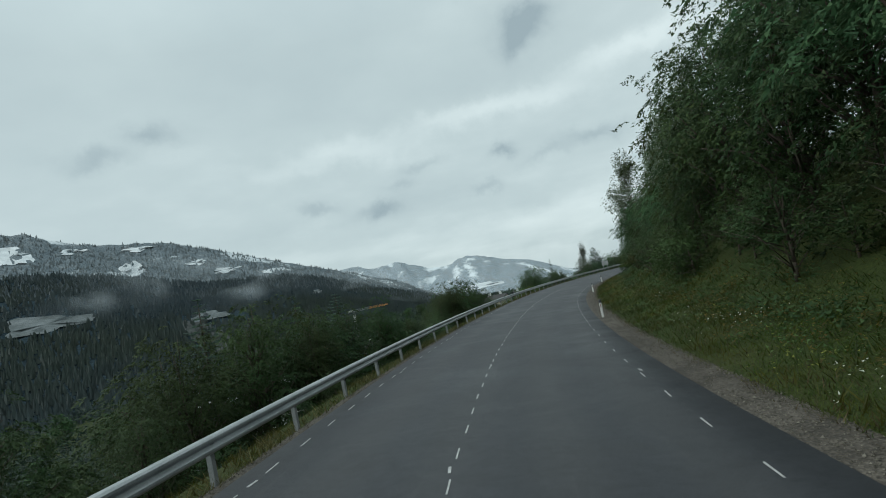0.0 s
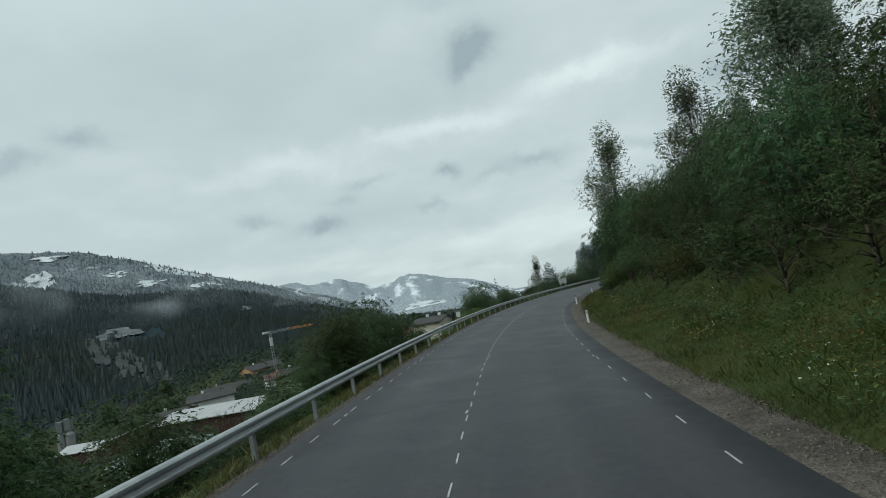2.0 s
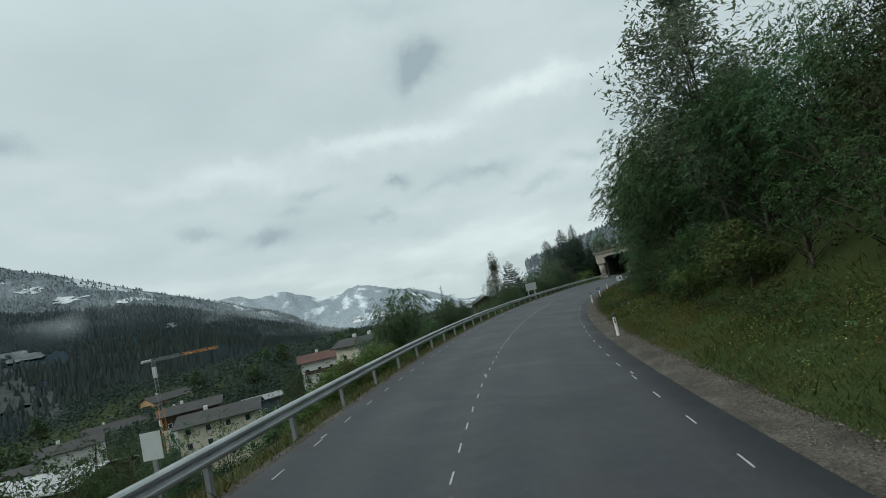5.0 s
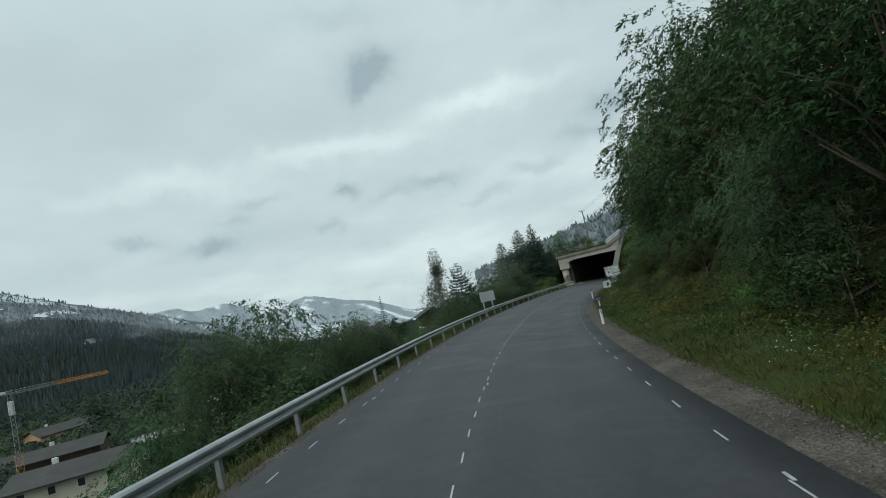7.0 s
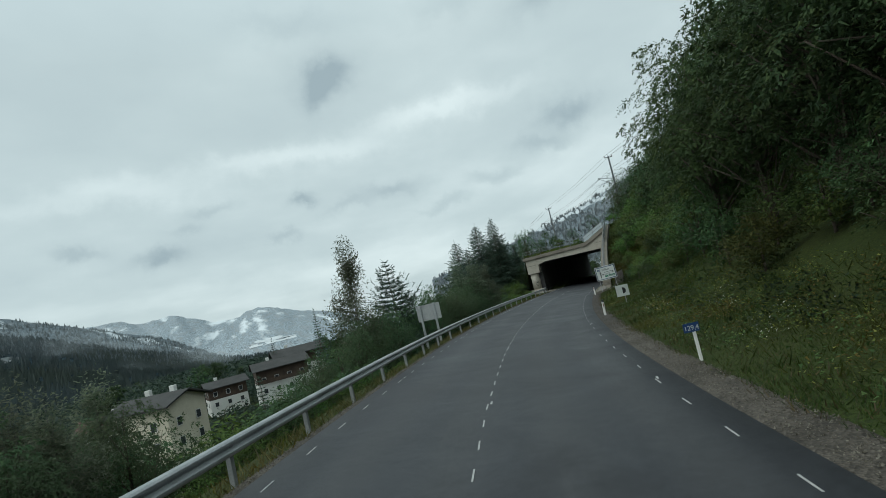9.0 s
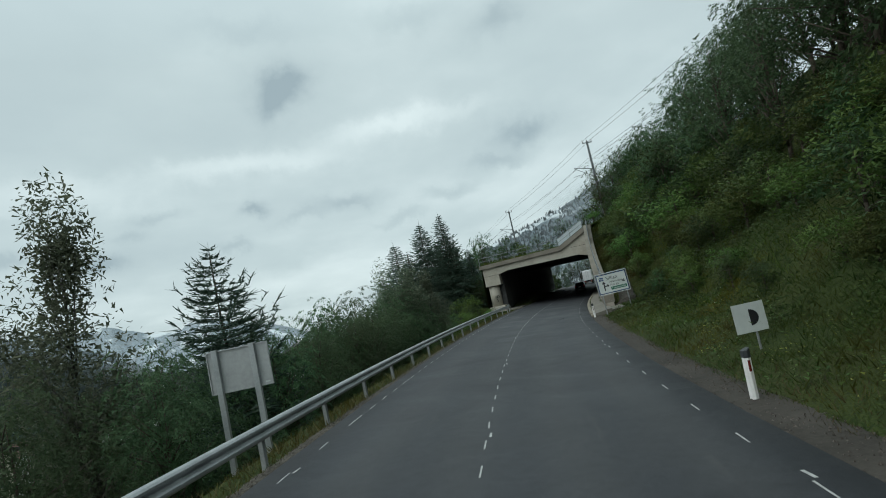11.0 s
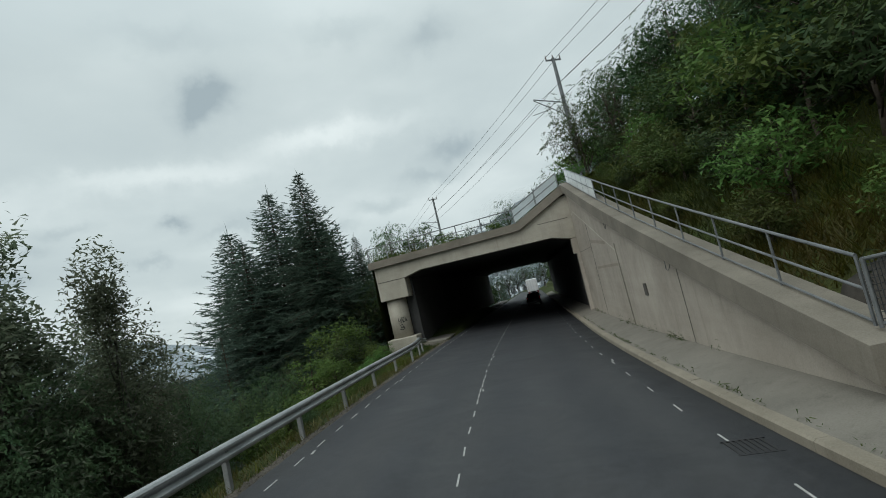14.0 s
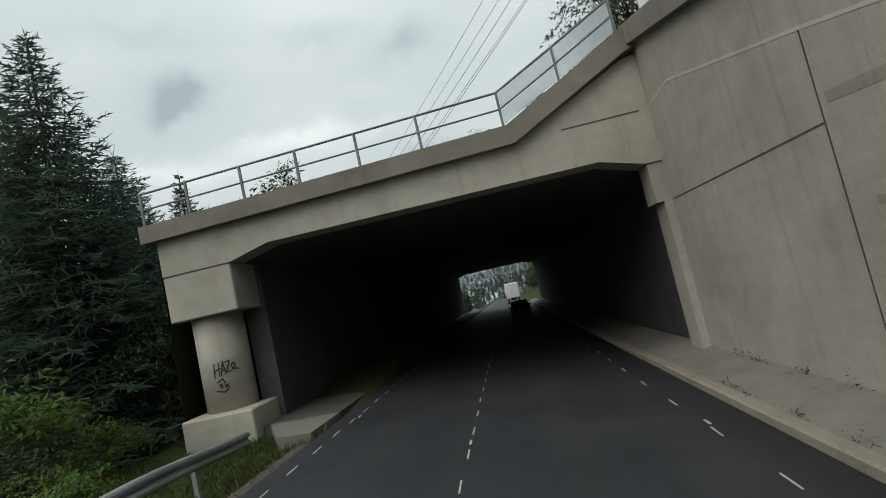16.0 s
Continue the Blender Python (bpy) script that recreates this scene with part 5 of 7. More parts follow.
for f in DARK_FIELDS:
    snow_field(dark_v, (180, 26), f, THAW, "half-thawed pasture in the dark forest")
CLEARED = surface("brushy cleared slope", (0.016, 0.022, 0.022), (0.046, 0.050, 0.045), 0.95, 0.6, 0.08, bump=0.0)
for f in CLEARINGS:
    snow_field(dark_v, (180, 26), f, CLEARED, "brown brushy clearing in the dark forest")
far_field = (2.8, -0.85, 2.4, 0.30)
snow_field(far_v, (180, 26), far_field, SNOW, "broad snow-covered valley meadow below the alpine range")


# curved translucent sheets that imitate mist before the wooded slope
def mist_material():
    m, nt, bs, N, L = mat_new("translucent mist sheet")
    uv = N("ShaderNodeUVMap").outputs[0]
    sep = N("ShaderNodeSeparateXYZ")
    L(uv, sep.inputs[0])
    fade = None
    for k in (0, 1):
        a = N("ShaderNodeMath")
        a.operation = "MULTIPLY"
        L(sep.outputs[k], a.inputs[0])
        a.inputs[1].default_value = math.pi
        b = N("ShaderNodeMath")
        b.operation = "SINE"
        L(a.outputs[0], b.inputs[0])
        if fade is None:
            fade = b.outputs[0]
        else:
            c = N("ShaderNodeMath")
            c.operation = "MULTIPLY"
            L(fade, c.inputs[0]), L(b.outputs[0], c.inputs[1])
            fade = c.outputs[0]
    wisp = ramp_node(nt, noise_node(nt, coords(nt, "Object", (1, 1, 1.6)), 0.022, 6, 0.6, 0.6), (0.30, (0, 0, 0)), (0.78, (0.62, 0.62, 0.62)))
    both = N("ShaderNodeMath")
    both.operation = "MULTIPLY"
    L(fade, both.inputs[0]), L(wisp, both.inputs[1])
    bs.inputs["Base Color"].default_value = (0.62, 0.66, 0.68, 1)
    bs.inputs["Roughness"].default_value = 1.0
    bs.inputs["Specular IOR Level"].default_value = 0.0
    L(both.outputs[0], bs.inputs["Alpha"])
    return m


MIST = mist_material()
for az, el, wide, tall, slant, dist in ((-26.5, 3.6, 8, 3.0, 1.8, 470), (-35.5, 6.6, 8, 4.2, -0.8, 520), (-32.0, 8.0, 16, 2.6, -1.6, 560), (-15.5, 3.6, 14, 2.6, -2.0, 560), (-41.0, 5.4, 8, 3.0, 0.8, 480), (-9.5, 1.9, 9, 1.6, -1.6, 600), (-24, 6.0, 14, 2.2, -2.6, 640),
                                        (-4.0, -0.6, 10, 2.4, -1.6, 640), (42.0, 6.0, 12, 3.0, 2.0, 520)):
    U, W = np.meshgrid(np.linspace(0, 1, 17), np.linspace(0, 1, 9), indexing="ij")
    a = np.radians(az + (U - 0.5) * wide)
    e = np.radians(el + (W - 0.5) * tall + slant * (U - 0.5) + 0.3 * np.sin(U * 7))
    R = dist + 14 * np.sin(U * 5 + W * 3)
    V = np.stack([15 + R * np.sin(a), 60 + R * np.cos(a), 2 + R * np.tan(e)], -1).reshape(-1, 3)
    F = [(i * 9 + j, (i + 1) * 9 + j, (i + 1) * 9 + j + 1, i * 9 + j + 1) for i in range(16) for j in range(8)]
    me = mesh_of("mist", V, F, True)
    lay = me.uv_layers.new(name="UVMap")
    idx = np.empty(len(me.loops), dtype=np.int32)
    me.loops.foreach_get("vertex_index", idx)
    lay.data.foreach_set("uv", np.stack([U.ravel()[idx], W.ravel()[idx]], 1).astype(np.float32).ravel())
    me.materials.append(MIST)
    tagged(new("mist", me), "translucent sheet imitating mist before the forest", "mist", group="wisps of mist", kind="stuff")

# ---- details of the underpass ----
# inner walls get the colour that imitates the shade inside
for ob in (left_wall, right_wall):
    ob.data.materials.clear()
    ob.data.materials.append(SHADED_INNER)
GLASS = surface("milky railing panel", (0.55, 0.60, 0.61), (0.70, 0.74, 0.75), 0.25, 8, 1, bump=0.0)
CLEAR = surface("hazy clear panel", (0.55, 0.62, 0.64), (0.68, 0.74, 0.76), 0.2, 8, 1, bump=0.0)
CLEAR.node_tree.nodes["Principled BSDF"].inputs["Alpha"].default_value = 0.5
GROOVE = surface("dark wall joint", (0.045, 0.042, 0.036), (0.10, 0.09, 0.08), 0.9, 20, 2, bump=0.1)
PALE_SEAM = concrete_material("pale pour seam", (0.34, 0.31, 0.26), (0.54, 0.50, 0.43))
WALL_STAIN = concrete_material("brown-stained concrete", (0.19, 0.165, 0.135), (0.33, 0.29, 0.245))
SPRAY = surface("black spray paint", (0.012, 0.012, 0.012), (0.03, 0.03, 0.03), 0.6, 20, 4, bump=0.0)
RUST = surface("rusty brown steel", (0.06, 0.035, 0.025), (0.14, 0.08, 0.05), 0.8, 20, 3, bump=0.2)


def cornice_top(l):
    return float(np.interp(l, (-10.15, 0.78, 4.2, 5.3), (6.70, 6.95, 8.68, 8.96)))


# railing along the cornice
rail = thing("bridge_railing", "grey steel railing with two bars on the bridge edge", "railing", at=frame_at(PORTAL, 0.22))
xs = [-10.05, -8.6, -6.9, -5.2, -3.4, -1.6, 0.72, 2.45, 4.2]
for a in xs:
    bm = bmesh.new()
    box(bm, a - 0.035, a + 0.035, -0.12, -0.05, cornice_top(a) - 0.05, cornice_top(a) + 1.0, bevel=0.006)
    part("post", bm, RAIL_GREY, rail)
for up, r in ((1.0, 0.035), (0.52, 0.028)):
    for a, b in zip(xs, xs[1:]):
        bm = bmesh.new()
        tube(bm, (a, -0.085, cornice_top(a) + up), (b, -0.085, cornice_top(b) + up), r, n=8)
        part("bar", bm, RAIL_GREY, rail)
for a, b in zip(xs[6:], xs[7:]):
    for lo, hi in ((0.08, 0.49), (0.56, 0.96)):
        bm = bmesh.new()
        u, v = a + 0.05, b - 0.05
        prism(bm, [(u, cornice_top(u) + lo), (v, cornice_top(v) + lo), (v, cornice_top(v) + hi), (u, cornice_top(u) + hi)], lambda x, z: (x, -0.095, z), lambda x, z: (x, -0.08, z))
        part("panel", bm, CLEAR, rail, "hazy see-through splash panel")
# railing along the wing wall's coping
wing_rail = thing("wall_railing", "grey steel railing on the sloping wing wall", "railing")
wl = 5.0
stations = np.concatenate([np.linspace(169.2, 187.0, 9), np.linspace(188.8, 197.9, 6)])
for s in stations:
    bm = bmesh.new()
    a, b = rd(s, wl, wall_top(s) - 0.05), rd(s, wl, wall_top(s) + 1.0)
    tube(bm, a, b, 0.026, n=6)
    part("post", bm, RAIL_GREY, wing_rail)
for up, r in ((1.0, 0.03), (0.52, 0.024), (0.06, 0.022)):
    for a, b in zip(stations, stations[1:]):
        bm = bmesh.new()
        tube(bm, rd(a, wl, wall_top(a) + up), rd(b, wl, wall_top(b) + up), r, n=8)
        part("bar", bm, RAIL_GREY, wing_rail)
for a, b in zip(stations[8:], stations[9:]):
    for lo, hi in ((0.10, 0.49), (0.555, 0.965)):
        bm = bmesh.new()
        u, v = a + 0.05, b - 0.05
        prism(bm, [(u, lo), (v, lo), (v, hi), (u, hi)], lambda s, h: rd(s, wl - 0.02, wall_top(s) + h), lambda s, h: rd(s, wl, wall_top(s) + h))
        part("panel", bm, GLASS, wing_rail, "milky white splash panel")
# end gate of the railing
bm = bmesh.new()
g0 = wall_top(169.0)
for a, b in (((4.95, 1.0), (5.45, 1.0)), ((4.95, 0.1), (5.45, 0.1)), ((5.45, 0.05), (5.45, 1.02)), ((4.95, 0.05), (4.95, 1.02))):
    tube(bm, rd(169.0, a[0], g0 + a[1]), rd(169.0, b[0], g0 + b[1]), 0.03)
part("end_frame", bm, RAIL_GREY, wing_rail)
bm = bmesh.new()
for k in range(9):
    tube(bm, rd(169.0, 4.99 + k * 0.053, g0 + 0.12), rd(169.0, 4.99 + k * 0.053, g0 + 0.98), 0.006, n=4)
    tube(bm, rd(169.0, 4.96, g0 + 0.16 + k * 0.095), rd(169.0, 5.44, g0 + 0.16 + k * 0.095), 0.006, n=4)
part("mesh_infill", bm, BLACK_PLASTIC, wing_rail, "wire mesh in the end frame")


# joints and marks on the wing wall: each a shallow bar a little proud of the face
def wall_bar(name, s0, h0, s1, h1, width, material, label, proud=0.012):
    bm = bmesh.new()
    n = max(1, int(math.ceil(abs(s1 - s0) / 0.8)))
    flat = abs(s1 - s0) > abs(h1 - h0)
    ds, dh = (0.0, width / 2) if flat else (width / 2, 0.0)
    rings = []
    for k in range(n + 1):
        s, h = s0 + (s1 - s0) * k / n, h0 + (h1 - h0) * k / n
        rings.append([bm.verts.new(rd(s + a * ds, 4.78 + l, h + a * dh)) for a, l in ((-1, -proud), (1, -proud), (1, 0.03), (-1, 0.03))])
    for a, b in zip(rings, rings[1:]):
        for i in range(4):
            bm.faces.new((a[i], a[(i + 1) % 4], b[(i + 1) % 4], b[i]))
    bm.faces.new(rings[0])
    bm.faces.new(rings[-1][::-1])
    bmesh.ops.recalc_face_normals(bm, faces=bm.faces[:])
    return part(name, bm, material, wing, label)


wall_bar("joint", 191.75, 0.0, 191.75, 5.25, 0.022, GROOVE, "thin dark vertical wall joint")
wall_bar("joint", 176.42, 0.0, 176.42, 2.2, 0.016, GROOVE, "hairline crack below the coping")
wall_bar("joint", 191.75, 3.9, 198.45, 4.0, 0.022, GROOVE, "dark horizontal wall joint")
wall_bar("joint", 184.0, 0.0, 184.2, 3.5, 0.15, CONCRETE_DARK, "broad dark joint strip", 0.02)
for a, b in (((184.2, 3.18), (191.7, 5.26)), ((191.7, 5.26), (196.8, 6.6)), ((196.8, 6.6), (198.4, 6.55))):
    wall_bar("seam", a[0], a[1], b[0], b[1], 0.06, PALE_SEAM, "pale slanting pour seam", 0.006)
wall_bar("stain_band", 186.4, 3.72, 191.6, 4.2, 0.16, WALL_STAIN, "dull brown slanting stain", 0.004)
wall_bar("stain_band", 184.4, 2.62, 191.2, 2.69, 0.12, WALL_STAIN, "dull brown pour band", 0.004)
plate = wall_bar("plate", 180.3, 1.55, 180.7, 1.55, 0.42, GROOVE, "small dark metal plate", 0.03)
# loops of cable hanging from the coping
for s0, z0 in ((176.62, 2.45), (184.3, 4.5)):
    bm = bmesh.new()
    pts = [rd(s0 + 0.20 * math.sin(a) * (1 + 0.3 * math.sin(3 * a)), 4.62, z0 - 0.16 * (1 - math.cos(a))) for a in np.linspace(0, 6.0, 14)]
    for a, b in zip(pts, pts[1:]):
        tube(bm, a, b, 0.010, n=5)
    me = bpy.data.meshes.new("cable_loop")
    bm.to_mesh(me), bm.free()
    me.materials.append(BLACK_PLASTIC)
    tagged(new("cable_loop", me), "loop of black cable hanging from the coping", "cable", group="cable loops")
# joints on the portal's left side and a line across the fascia
for l0, l1, z0, z1 in ((-9.87, -7.74, 5.13, 5.16), (2.2, 4.3, 6.5, 6.53)):
    bm = bmesh.new()
    box(bm, l0, l1, -0.012, 0.05, z0, z1)
    part("joint", bm, GROOVE, deck, "dark construction joint")
# graffiti: loose strokes on the column's face
graf = thing("graffiti", "black sprayed scribble on the round column", "graffiti", at=frame_at(PORTAL, 0.22))
strokes = [[(-0.35, 0.35), (-0.30, 0.85)], [(-0.15, 0.40), (-0.12, 0.88)], [(-0.34, 0.58), (-0.10, 0.66)], [(-0.08, 0.40), (0.05, 0.90), (0.10, 0.42)], [(-0.02, 0.58), (0.10, 0.60)],
           [(0.12, 0.85), (0.30, 0.88), (0.14, 0.48), (0.34, 0.50)], [(0.38, 0.55), (0.36, 0.72), (0.46, 0.78), (0.50, 0.60), (0.38, 0.55), (0.60, 0.52)],
           [(-0.28, 0.18), (-0.05, 0.28), (0.02, 0.12)], [(-0.20, -0.02), (-0.10, 0.10)], [(-0.20, 0.10), (-0.10, -0.02)], [(0.0, -0.05), (0.12, 0.06)], [(0.0, 0.06), (0.12, -0.06)], [(-0.35, -0.12), (-0.05, -0.20), (0.1, -0.12)]]
for line in strokes:
    bm = bmesh.new()

    def on_column(u, v):
        a = (u * 0.72 + 0.26) / 0.75
        return Vector((-8.98 + 0.75 * math.sin(a), 1.0 - 0.75 * math.cos(a), 1.70 + v * 0.80))

    pts = []
    for a, b in zip(line, line[1:]):
        pts += [on_column(a[0] + (b[0] - a[0]) * k / 4, a[1] + (b[1] - a[1]) * k / 4) for k in range(4)]
    pts.append(on_column(*line[-1]))
    rings = []
    for p in pts:
        out = Vector((p.x + 8.98, p.y - 1.0, 0)).normalized() * 0.006
        along = Vector((-out.y, out.x, 0)).normalized() * 0.015
        up = Vector((0, 0, 0.015))
        rings.append([bm.verts.new(p + out + q) for q in (along + up, up - along, -along - up, along - up)] + [bm.verts.new(p - out)])
    for r0, r1 in zip(rings, rings[1:]):
        for k in range(4):
            bm.faces.new((r0[k], r0[(k + 1) % 4], r1[(k + 1) % 4], r1[k]))
    part("stroke", bm, SPRAY, graf)


# ---- railway masts and wires ----
def mast(s, l, top, low, arms=True):
    ob = thing("catenary_mast", "grey steel railway mast with bracket arms", "mast", group="railway masts", at=frame_at(s, l, low, 24))
    h = top - low
    bm = bmesh.new()
    tube(bm, (0, 0, -1.0), (0, 0, h), 0.24, 0.15, 8)
    part("pole", bm, RAIL_GREY, ob)
    bm = bmesh.new()
    box(bm, -0.75, 0.75, -0.05, 0.05, h - 0.25, h - 0.12)
    part("cross_arm", bm, RAIL_GREY, ob)
    for x in (-0.7, 0.7, 0.0):
        bm = bmesh.new()
        tube(bm, (x, 0, h - 0.12), (x, 0, h + 0.28), 0.06, 0.04, 7)
        part("insulator", bm, RUST, ob)
    if arms:
        bm = bmesh.new()
        tube(bm, (0, 0, h - 4.2), (-2.9, 0, h - 3.6), 0.05)
        tube(bm, (0, 0, h - 5.4), (-2.9, 0, h - 3.7), 0.04)
        tube(bm, (-1.2, 0, h - 4.6), (-3.3, 0, h - 5.0), 0.03)
        part("bracket", bm, RAIL_GREY, ob)
    return ob


MASTS = ((168.0, 27.5, 23.0, 13.0), (209.2, 7.7, 21.9, 9.6), (250.0, -11.8, 20.6, 7.5), (296.0, -32.0, 19.5, 5.0))
for m in MASTS[1:]:
    mast(*m)
WIRE = surface("dark overhead wire", (0.03, 0.03, 0.03), (0.06, 0.06, 0.06), 0.6, 5, 1, metal=0.5, bump=0.0)
for off, drop in ((-0.7, -0.2), (0.7, -0.2), (-2.6, 3.7), (-2.9, 5.0), (0.25, 2.2)):
    cu = bpy.data.curves.new("overhead_wire", "CURVE")
    cu.dimensions, cu.bevel_depth, cu.bevel_resolution = "3D", 0.016, 1
    sp = cu.splines.new("POLY")
    pts = []
    for (s0, l0, t0, _), (s1, l1, t1, _) in zip(MASTS, MASTS[1:]):
        for k in range(8):
            f = k / 8
            pts.append(rd(s0 + (s1 - s0) * f, l0 + (l1 - l0) * f + off * 0.9, t0 + (t1 - t0) * f - drop - 1.6 * f * (1 - f)))
    sp.points.add(len(pts) - 1)
    for q, p in zip(sp.points, pts):
        q.co = (*p, 1)
    cu.materials.append(WIRE)
    tagged(new("overhead_wire", cu), "thin dark railway overhead wire", "wire", group="overhead wires")


# ---- signs ----
def letters(text, size, material, parent, x, z, y=-0.012, align="LEFT"):
    cu = bpy.data.curves.new("lettering", "FONT")
    cu.body, cu.size, cu.align_x, cu.extrude = text, size, align, 0.002
    cu.materials.append(material)
    ob = new("lettering", cu)
    ob.parent = parent
    ob.matrix_basis = pose(x, y, z, 90, 0, 0)
    return ob


def plate_part(name, parent, material, x0, x1, z0, z1, y0=-0.008, y1=0.0, label=""):
    bm = bmesh.new()
    box(bm, x0, x1, y0, y1, z0, z1)
    return part(name, bm, material, parent, label)


guide = thing("direction_sign", "white direction sign with blue rim on leaning posts", "road sign", at=frame_at(164.75, 5.22, 1.78) @ pose(0, 0, 0, 0, -2, 0))
plate_part("board", guide, SIGN_BLUE, -0.97, 0.97, -0.64, 0.64, -0.006, 0.012, "blue-rimmed sign board")
plate_part("face", guide, SIGN_WHITE, -0.925, 0.925, -0.595, 0.595, -0.012, -0.005)
for x0, z0, x1, z1 in ((-1.03, -0.7, 1.03, -0.7), (-1.03, 0.7, 1.03, 0.7), (-1.03, -0.7, -1.03, 0.7), (1.03, -0.7, 1.03, 0.7)):
    bm = bmesh.new()
    tube(bm, (x0, 0.02, z0), (x1, 0.02, z1), 0.032)
    part("frame_tube", bm, ZINC, guide)
for x, low in ((-0.80, -2.4), (0.82, -2.2)):
    bm = bmesh.new()
    tube(bm, (x - 0.05, 0.06, low), (x, 0.06, 0.66), 0.04)
    part("post", bm, ZINC_POST, guide)
plate_part("number_field", guide, SIGN_BLUE, -0.80, -0.52, 0.24, 0.46, -0.016, -0.012)
letters("100", 0.17, SIGN_WHITE, guide, -0.66, 0.29, -0.019, "CENTER")
letters("Sillian", 0.34, SIGN_BLACK, guide, -0.36, 0.23, -0.0145)
letters("Abfaltersbach", 0.175, SIGN_BLACK, guide, -0.18, 0.02, -0.0145)
letters("Anras", 0.24, SIGN_BLACK, guide, -0.18, -0.20, -0.0145)
plate_part("green_field", guide, SIGN_GREEN, -0.16, 0.86, -0.46, -0.27, -0.016, -0.012)
letters("Höhenstraße", 0.17, SIGN_WHITE, guide, 0.35, -0.42, -0.019, "CENTER")
for pts in ([(-0.60, -0.45), (-0.52, -0.45), (-0.52, 0.05), (-0.60, 0.05)], [(-0.68, 0.02), (-0.44, 0.02), (-0.56, 0.20)], [(-0.52, -0.18), (-0.34, -0.18), (-0.34, -0.11), (-0.52, -0.11)], [(-0.36, -0.25), (-0.36, -0.04), (-0.22, -0.145)]):
    bm = bmesh.new()
    prism(bm, pts, lambda u, v: (u, -0.0165, v), lambda u, v: (u, -0.012, v))
    part("arrow", bm, SIGN_BLACK, guide)
bm = bmesh.new()
prism(bm, [(0.60, -0.02), (0.84, -0.02), (0.80, -0.08), (0.64, -0.08)], lambda u, v: (u, -0.0165, v), lambda u, v: (u, -0.012, v))
prism(bm, [(0.66, 0.0), (0.72, 0.08), (0.78, 0.0)], lambda u, v: (u, -0.0165, v), lambda u, v: (u, -0.012, v))
part("symbol", bm, SIGN_BLACK, guide)

board = thing("sign_back", "grey aluminium back of a large road sign on two posts", "road sign", at=frame_at(140.0, -7.04, 0.0, 4))
plate_part("board", board, SIGN_BACK, -0.79, 0.79, 1.62, 2.68, 0.0, 0.02)
for z in (1.62, 2.66):
    plate_part("rim", board, SIGN_BACK, -0.80, 0.80, z, z + 0.03, -0.03, 0.02)
for x in (-0.79, 0.79):
    plate_part("rim", board, SIGN_BACK, x - 0.012, x + 0.012, 1.62, 2.68, -0.031, 0.021)
for x in (-0.55, 0.42):
    plate_part("post", board, ZINC, x - 0.07, x + 0.07, -1.2, 2.72, -0.10, -0.002, "flat galvanised sign post")
plate_part("sticker", board, SIGN_WHITE, 0.60, 0.72, 1.68, 1.72, -0.004, -0.001)

tunnel_sign = thing("tunnel_sign", "small white square sign with black half disc", "road sign", at=frame_at(141.5, 5.5, 0.75, 8))
plate_part("face", tunnel_sign, SIGN_WHITE, -0.40, 0.40, -0.36, 0.36)
bm = bmesh.new()
prism(bm, [(0.0, -0.2), *[(0.22 * math.sin(a), -0.2 * math.cos(a)) for a in np.linspace(0.1, 3.0, 12)], (0.0, 0.2)], lambda u, v: (u, -0.012, v), lambda u, v: (u, -0.008, v))
part("half_disc", bm, SIGN_BLACK, tunnel_sign)
bm = bmesh.new()
tube(bm, (0.1, 0.03, -1.3), (0.1, 0.03, 0.3), 0.03)
part("post", bm, ZINC_POST, tunnel_sign)

km = thing("kilometre_sign", "small blue distance plate on a white stake", "road sign", at=frame_at(119.5, 4.3, 0.0, 5))
plate_part("face", km, SIGN_BLUE, -0.20, 0.20, 0.47, 0.70)
letters("129,4", 0.17, SIGN_WHITE, km, 0.0, 0.52, -0.012, "CENTER")
plate_part("stake", km, WHITE_PLASTIC, 0.02, 0.09, -0.7, 0.52, 0.002, 0.05)
small = thing("verge_marker", "small pale plate behind the guard rail", "road sign", at=frame_at(67.0, -5.45, 0.0))
plate_part("face", small, SIGN_WHITE, -0.16, 0.16, 1.25, 1.65)
plate_part("post", small, ZINC_POST, -0.03, 0.03, -0.6, 1.3, 0.002, 0.04)
# drain grates in the asphalt
for s, l in ((168.95, 2.88), (166.95, 1.25)):
    g = thing("drain_grate", "dark cast iron drain grate set in asphalt", "drain", group="drain grates", at=frame_at(s, l, 0.004 - BANK * l) @ tilt)
    for k in range(7):
        plate_part("bar", g, SIGN_BLACK, -0.27 + k * 0.08, -0.23 + k * 0.08, -0.004, 0.006, -0.28, 0.28)
    for y in (-0.3, 0.28):
        plate_part("rim", g, SIGN_BLACK, -0.30, 0.30, -0.004, 0.007, y, y + 0.03)

# ---- houses in the valley ----
PLASTER = surface("cream plaster", (0.46, 0.42, 0.32), (0.62, 0.58, 0.46), 0.85, 6, 0.3, bump=0.1)
PLASTER_WHITE = surface("white plaster", (0.50, 0.50, 0.47), (0.68, 0.68, 0.65), 0.85, 6, 0.3, bump=0.1)
PLASTER_ORANGE = surface("apricot plaster", (0.42, 0.27, 0.14), (0.56, 0.37, 0.20), 0.85, 6, 0.3, bump=0.1)
TIMBER = surface("dark weathered timber", (0.035, 0.024, 0.017), (0.085, 0.058, 0.042), 0.85, 8, 0.8, bump=0.3)
TIMBER_BLUE = surface("blue-grey painted timber", (0.05, 0.065, 0.08), (0.09, 0.11, 0.13), 0.85, 8, 0.8, bump=0.3)
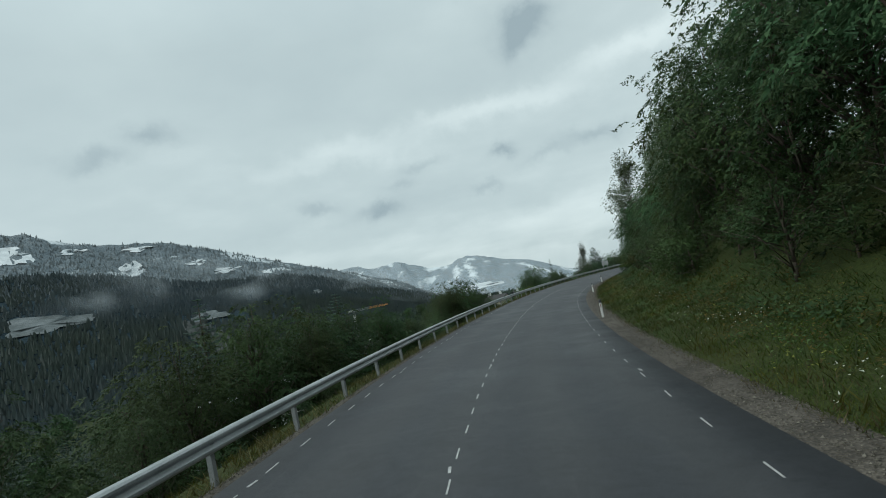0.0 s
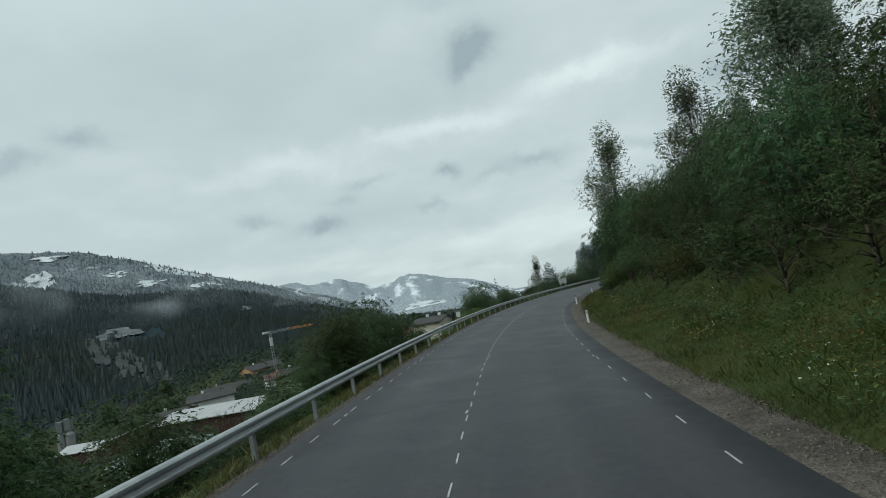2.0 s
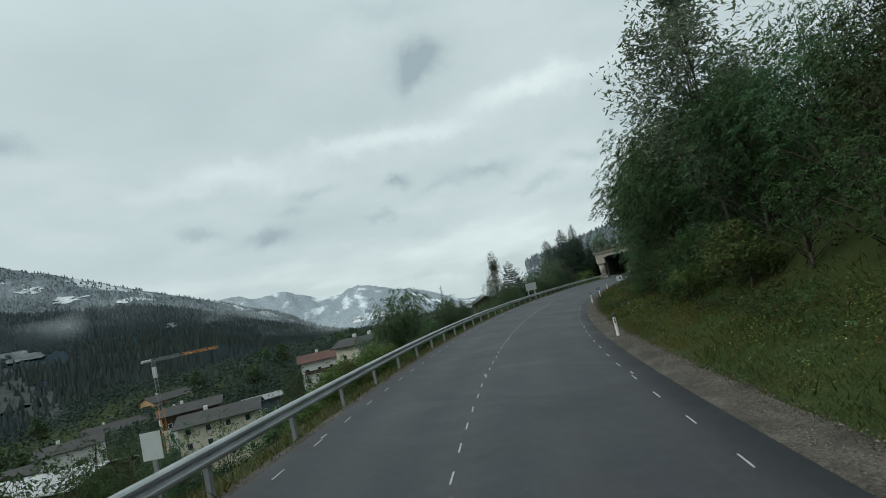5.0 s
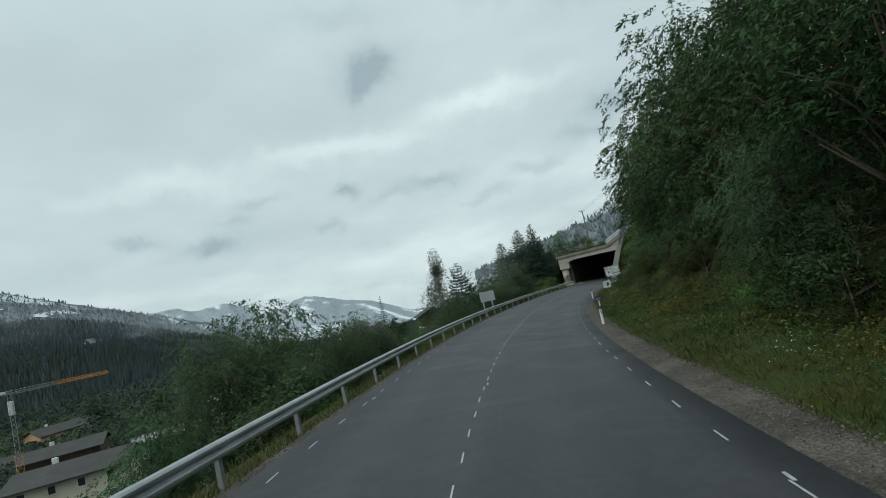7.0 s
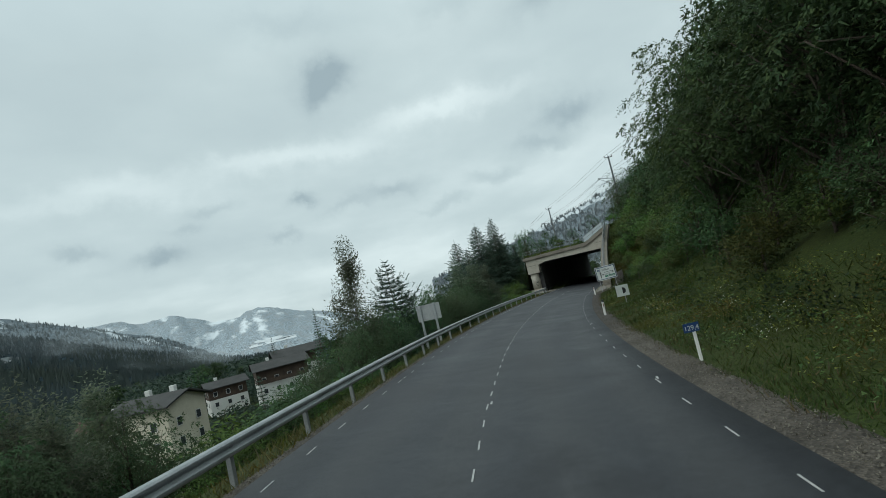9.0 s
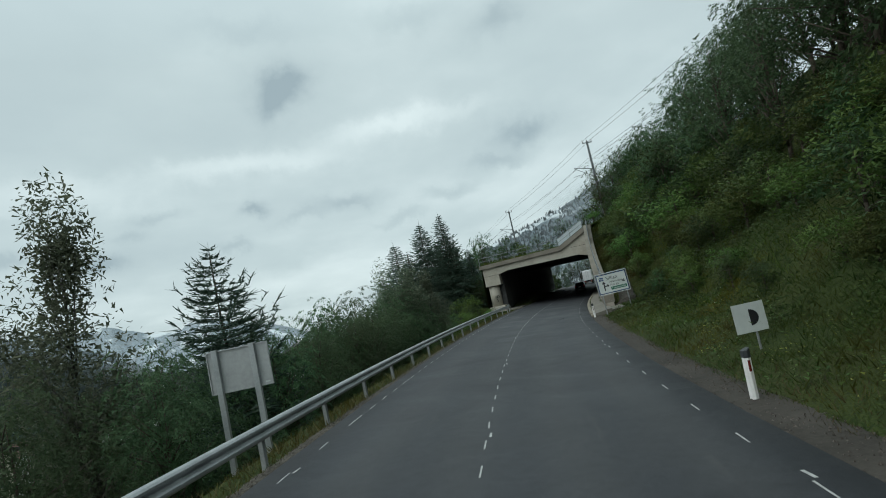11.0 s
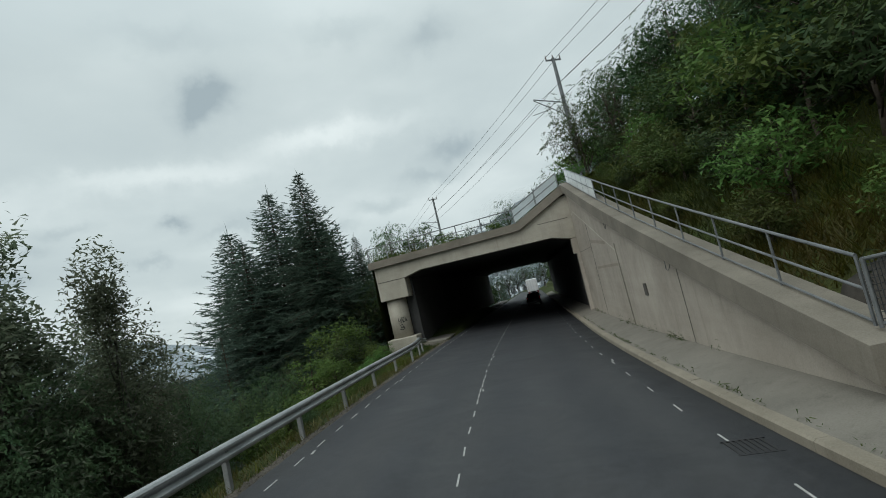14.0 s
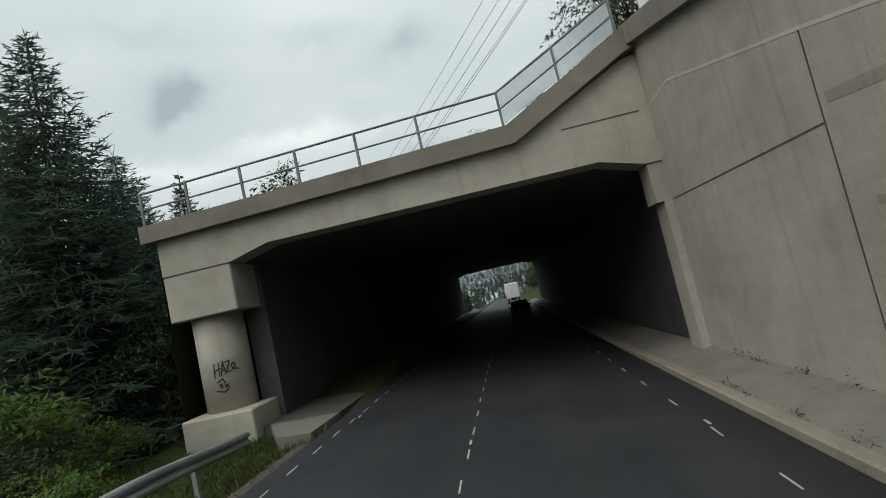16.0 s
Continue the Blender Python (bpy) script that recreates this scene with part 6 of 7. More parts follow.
TIMBER_RED = surface("red-brown timber", (0.035, 0.018, 0.014), (0.075, 0.036, 0.027), 0.85, 8, 0.8, bump=0.3)
ROOF_GREY = surface("grey shingle roof", (0.022, 0.022, 0.021), (0.052, 0.051, 0.049), 0.8, 5, 0.4, bump=0.4, depth=0.05)
ROOF_RED = surface("faded red tile roof", (0.06, 0.026, 0.02), (0.105, 0.05, 0.038), 0.8, 5, 0.4, bump=0.4, depth=0.05)
ROOF_PALE = surface("pale sheet metal roof", (0.15, 0.155, 0.155), (0.26, 0.265, 0.265), 0.6, 3, 0.3, bump=0.1)
ROOF_WHITE = surface("white sheet metal roof", (0.26, 0.27, 0.27), (0.40, 0.41, 0.41), 0.6, 3, 0.3, bump=0.1)
PANE = surface("dark window pane", (0.02, 0.024, 0.028), (0.05, 0.055, 0.06), 0.15, 3, 0.5, bump=0.0)
ORANGE = surface("orange painted steel", (0.50, 0.20, 0.03), (0.65, 0.29, 0.05), 0.5, 5, 1, bump=0.05)


def house(x, y, ground, ridge, length, depth, spin, wall, roof, label, upper=None, rows=2, balcony=False, pitch=0.42, chimneys=1, group="houses in the valley"):
    """A gabled house, its ridge along local x."""
    ob = thing("house", label, "house", group=group, at=Matrix.Translation((x, y, ground)) @ pose(0, 0, 0, 0, 0, spin))
    h = ridge - ground
    eave = h - pitch * depth / 2
    bm = bmesh.new()
    box(bm, -length / 2, length / 2, -depth / 2, depth / 2, -7, eave if upper is None else eave * 0.5)
    part("wall", bm, wall, ob)
    bm = bmesh.new()
    out = [(-depth / 2, eave * 0.5 if upper is not None else eave - 0.02), (depth / 2, eave * 0.5 if upper is not None else eave - 0.02), (depth / 2, eave), (0, h - 0.12), (-depth / 2, eave)]
    grow = 0.03 if upper is not None else 0.0
    prism(bm, out, lambda u, v: (-length / 2 - grow, u * (1 + grow / depth), v), lambda u, v: (length / 2 + grow, u * (1 + grow / depth), v))
    part("gable", bm, upper or wall, ob)
    for sgn in (-1, 1):
        bm = bmesh.new()
        o = 1.0
        e0, e1 = (sgn * (depth / 2 + o), eave - pitch * o), (0, h)
        prism(bm, [e0, e1, (e1[0], e1[1] + 0.22), (e0[0], e0[1] + 0.22)], lambda u, v: (-length / 2 - 0.9, u, v), lambda u, v: (length / 2 + 0.9, u, v))
        part("roof_slope", bm, roof, ob)
    for k in range(chimneys):
        bm = bmesh.new()
        cx = -length * 0.2 + k * length * 0.45
        box(bm, cx - 0.4, cx + 0.4, 0.5, 1.2, h - 1.0, h + 1.0, bevel=0.04)
        part("chimney", bm, PLASTER_WHITE, ob)
    n = max(2, int(length / 3.2))
    for r in range(rows):
        z = 1.2 + r * 2.8
        if z + 1.3 > eave:
            break
        for k in range(n):
            u = -length / 2 + (k + 0.5) * length / n
            for sgn in (-1, 1):
                w = part("window", _boxed(u - 0.55, u + 0.55, sgn * (depth / 2 + 0.03), z, z + 1.3, "y", sgn, 0.06), PLASTER_WHITE, ob)
                part("pane", _boxed(u - 0.45, u + 0.45, sgn * (depth / 2 + 0.09), z + 0.1, z + 1.2, "y", sgn, 0.02), PANE, w)
        for v in (-depth * 0.25, depth * 0.25):
            for sgn in (-1, 1):
                w = part("window", _boxed(v - 0.55, v + 0.55, sgn * (length / 2 + 0.06), z, z + 1.3, "x", sgn, 0.06), PLASTER_WHITE, ob)
                part("pane", _boxed(v - 0.45, v + 0.45, sgn * (length / 2 + 0.12), z + 0.1, z + 1.2, "x", sgn, 0.02), PANE, w)
    if balcony:
        for sgn in (-1, 1):
            bm = bmesh.new()
            box(bm, -length * 0.45, length * 0.45, sgn * depth / 2 - 0.6, sgn * depth / 2 + 0.9 * sgn + 0.3, eave * 0.5, eave * 0.5 + 0.15)
            box(bm, -length * 0.45, length * 0.45, sgn * (depth / 2 + 0.95), sgn * (depth / 2 + 0.95) + 0.08, eave * 0.5 + 0.1, eave * 0.5 + 1.05)
            part("balcony", bm, TIMBER, ob)
    return ob


def _boxed(u0, u1, at, z0, z1, axis, sgn, thick):
    bm = bmesh.new()
    a, b = sorted((at, at + sgn * thick))
    if axis == "y":
        box(bm, u0, u1, a, b, z0, z1)
    else:
        box(bm, a, b, u0, u1, z0, z1)
    return bm


house(-17.4, 181.5, -22, -12.0, 15, 13, 5, PLASTER, ROOF_GREY, "cream plastered house with a mossy grey shingle roof", None, 3, pitch=0.22)
house(-35.5, 229, -23, -13.9, 15, 12, 7, PLASTER_WHITE, ROOF_GREY, "low house with a dark grey gabled roof", TIMBER, 2, pitch=0.26)
house(-47, 262, -24, -17.2, 17, 12, 20, PLASTER_WHITE, ROOF_RED, "white house with a faded red gabled roof", None, 2, pitch=0.3)
house(-75, 334, -26, -16.4, 19, 13, 46, PLASTER_ORANGE, ROOF_GREY, "apricot plastered house with a grey gabled roof", None, 3, pitch=0.36)
house(-84, 300, -27, -21.0, 22, 11, 20, PLASTER_WHITE, ROOF_GREY, "white farmhouse with a dark roof", TIMBER, 1)
house(-16.9, 231, -23, -17.0, 10, 8, 15, TIMBER_BLUE, ROOF_PALE, "blue-grey barn with a pale metal roof", None, 1, pitch=0.2, chimneys=0)
house(5.0, 226.5, -17, -8.0, 17, 11, 3, PLASTER_WHITE, ROOF_RED, "long white house with a grey-red roof and balconies", None, 3, True, pitch=0.3, chimneys=2)
house(14.2, 192.5, -13.2, -4.6, 9.5, 8.5, -32, PLASTER, ROOF_GREY, "cream plastered house with a brown-grey roof", None, 2, pitch=0.3, chimneys=2)
house(35.2, 254, -15.5, -6.6, 13, 9, 4, PLASTER_WHITE, ROOF_GREY, "large dark timber chalet with white ground floor", TIMBER, 2, True, pitch=0.34)
house(41.0, 262, -13, -4.8, 13, 9, 4, PLASTER_WHITE, ROOF_GREY, "grey-roofed house behind the timber chalet", TIMBER, 2, pitch=0.34)
house(20.5, 269, -17, -9.2, 10, 9, 10, PLASTER_WHITE, ROOF_GREY, "dark timber chalet among trees", TIMBER, 2, pitch=0.3)
house(63, 252, -11.5, -2.9, 10, 8.4, 84, PLASTER_WHITE, ROOF_GREY, "dark timber chalet on a white base", TIMBER, 1)
house(-64, 220, -26, -15.8, 14, 10, 17, PLASTER_WHITE, ROOF_GREY, "white house with a grey roof beside the sawmill", None, 2, pitch=0.3)
house(-71, 205, -26, -17.5, 12, 9, 17, PLASTER_WHITE, ROOF_GREY, "low grey-roofed house behind the timber shed", None, 2, pitch=0.3)


# sheds and a silo of the sawmill below the road
def shed(x, y, ground, ridge, length, depth, spin, wall, roof, label):
    ob = thing("shed", label, "shed", group="sheds below the road", at=Matrix.Translation((x, y, ground)) @ pose(0, 0, 0, 0, 0, spin))
    h = ridge - ground
    bm = bmesh.new()
    prism(bm, [(-depth / 2, -3), (depth / 2, -3), (depth / 2, h - 1.6), (0, h - 0.3), (-depth / 2, h - 1.6)], lambda u, v: (-length / 2, u, v), lambda u, v: (length / 2, u, v))
    part("wall", bm, wall, ob)
    for sgn in (-1, 1):
        bm = bmesh.new()
        prism(bm, [(sgn * (depth / 2 + 0.7), h - 1.78), (0, h - 0.26), (0, h - 0.08), (sgn * (depth / 2 + 0.7), h - 1.6)], lambda u, v: (-length / 2 - 0.6, u, v), lambda u, v: (length / 2 + 0.6, u, v))
        part("roof_slope", bm, roof, ob)
    for k in range(int(length / 4)):
        bm = bmesh.new()
        u = -length / 2 + 2 + k * 4
        box(bm, u - 0.08, u + 0.08, -depth / 2 - 0.08, depth / 2 + 0.08, -2.9, h - 1.75)
        part("stud", bm, TIMBER, ob)
    return ob


mill = shed(-40.5, 157.5, -25, -12.9, 24, 15, -15, TIMBER_RED, ROOF_WHITE, "long red-brown timber shed with a white metal roof")
bm = bmesh.new()
prism(bm, [(-26, -3), (-12.02, -3), (-12.02, 11.6), (-26, 8.6)], lambda u, v: (u, -7.4, v), lambda u, v: (u, 7.4, v))
part("lean_to_wall", bm, TIMBER_RED, mill)
bm = bmesh.new()
prism(bm, [(-26.8, 8.45), (-12.6, 11.5), (-12.6, 11.75), (-26.8, 8.7)], lambda u, v: (u, -8.0, v), lambda u, v: (u, 8.0, v))
part("lean_to_roof", bm, ROOF_WHITE, mill)
shed(-84, 188, -26, -19.6, 22, 8, -16, TIMBER_RED, ROOF_WHITE, "low timber shed with a white metal roof")
flat = shed(-44, 132, -25, -15.6, 15, 18, -70, PLASTER_WHITE, surface("teal sheet roof", (0.12, 0.17, 0.17), (0.19, 0.25, 0.25), 0.6, 3, 0.4, bump=0.1), "flat shed with a teal sheet roof and vents")
for u, v in ((5.5, 3.0), (-5.0, 4.5), (-6.0, -5.0)):
    bm = bmesh.new()
    box(bm, u - 0.7, u + 0.7, v - 0.7, v + 0.7, 8.2, 10.4, bevel=0.05)
    part("vent", bm, ROOF_PALE, flat, "pale roof vent box")
shed(-29, 76, -24, -14.5, 20, 12, 12, PLASTER_WHITE, ROOF_PALE, "long pale-roofed shed among trees")
silo = thing("silo", "pair of tall pale silo cylinders with a steel head", "silo", at=Matrix.Translation((-109.5, 213, -30)))
for x in (0, 2.6):
    bm = bmesh.new()
    tube(bm, (x, 0, -2), (x, 0, 11), 1.3, n=18)
    tube(bm, (x, 0, 11), (x, 0, 12), 1.3, 0.4, n=18)
    part("cylinder", bm, ROOF_PALE, silo)
bm = bmesh.new()
box(bm, -0.9, 1.0, -0.9, 0.9, 12.0, 15.5, bevel=0.05)
box(bm, 1.6, 3.6, -0.9, 0.9, 12.4, 16.0, bevel=0.05)
tube(bm, (0, 0, 11.5), (0, 0, 13), 0.12), tube(bm, (2.6, 0, 11.5), (2.6, 0, 13), 0.12)
part("head", bm, RAIL_GREY, silo)

# tower crane
crane = thing("tower_crane", "slim tower crane with orange jib and pale counterweight", "crane", at=Matrix.Translation((-41.4, 220.5, -25)) @ pose(0, 0, 0, 0, 0, 70))


def lattice(bm, a, b, w, bays):
    a, b = Vector(a), Vector(b)
    d = (b - a).normalized()
    u = d.orthogonal().normalized() * w / 2
    v = d.cross(u).normalized() * w / 2
    corners = [u + v, u - v, -u - v, -u + v]
    for c in corners:
        tube(bm, a + c, b + c, 0.04, n=4)
    for k in range(bays):
        p, q = a + (b - a) * (k / bays), a + (b - a) * ((k + 1) / bays)
        for i in range(4):
            tube(bm, p + corners[i], q + corners[(i + 1) % 4], 0.03, n=4)


bm = bmesh.new()
lattice(bm, (0, 0, -2), (0, 0, 12), 1.3, 8)
part("mast_foot", bm, ORANGE, crane)
bm = bmesh.new()
lattice(bm, (0, 0, 12), (0, 0, 26), 0.8, 12)
part("mast_top", bm, ZINC_POST, crane)
bm = bmesh.new()
lattice(bm, (13, 0, 25.3), (31, 0, 25.0), 0.55, 18)
part("jib", bm, ORANGE, crane)
bm = bmesh.new()
lattice(bm, (-4.5, 0, 25.4), (13, 0, 25.3), 0.6, 16)
part("counter_jib", bm, ZINC_POST, crane)
bm = bmesh.new()
box(bm, -4.2, -1.2, -0.4, 0.4, 25.2, 25.85, bevel=0.06)
part("counterweight", bm, PLASTER_WHITE, crane)
bm = bmesh.new()
box(bm, -0.45, 0.45, -0.45, 0.45, 20.6, 23.6, bevel=0.08)
part("cab", bm, PLASTER_WHITE, crane)


# ---- far woods ----
def cone_woods(name, spots, heights, material, label):
    """Many small firs, each a ragged double cone, in one mesh."""
    n = len(spots)
    tri = []
    for base, top, wide in ((0.05, 1.0, 0.21),):
        a0 = rng.uniform(0, 6.28, n)
        for k in range(5):
            a, b = a0 + k * 1.2566, a0 + (k + 1) * 1.2566 + 0.2
            r = heights * wide * rng.uniform(0.75, 1.35, n)
            lo = spots[:, 2] + heights * base * rng.uniform(0.6, 1.4, n)
            tri.append(np.stack([np.stack([spots[:, 0] + r * np.cos(a), spots[:, 1] + r * np.sin(a), lo], 1), np.stack([spots[:, 0] + r * np.cos(b), spots[:, 1] + r * np.sin(b), lo], 1),
                                 np.stack([spots[:, 0], spots[:, 1], spots[:, 2] + heights * top], 1)], 1))
    me = quick_mesh(name, np.concatenate(tri), 3)
    me.materials.append(material)
    return tagged(new(name, me), label, "forest", kind="stuff")


def spots_on(verts, cells, count, lo, hi, clear=9.0):
    """Random points on a ridge's sheet between two shares of its climb."""
    V = verts.reshape(cells[0], cells[1], 3)
    i = rng.uniform(0, cells[0] - 1.001, count)
    j = rng.uniform(lo, hi, count) * (cells[1] - 1) / 1.12
    a, b = i.astype(int), j.astype(int)
    f, g = (i - a)[:, None], (j - b)[:, None]
    P = (V[a, b] * (1 - f) + V[a + 1, b] * f) * (1 - g) + (V[a, b + 1] * (1 - f) + V[a + 1, b + 1] * f) * g
    return P[(wob(P[:, 0], P[:, 1], 70.0) + 0.5 * wob(P[:, 0], P[:, 1], 23.0)) < clear]



# haze blue put into the far firs' own colour
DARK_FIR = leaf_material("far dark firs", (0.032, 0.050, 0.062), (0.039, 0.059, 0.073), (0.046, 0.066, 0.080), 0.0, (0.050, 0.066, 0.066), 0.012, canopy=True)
# firs paled in colour to imitate mist along the upper edge
MIST_FIR = leaf_material("mist-paled firs", (0.060, 0.080, 0.088), (0.080, 0.102, 0.110), (0.12, 0.14, 0.15), 0.0, canopy=True)
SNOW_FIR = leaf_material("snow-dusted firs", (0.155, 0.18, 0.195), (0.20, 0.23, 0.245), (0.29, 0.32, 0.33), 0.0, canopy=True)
woods = spots_on(dark_v, (180, 26), 44000, 0.02, 1.0, 0.9)
woods = woods[outside_fields(woods, DARK_FIELDS)]
woods = woods[outside_fields(woods, CLEARINGS) | (rng.random(len(woods)) < 0.4)]
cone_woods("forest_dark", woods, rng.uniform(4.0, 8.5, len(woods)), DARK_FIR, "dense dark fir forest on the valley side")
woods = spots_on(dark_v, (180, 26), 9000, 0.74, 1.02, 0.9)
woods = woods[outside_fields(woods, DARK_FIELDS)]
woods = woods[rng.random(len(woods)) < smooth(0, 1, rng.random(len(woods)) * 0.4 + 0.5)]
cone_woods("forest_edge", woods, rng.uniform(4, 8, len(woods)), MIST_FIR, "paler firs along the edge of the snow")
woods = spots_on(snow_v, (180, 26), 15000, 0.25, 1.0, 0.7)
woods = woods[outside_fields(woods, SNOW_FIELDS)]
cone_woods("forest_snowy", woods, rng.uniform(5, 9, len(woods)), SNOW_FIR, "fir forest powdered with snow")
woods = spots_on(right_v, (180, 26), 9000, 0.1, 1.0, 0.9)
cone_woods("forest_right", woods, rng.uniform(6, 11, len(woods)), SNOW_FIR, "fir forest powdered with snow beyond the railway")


# thickets that fill the valley floor between the houses
def thicket(name, count, s0, s1, l0, l1, material, label, lo, hi, per, leaf):
    s, l = rng.uniform(s0, s1, count), rng.uniform(l0, l1, count)
    p = rd_array(s, l, land_h(s, l))
    near = np.min([np.hypot(p[:, 0] - hx, p[:, 1] - hy) for hx, hy in HOUSE_SPOTS], axis=0)
    p, near = p[near > 8.5], near[near > 8.5]
    h = rng.uniform(lo, hi, len(p)) * np.interp(near, (8.5, 22, 50), (0.55, 0.8, 1.0))
    h = np.clip(np.minimum(h, sight_limit(p[:, 0], p[:, 1]) - p[:, 2]), 0.7, 9.0)
    d = rng.normal(size=(len(p), per, 3))
    d /= np.linalg.norm(d, axis=2)[:, :, None]
    q = d * rng.uniform(0.55, 1.0, (len(p), per, 1)) * np.stack([h * 0.6, h * 0.6, h * 0.5], 1)[:, None]
    q = (p + np.stack([0 * h, 0 * h, h * 0.45], 1))[:, None] + q
    me = quick_mesh(name, leaf_cards(q.reshape(-1, 3), np.repeat(h * 0 + leaf, per)), 3)
    me.materials.append(material)
    return tagged(new(name, me), label, "thicket", kind="stuff")


thicket("slope_thicket", 1500, 0, 260, -36, -17, BROADLEAF, "dense shrubs on the falling bank", 1.6, 3.6, 80, 0.21)
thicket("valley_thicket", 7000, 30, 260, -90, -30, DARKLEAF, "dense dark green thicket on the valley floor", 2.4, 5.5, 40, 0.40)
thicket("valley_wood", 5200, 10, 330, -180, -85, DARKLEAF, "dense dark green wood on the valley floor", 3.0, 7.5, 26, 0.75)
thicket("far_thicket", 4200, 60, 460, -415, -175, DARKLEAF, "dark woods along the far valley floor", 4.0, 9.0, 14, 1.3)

# ---- vehicles halted in the queue ----
CAR_DARK = surface("dark blue-grey car paint", (0.012, 0.014, 0.018), (0.02, 0.023, 0.03), 0.25, 4, 0.5, metal=0.3, bump=0.0)
TYRE = surface("black rubber", (0.012, 0.012, 0.012), (0.022, 0.022, 0.022), 0.8, 30, 3, bump=0.1)
TAIL = surface("red tail lamp glass", (0.28, 0.01, 0.01), (0.42, 0.02, 0.02), 0.2, 8, 2, bump=0.0)
TRAILER = surface("white trailer side", (0.55, 0.56, 0.57), (0.68, 0.69, 0.70), 0.45, 2, 0.6, bump=0.0)
DARKGLASS = surface("dark car glass", (0.008, 0.01, 0.012), (0.015, 0.018, 0.02), 0.08, 3, 1, bump=0.0, spec=0.6)


def wheel_of(parent, x, y, r, w):
    bm = bmesh.new()
    tube(bm, (x - w / 2, y, r), (x + w / 2, y, r), r, n=20)
    t = part("wheel", bm, TYRE, parent)
    bm = bmesh.new()
    tube(bm, (x - w / 2 - 0.01, y, r), (x + w / 2 + 0.01, y, r), r * 0.6, n=14)
    part("rim", bm, ZINC, t)


def car(s, l):
    ob = thing("car", "dark compact van-like car seen from behind", "car", at=frame_at(s, l, -BANK * l))
    bm = bmesh.new()
    side = [(-2.1, 0.30), (2.1, 0.30), (2.15, 0.62), (2.0, 0.82), (1.15, 0.95), (-2.05, 0.98), (-2.15, 0.60)]
    prism(bm, side, lambda u, v: (-0.88, u, v), lambda u, v: (0.88, u, v))
    bmesh.ops.bevel(bm, geom=bm.edges[:], offset=0.06, segments=2, affect="EDGES")
    part("body", bm, CAR_DARK, ob, smooth=True)
    bm = bmesh.new()
    cab = [(-2.0, 0.96), (1.1, 0.94), (0.25, 1.58), (-1.65, 1.62)]
    va = [bm.verts.new((-0.84 + 0.14 * (v > 1.2), u, v)) for u, v in cab]
    vb = [bm.verts.new((0.84 - 0.14 * (v > 1.2), u, v)) for u, v in cab]
    bm.faces.new(va), bm.faces.new(vb[::-1])
    for i in range(4):
        bm.faces.new((va[(i + 1) % 4], va[i], vb[i], vb[(i + 1) % 4]))
    bmesh.ops.recalc_face_normals(bm, faces=bm.faces[:])
    bmesh.ops.bevel(bm, geom=bm.edges[:], offset=0.05, segments=2, affect="EDGES")
    part("cabin", bm, CAR_DARK, ob, smooth=True)
    bm = bmesh.new()
    prism(bm, [(-0.62, 1.04), (0.62, 1.04), (0.54, 1.46), (-0.54, 1.46)], lambda u, v: (u, -2.03 + (v - 0.96) * 0.53, v), lambda u, v: (u, -1.9 + (v - 0.96) * 0.53, v))
    part("rear_window", bm, DARKGLASS, ob)
    for x in (-0.8, 0.8):
        bm = bmesh.new()
        box(bm, x - 0.10, x + 0.10, -2.17, -2.0, 0.72, 1.12, bevel=0.03)
        part("tail_lamp", bm, TAIL, ob, "red tail lamp")
    bm = bmesh.new()
    box(bm, -0.86, 0.86, -2.24, -2.05, 0.34, 0.62, bevel=0.05)
    part("bumper", bm, BLACK_PLASTIC, ob)
    bm = bmesh.new()
    box(bm, -0.26, 0.26, -2.20, -2.12, 0.74, 0.85)
    part("plate", bm, SIGN_WHITE, ob, "pale number plate bar")
    for x in (-0.78, 0.78):
        for y in (-1.35, 1.35):
            wheel_of(ob, x, y, 0.32, 0.22)
    for x in (-0.95, 0.95):
        bm = bmesh.new()
        box(bm, x - 0.09, x + 0.09, 0.55, 0.72, 0.98, 1.12, bevel=0.03)
        part("mirror", bm, CAR_DARK, ob)
    return ob


def lorry(s, l):
    ob = thing("lorry", "white box trailer lorry seen from behind", "lorry", at=frame_at(s, l, -BANK * l))
    bm = bmesh.new()
    box(bm, -1.27, 1.27, 0, 13.4, 1.15, 3.95, bevel=0.05)
    part("trailer_box", bm, TRAILER, ob)
    for x0, x1 in ((-1.22, -0.02), (0.02, 1.22)):
        bm = bmesh.new()
        box(bm, x0, x1, -0.04, 0.0, 1.2, 3.88, bevel=0.01)
        d = part("door", bm, TRAILER, ob)
        for x in (x0 + 0.25, x1 - 0.25):
            bm = bmesh.new()
            tube(bm, (x, -0.07, 1.2), (x, -0.07, 3.85), 0.025)
            part("lock_bar", bm, ZINC, d)
    bm = bmesh.new()
    box(bm, -1.2, 1.2, 0.1, 0.3, 0.5, 0.66, bevel=0.02)
    part("underrun_bar", bm, RUST, ob)
    for x in (-1.0, 1.0):
        bm = bmesh.new()
        box(bm, x - 0.18, x + 0.18, 0.02, 0.12, 0.85, 1.0)
        part("tail_lamp", bm, TAIL, ob, "red tail lamp")
        for y in (2.0, 3.3, 4.6, 12.0):
            wheel_of(ob, x * 1.05, y, 0.5, 0.35)
    bm = bmesh.new()
    box(bm, -1.22, 1.22, 14.0, 16.2, 0.9, 3.6, bevel=0.12)
    box(bm, -0.5, 0.5, 1.5, 15.5, 0.7, 1.1)
    part("cab", bm, CAR_DARK, ob)
    return ob


car(234.0, 0.75)
lorry(287.0, 0.8)


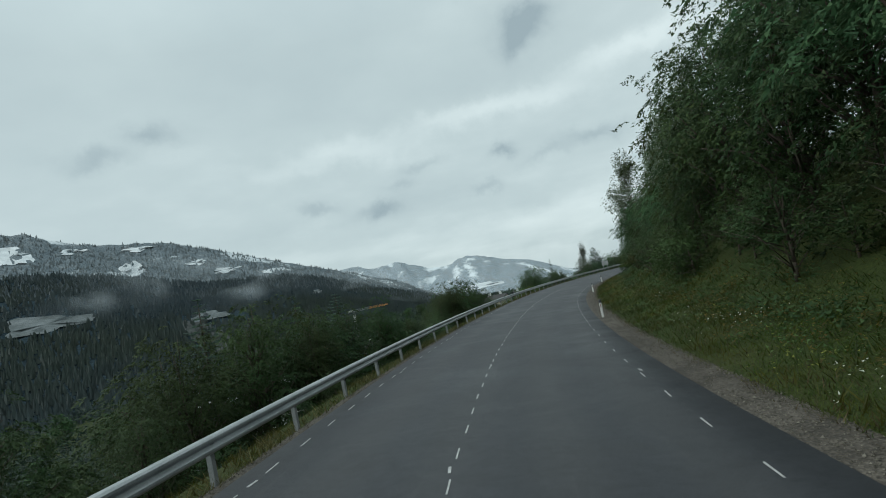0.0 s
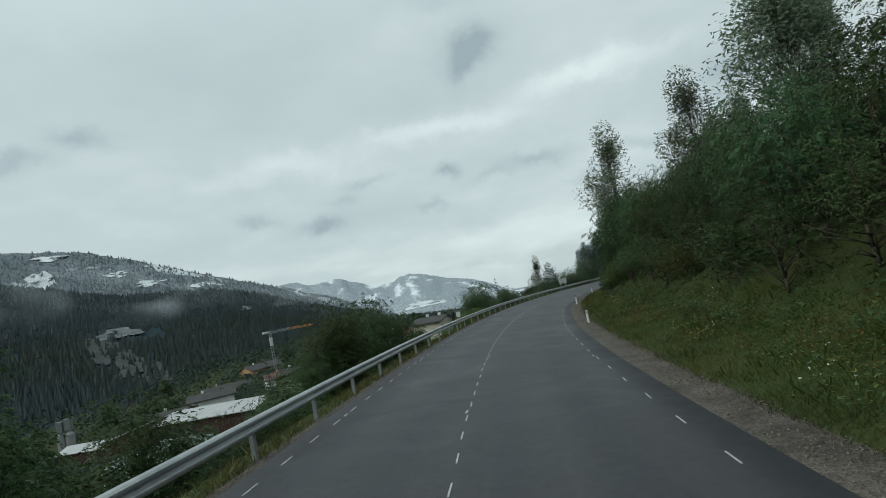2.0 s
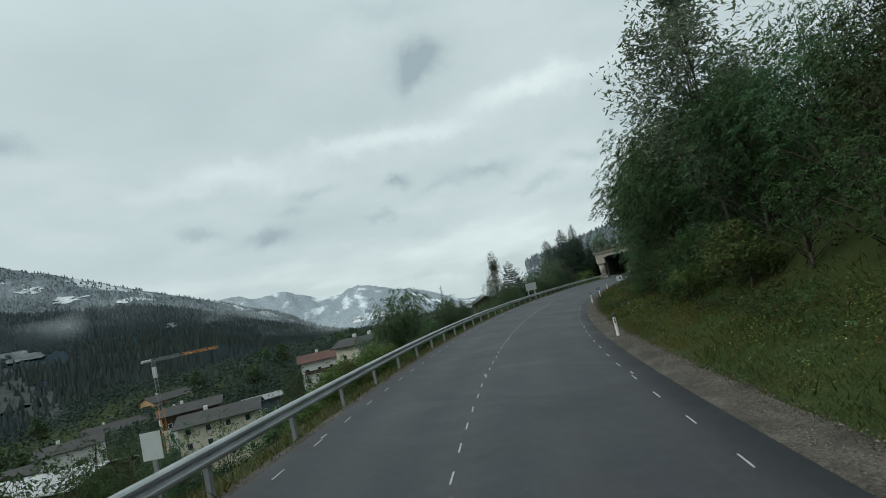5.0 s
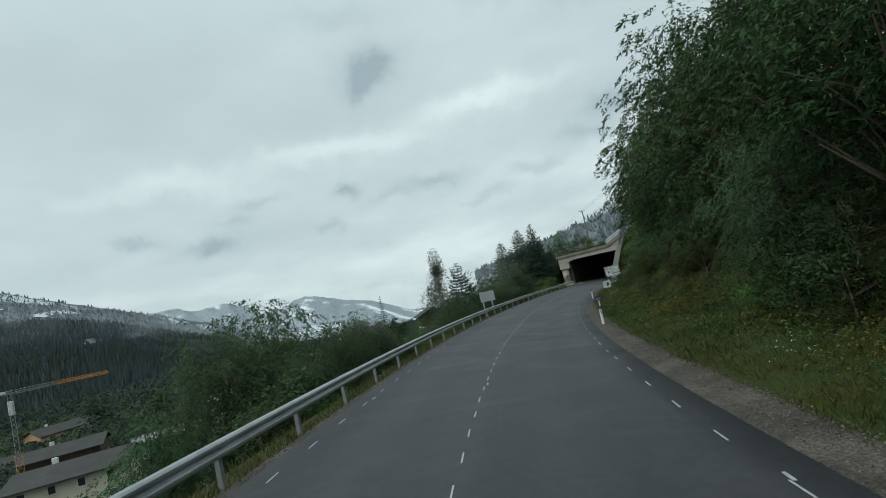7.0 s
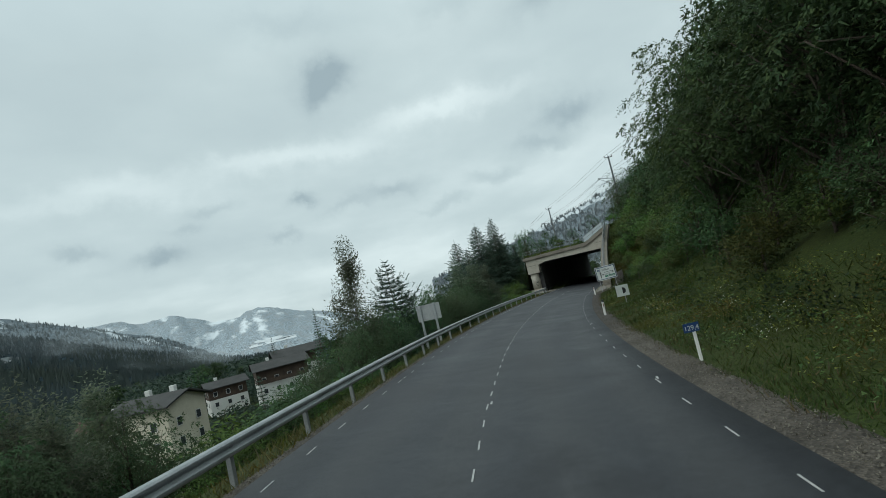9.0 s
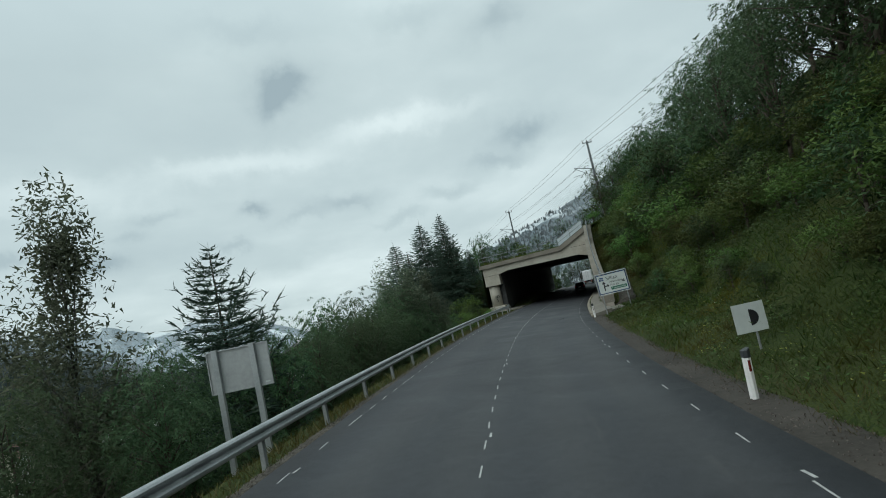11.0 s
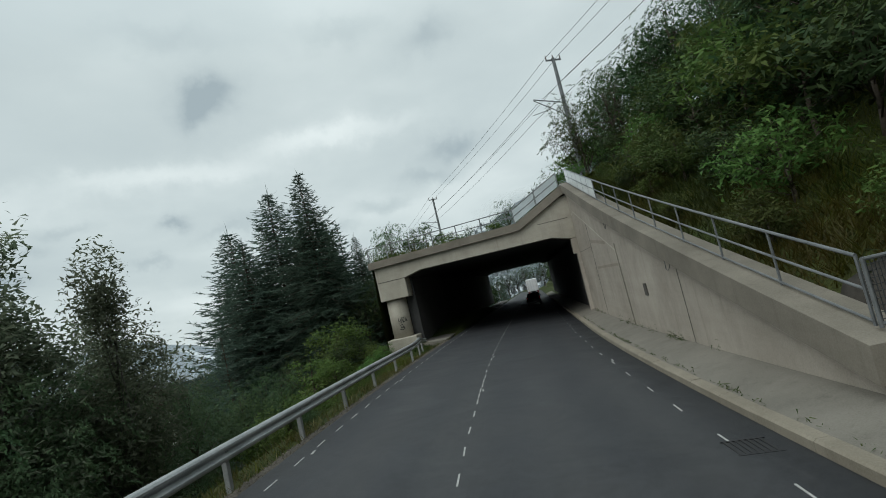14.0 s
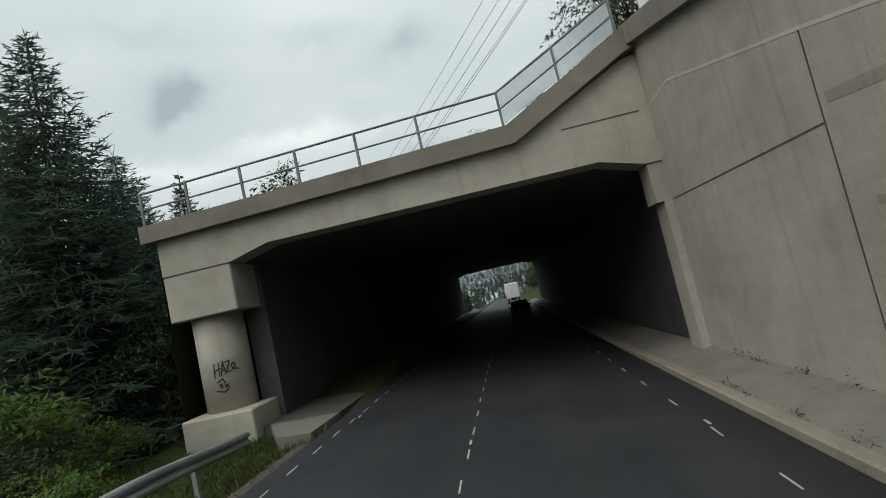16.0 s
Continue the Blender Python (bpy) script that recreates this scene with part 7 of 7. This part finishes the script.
# ---- grass, flowers, weeds and loose stones ----
def blades(name, s0, s1, l0, l1, count, lo, hi, material, label, dense_at=None):
    s, l = rng.uniform(s0, s1, count), rng.uniform(l0, l1, count)
    keep = wob(s, l, 0.9) + rng.uniform(-1, 1, count) > -0.5
    s, l = s[keep], l[keep]
    n = len(s)
    p = rd_array(s, l, land_h(s, l) - 0.02)
    h = rng.uniform(lo, hi, n) * (0.75 + 0.5 * (wob(s, l, 2.2) + 1) / 2)
    a = rng.uniform(0, 6.28, n)
    w = h * rng.uniform(0.035, 0.075, n) + 0.003
    d = np.stack([np.cos(a) * w, np.sin(a) * w, np.zeros(n)], 1)
    b = rng.uniform(0, 6.28, n)
    lean = h * rng.uniform(0.3, 1.3, n)
    tip = p + np.stack([np.cos(b) * lean, np.sin(b) * lean, h], 1)
    me = quick_mesh(name, np.stack([p - d, p + d, tip], 1), 3)
    me.materials.append(material)
    return tagged(new(name, me), label, "grass", kind="stuff")


DRYGRASS = leaf_material("dry verge grass", (0.05, 0.045, 0.017), (0.09, 0.078, 0.03), (0.16, 0.135, 0.06), 0.3)
WEEDLEAF = leaf_material("broad weed leaves", (0.03, 0.055, 0.014), (0.055, 0.095, 0.025), (0.11, 0.15, 0.05), 0.3)
YELLOWHERB = leaf_material("yellow-green herbs", (0.09, 0.10, 0.02), (0.15, 0.16, 0.03), (0.24, 0.23, 0.06), 0.4)
OCHREHERB = leaf_material("ochre herbs", (0.075, 0.062, 0.014), (0.125, 0.105, 0.020), (0.20, 0.165, 0.035), 0.4)
FLOWER = leaf_material("pale blossoms", (0.45, 0.46, 0.40), (0.60, 0.60, 0.55), (0.72, 0.72, 0.68), 0.3)
blades("grass_right", -6, 172, 4.15, 8.6, 300000, 0.05, 0.15, GRASSBLADE, "uneven roadside grass on the bank")
blades("grass_tall", -6, 172, 4.5, 9.4, 24000, 0.14, 0.34, GRASSBLADE, "taller grass tufts on the bank")
blades("grass_dry", -6, 172, 4.0, 5.4, 22000, 0.05, 0.18, DRYGRASS, "dry grass at the gravel's edge")
blades("grass_upper", 135, 200, 7.5, 15, 60000, 0.10, 0.32, GRASSBLADE, "rough grass between the shrubs")
blades("grass_left", -8, 197, -8.6, -5.1, 90000, 0.06, 0.22, GRASSBLADE, "grass behind the guard rail")
blades("grass_left_dry", -8, 197, -5.9, -5.05, 16000, 0.06, 0.26, DRYGRASS, "dry grass below the guard rail")


blades("grass_shelf", 183, 198.3, -14, -5.6, 26000, 0.06, 0.22, GRASSBLADE, "short grass on the level ground by the pier")


def weeds(name, spots, per, spread, size, material, label, rise=0.3):
    P = []
    for s, l in spots:
        q = np.stack([s + rng.normal(0, spread, per), l + rng.normal(0, spread * 0.6, per)], 1)
        P.append(rd_array(q[:, 0], q[:, 1], land_h(q[:, 0], q[:, 1]) + rng.uniform(0.02, rise, per)))
    P = np.concatenate(P)
    me = quick_mesh(name, leaf_cards(P, np.full(len(P), size), 0.8, 1.2), 3)
    me.materials.append(material)
    return tagged(new(name, me), label, "plants", kind="stuff")


weed_spots = [(s, l) for s in np.arange(0, 166, 2.1) for l in (rng.uniform(5.0, 6.6), rng.uniform(6.4, 8.6)) if rng.random() < 0.75]
weeds("broad_weeds", weed_spots, 60, 0.55, 0.09, WEEDLEAF, "broad-leaved weeds in the grass")
weeds("blossoms", [(s + rng.uniform(-2, 2), rng.uniform(5.2, 7.8)) for s in (4, 10, 14, 17, 22, 30, 36, 41, 47, 55, 58, 64, 72, 80, 88, 93, 99, 107, 112, 118, 122, 124, 127, 130, 135, 146, 151, 158)], 30, 0.6, 0.045, FLOWER, "small white blossoms in the grass", 0.36)
weeds("yellow_herbs", [(s + rng.uniform(-1, 1), rng.uniform(4.9, 8.2)) for s in np.arange(0, 166, 1.5)], 40, 0.5, 0.06, YELLOWHERB, "yellow-green flowering herbs in the grass", 0.3)


weeds("yellow_bank_herbs", [(s + rng.uniform(-1, 1), rng.uniform(6.0, 9.0)) for s in np.arange(84, 136, 0.6)], 70, 0.6, 0.065, YELLOWHERB, "yellow-green herbs on the open bank", 0.3)
weeds("ochre_herbs", [(s + rng.uniform(-1, 1), rng.uniform(5.4, 8.8)) for s in np.arange(2, 134, 0.75)], 90, 0.55, 0.07, OCHREHERB, "ochre and yellow herbs on the bank", 0.32)
weeds("dark_nettles", [(s + rng.uniform(-1, 1), rng.uniform(6.4, 9.2)) for s in np.arange(0, 134, 0.7)], 80, 0.6, 0.11, BROADLEAF, "dark nettles below the trees", 0.5)
weeds("brambles", [(s + rng.uniform(-1, 1), rng.uniform(6.2, 13.5)) for s in np.arange(134, 171, 0.42)], 110, 0.9, 0.12, BROADLEAF, "dark brambles and nettles on the steep bank", 1.0)
weeds("dry_herbs", [(s + rng.uniform(-1, 1), rng.uniform(5.6, 12.5)) for s in np.arange(134, 171, 0.8)], 70, 0.7, 0.085, AUTUMN, "yellowing brown herbs on the steep bank", 0.8)


def stones(name, s0, s1, l0, l1, count, hfun, label, size=(0.007, 0.024)):
    s, l = rng.uniform(s0, s1, count), l0 + (l1 - l0) * rng.beta(1.6, 1.6, count)
    r = rng.uniform(*size, count) * rng.uniform(0.6, 1.2, count)
    c = rd_array(s, l, hfun(s, l) + r * 0.3)
    dirs = np.array([(1, 0, 0), (0, 1, 0), (-1, 0, 0), (0, -1, 0), (0, 0, 1)], float)
    V = c[:, None] + dirs[None] * r[:, None, None] * rng.uniform(0.6, 1.5, (count, 5, 1)) + rng.normal(0, 0.15, (count, 5, 3)) * r[:, None, None]
    T = [V[:, [i, (i + 1) % 4, 4]] for i in range(4)]
    me = quick_mesh(name, np.concatenate(T), 3)
    me.materials.append(STONE_MIX)
    return tagged(new(name, me), label, "gravel", kind="stuff")


STONE_MIX = leaf_material("crushed stone chips", (0.032, 0.026, 0.020), (0.068, 0.058, 0.046), (0.155, 0.138, 0.115), 0.0)
stones("gravel_chips", -4, 134, 3.44, 4.6, 30000, lambda s, l: -BANK * 3.45 - 0.02 - 0.07 * smooth(4.2, 4.6, l), "loose pale crushed stone on the shoulder")
stones("muddy_chips", 130, 165.5, 3.44, 4.7, 4200, lambda s, l: -BANK * 3.45 - 0.02 - 0.07 * smooth(4.2, 4.6, l), "scattered stones in the damp shoulder")
stones("gravel_chips_left", -6, 196, -5.35, -4.84, 15000, lambda s, l: BANK * 4.86 - 0.02 - 0.06 * smooth(5.15, 5.3, -l), "loose stone chips along the asphalt edge")
# weeds along the foot of the wing wall and in the kerb joint
P = []
for s in np.concatenate([rng.uniform(171, 198, 18), [178.3, 178.6, 186.7]]):
    n = 26
    P.append(rd_array(s + rng.normal(0, 0.16, n), np.full(n, 4.74) - np.abs(rng.normal(0, 0.07, n)), 0.01 + np.abs(rng.normal(0, 0.12, n))))
for s in rng.uniform(167, 196, 40):
    n = 14
    P.append(rd_array(s + rng.normal(0, 0.25, n), 3.68 + np.abs(rng.normal(0, 0.05, n)), -0.1 + np.abs(rng.normal(0, 0.05, n))))
P = np.concatenate(P)
me = quick_mesh("wall_weeds", leaf_cards(P, np.full(len(P), 0.032), 0.1, 2.6), 3)
me.materials.append(WEEDLEAF)
tagged(new("wall_weeds", me), "weeds growing in the joints of kerb and wall", "plants", kind="stuff")
# tufts on the bridge top
s, l = rng.uniform(199.3, 215, 9000), rng.uniform(-10, 8, 9000)
p = rd_array(s, l, bank_h(s, l) - 0.03)
h = rng.uniform(0.15, 0.6, 9000)
a = rng.uniform(0, 6.28, 9000)
d = np.stack([np.cos(a) * h * 0.07, np.sin(a) * h * 0.07, 0 * h], 1)
tip = p + np.stack([np.cos(a * 2.3) * h * 0.4, np.sin(a * 2.3) * h * 0.4, h], 1)
me = quick_mesh("bridge_grass", np.stack([p - d, p + d, tip], 1), 3)
me.materials.append(GRASSBLADE)
tagged(new("bridge_grass", me), "long grass on top of the underpass", "grass", kind="stuff")
for s, l, h in ((203.0, -7.2, 2.7), (201.5, 0.2, 1.4), (201.0, 2.4, 1.1), (203.5, -0.8, 1.6), (206, 3.0, 1.8), (202.0, -5.8, 0.7), (204, 6, 2.4), (208, 9, 3.5), (213, 10, 5), (219, 9, 5), (226, 6, 5.5), (215, -6, 2.5), (232, -9, 4), (224, -10, 5)):
    plant(pick("shrub", "bush"), s, l, h, base=rd(s, l, float(bank_h(s, l)) - 0.06))
for s, l, h in ((220, -13.3, 7.0), (232, 0, 7), (240, -6, 6), (222, -14, 9), (228, -18, 10), (248, 4, 8)):
    plant(pick("wood"), s, l, h, base=rd(s, l, float(bank_h(s, l)) - 0.06))

# trees behind the masts, above the portal
for s, l, h in ((206.5, 7.6, 8.5), (211.0, 8.0, 10.0), (201.5, 9.5, 7.5), (205.0, 11.0, 9.5), (209.0, 11.5, 10.5), (213.5, 12.0, 11.0), (204.0, 14.5, 11.0), (210.0, 16.0, 12.0), (217.0, 14.0, 11.5), (222.0, 12.0, 10.0), (199.0, 12.5, 8.0)):
    plant(pick("wood"), s, l, h, base=rd(s, l, max(float(land_h(s, l)), float(bank_h(s, l))) - 0.3))
for s, l, h in ((200.8, -11.7, 5.5), (202.6, -11.4, 6.5), (204.6, -11.2, 6.5)):
    plant(pick("wood"), s, l, h, base=rd(s, l, float(land_h(s, l)) - 0.1))
# concrete apron at the end of the sidewalk
apron = swept("apron", sidewalk.data.materials[0], np.linspace(165.8, 168.65, 8), lambda s: [(4.86, -0.3), (5.75, -0.3), (5.75, float(land_h(s, 5.75)) + 0.07), (5.4, float(land_h(s, 5.4)) + 0.10), (4.86, -0.06)], "pale concrete apron beside the wall's end", "apron")
swept("soil_heap", MUD, np.linspace(168.72, 171.6, 9), lambda s: [(5.3, -0.3), (6.9, -0.3), (6.9, float(land_h(s, 6.9)) + 0.30), (6.1, float(land_h(s, 6.1)) + 0.34), (5.3, float(land_h(s, 5.3)) + 0.10)], "bare damp earth beside the end of the wing wall", "soil", smooth_faces=True)
blades("grass_behind_wall", 172, 199, 5.45, 9.5, 26000, 0.15, 0.5, GRASSBLADE, "rough grass above the wing wall")
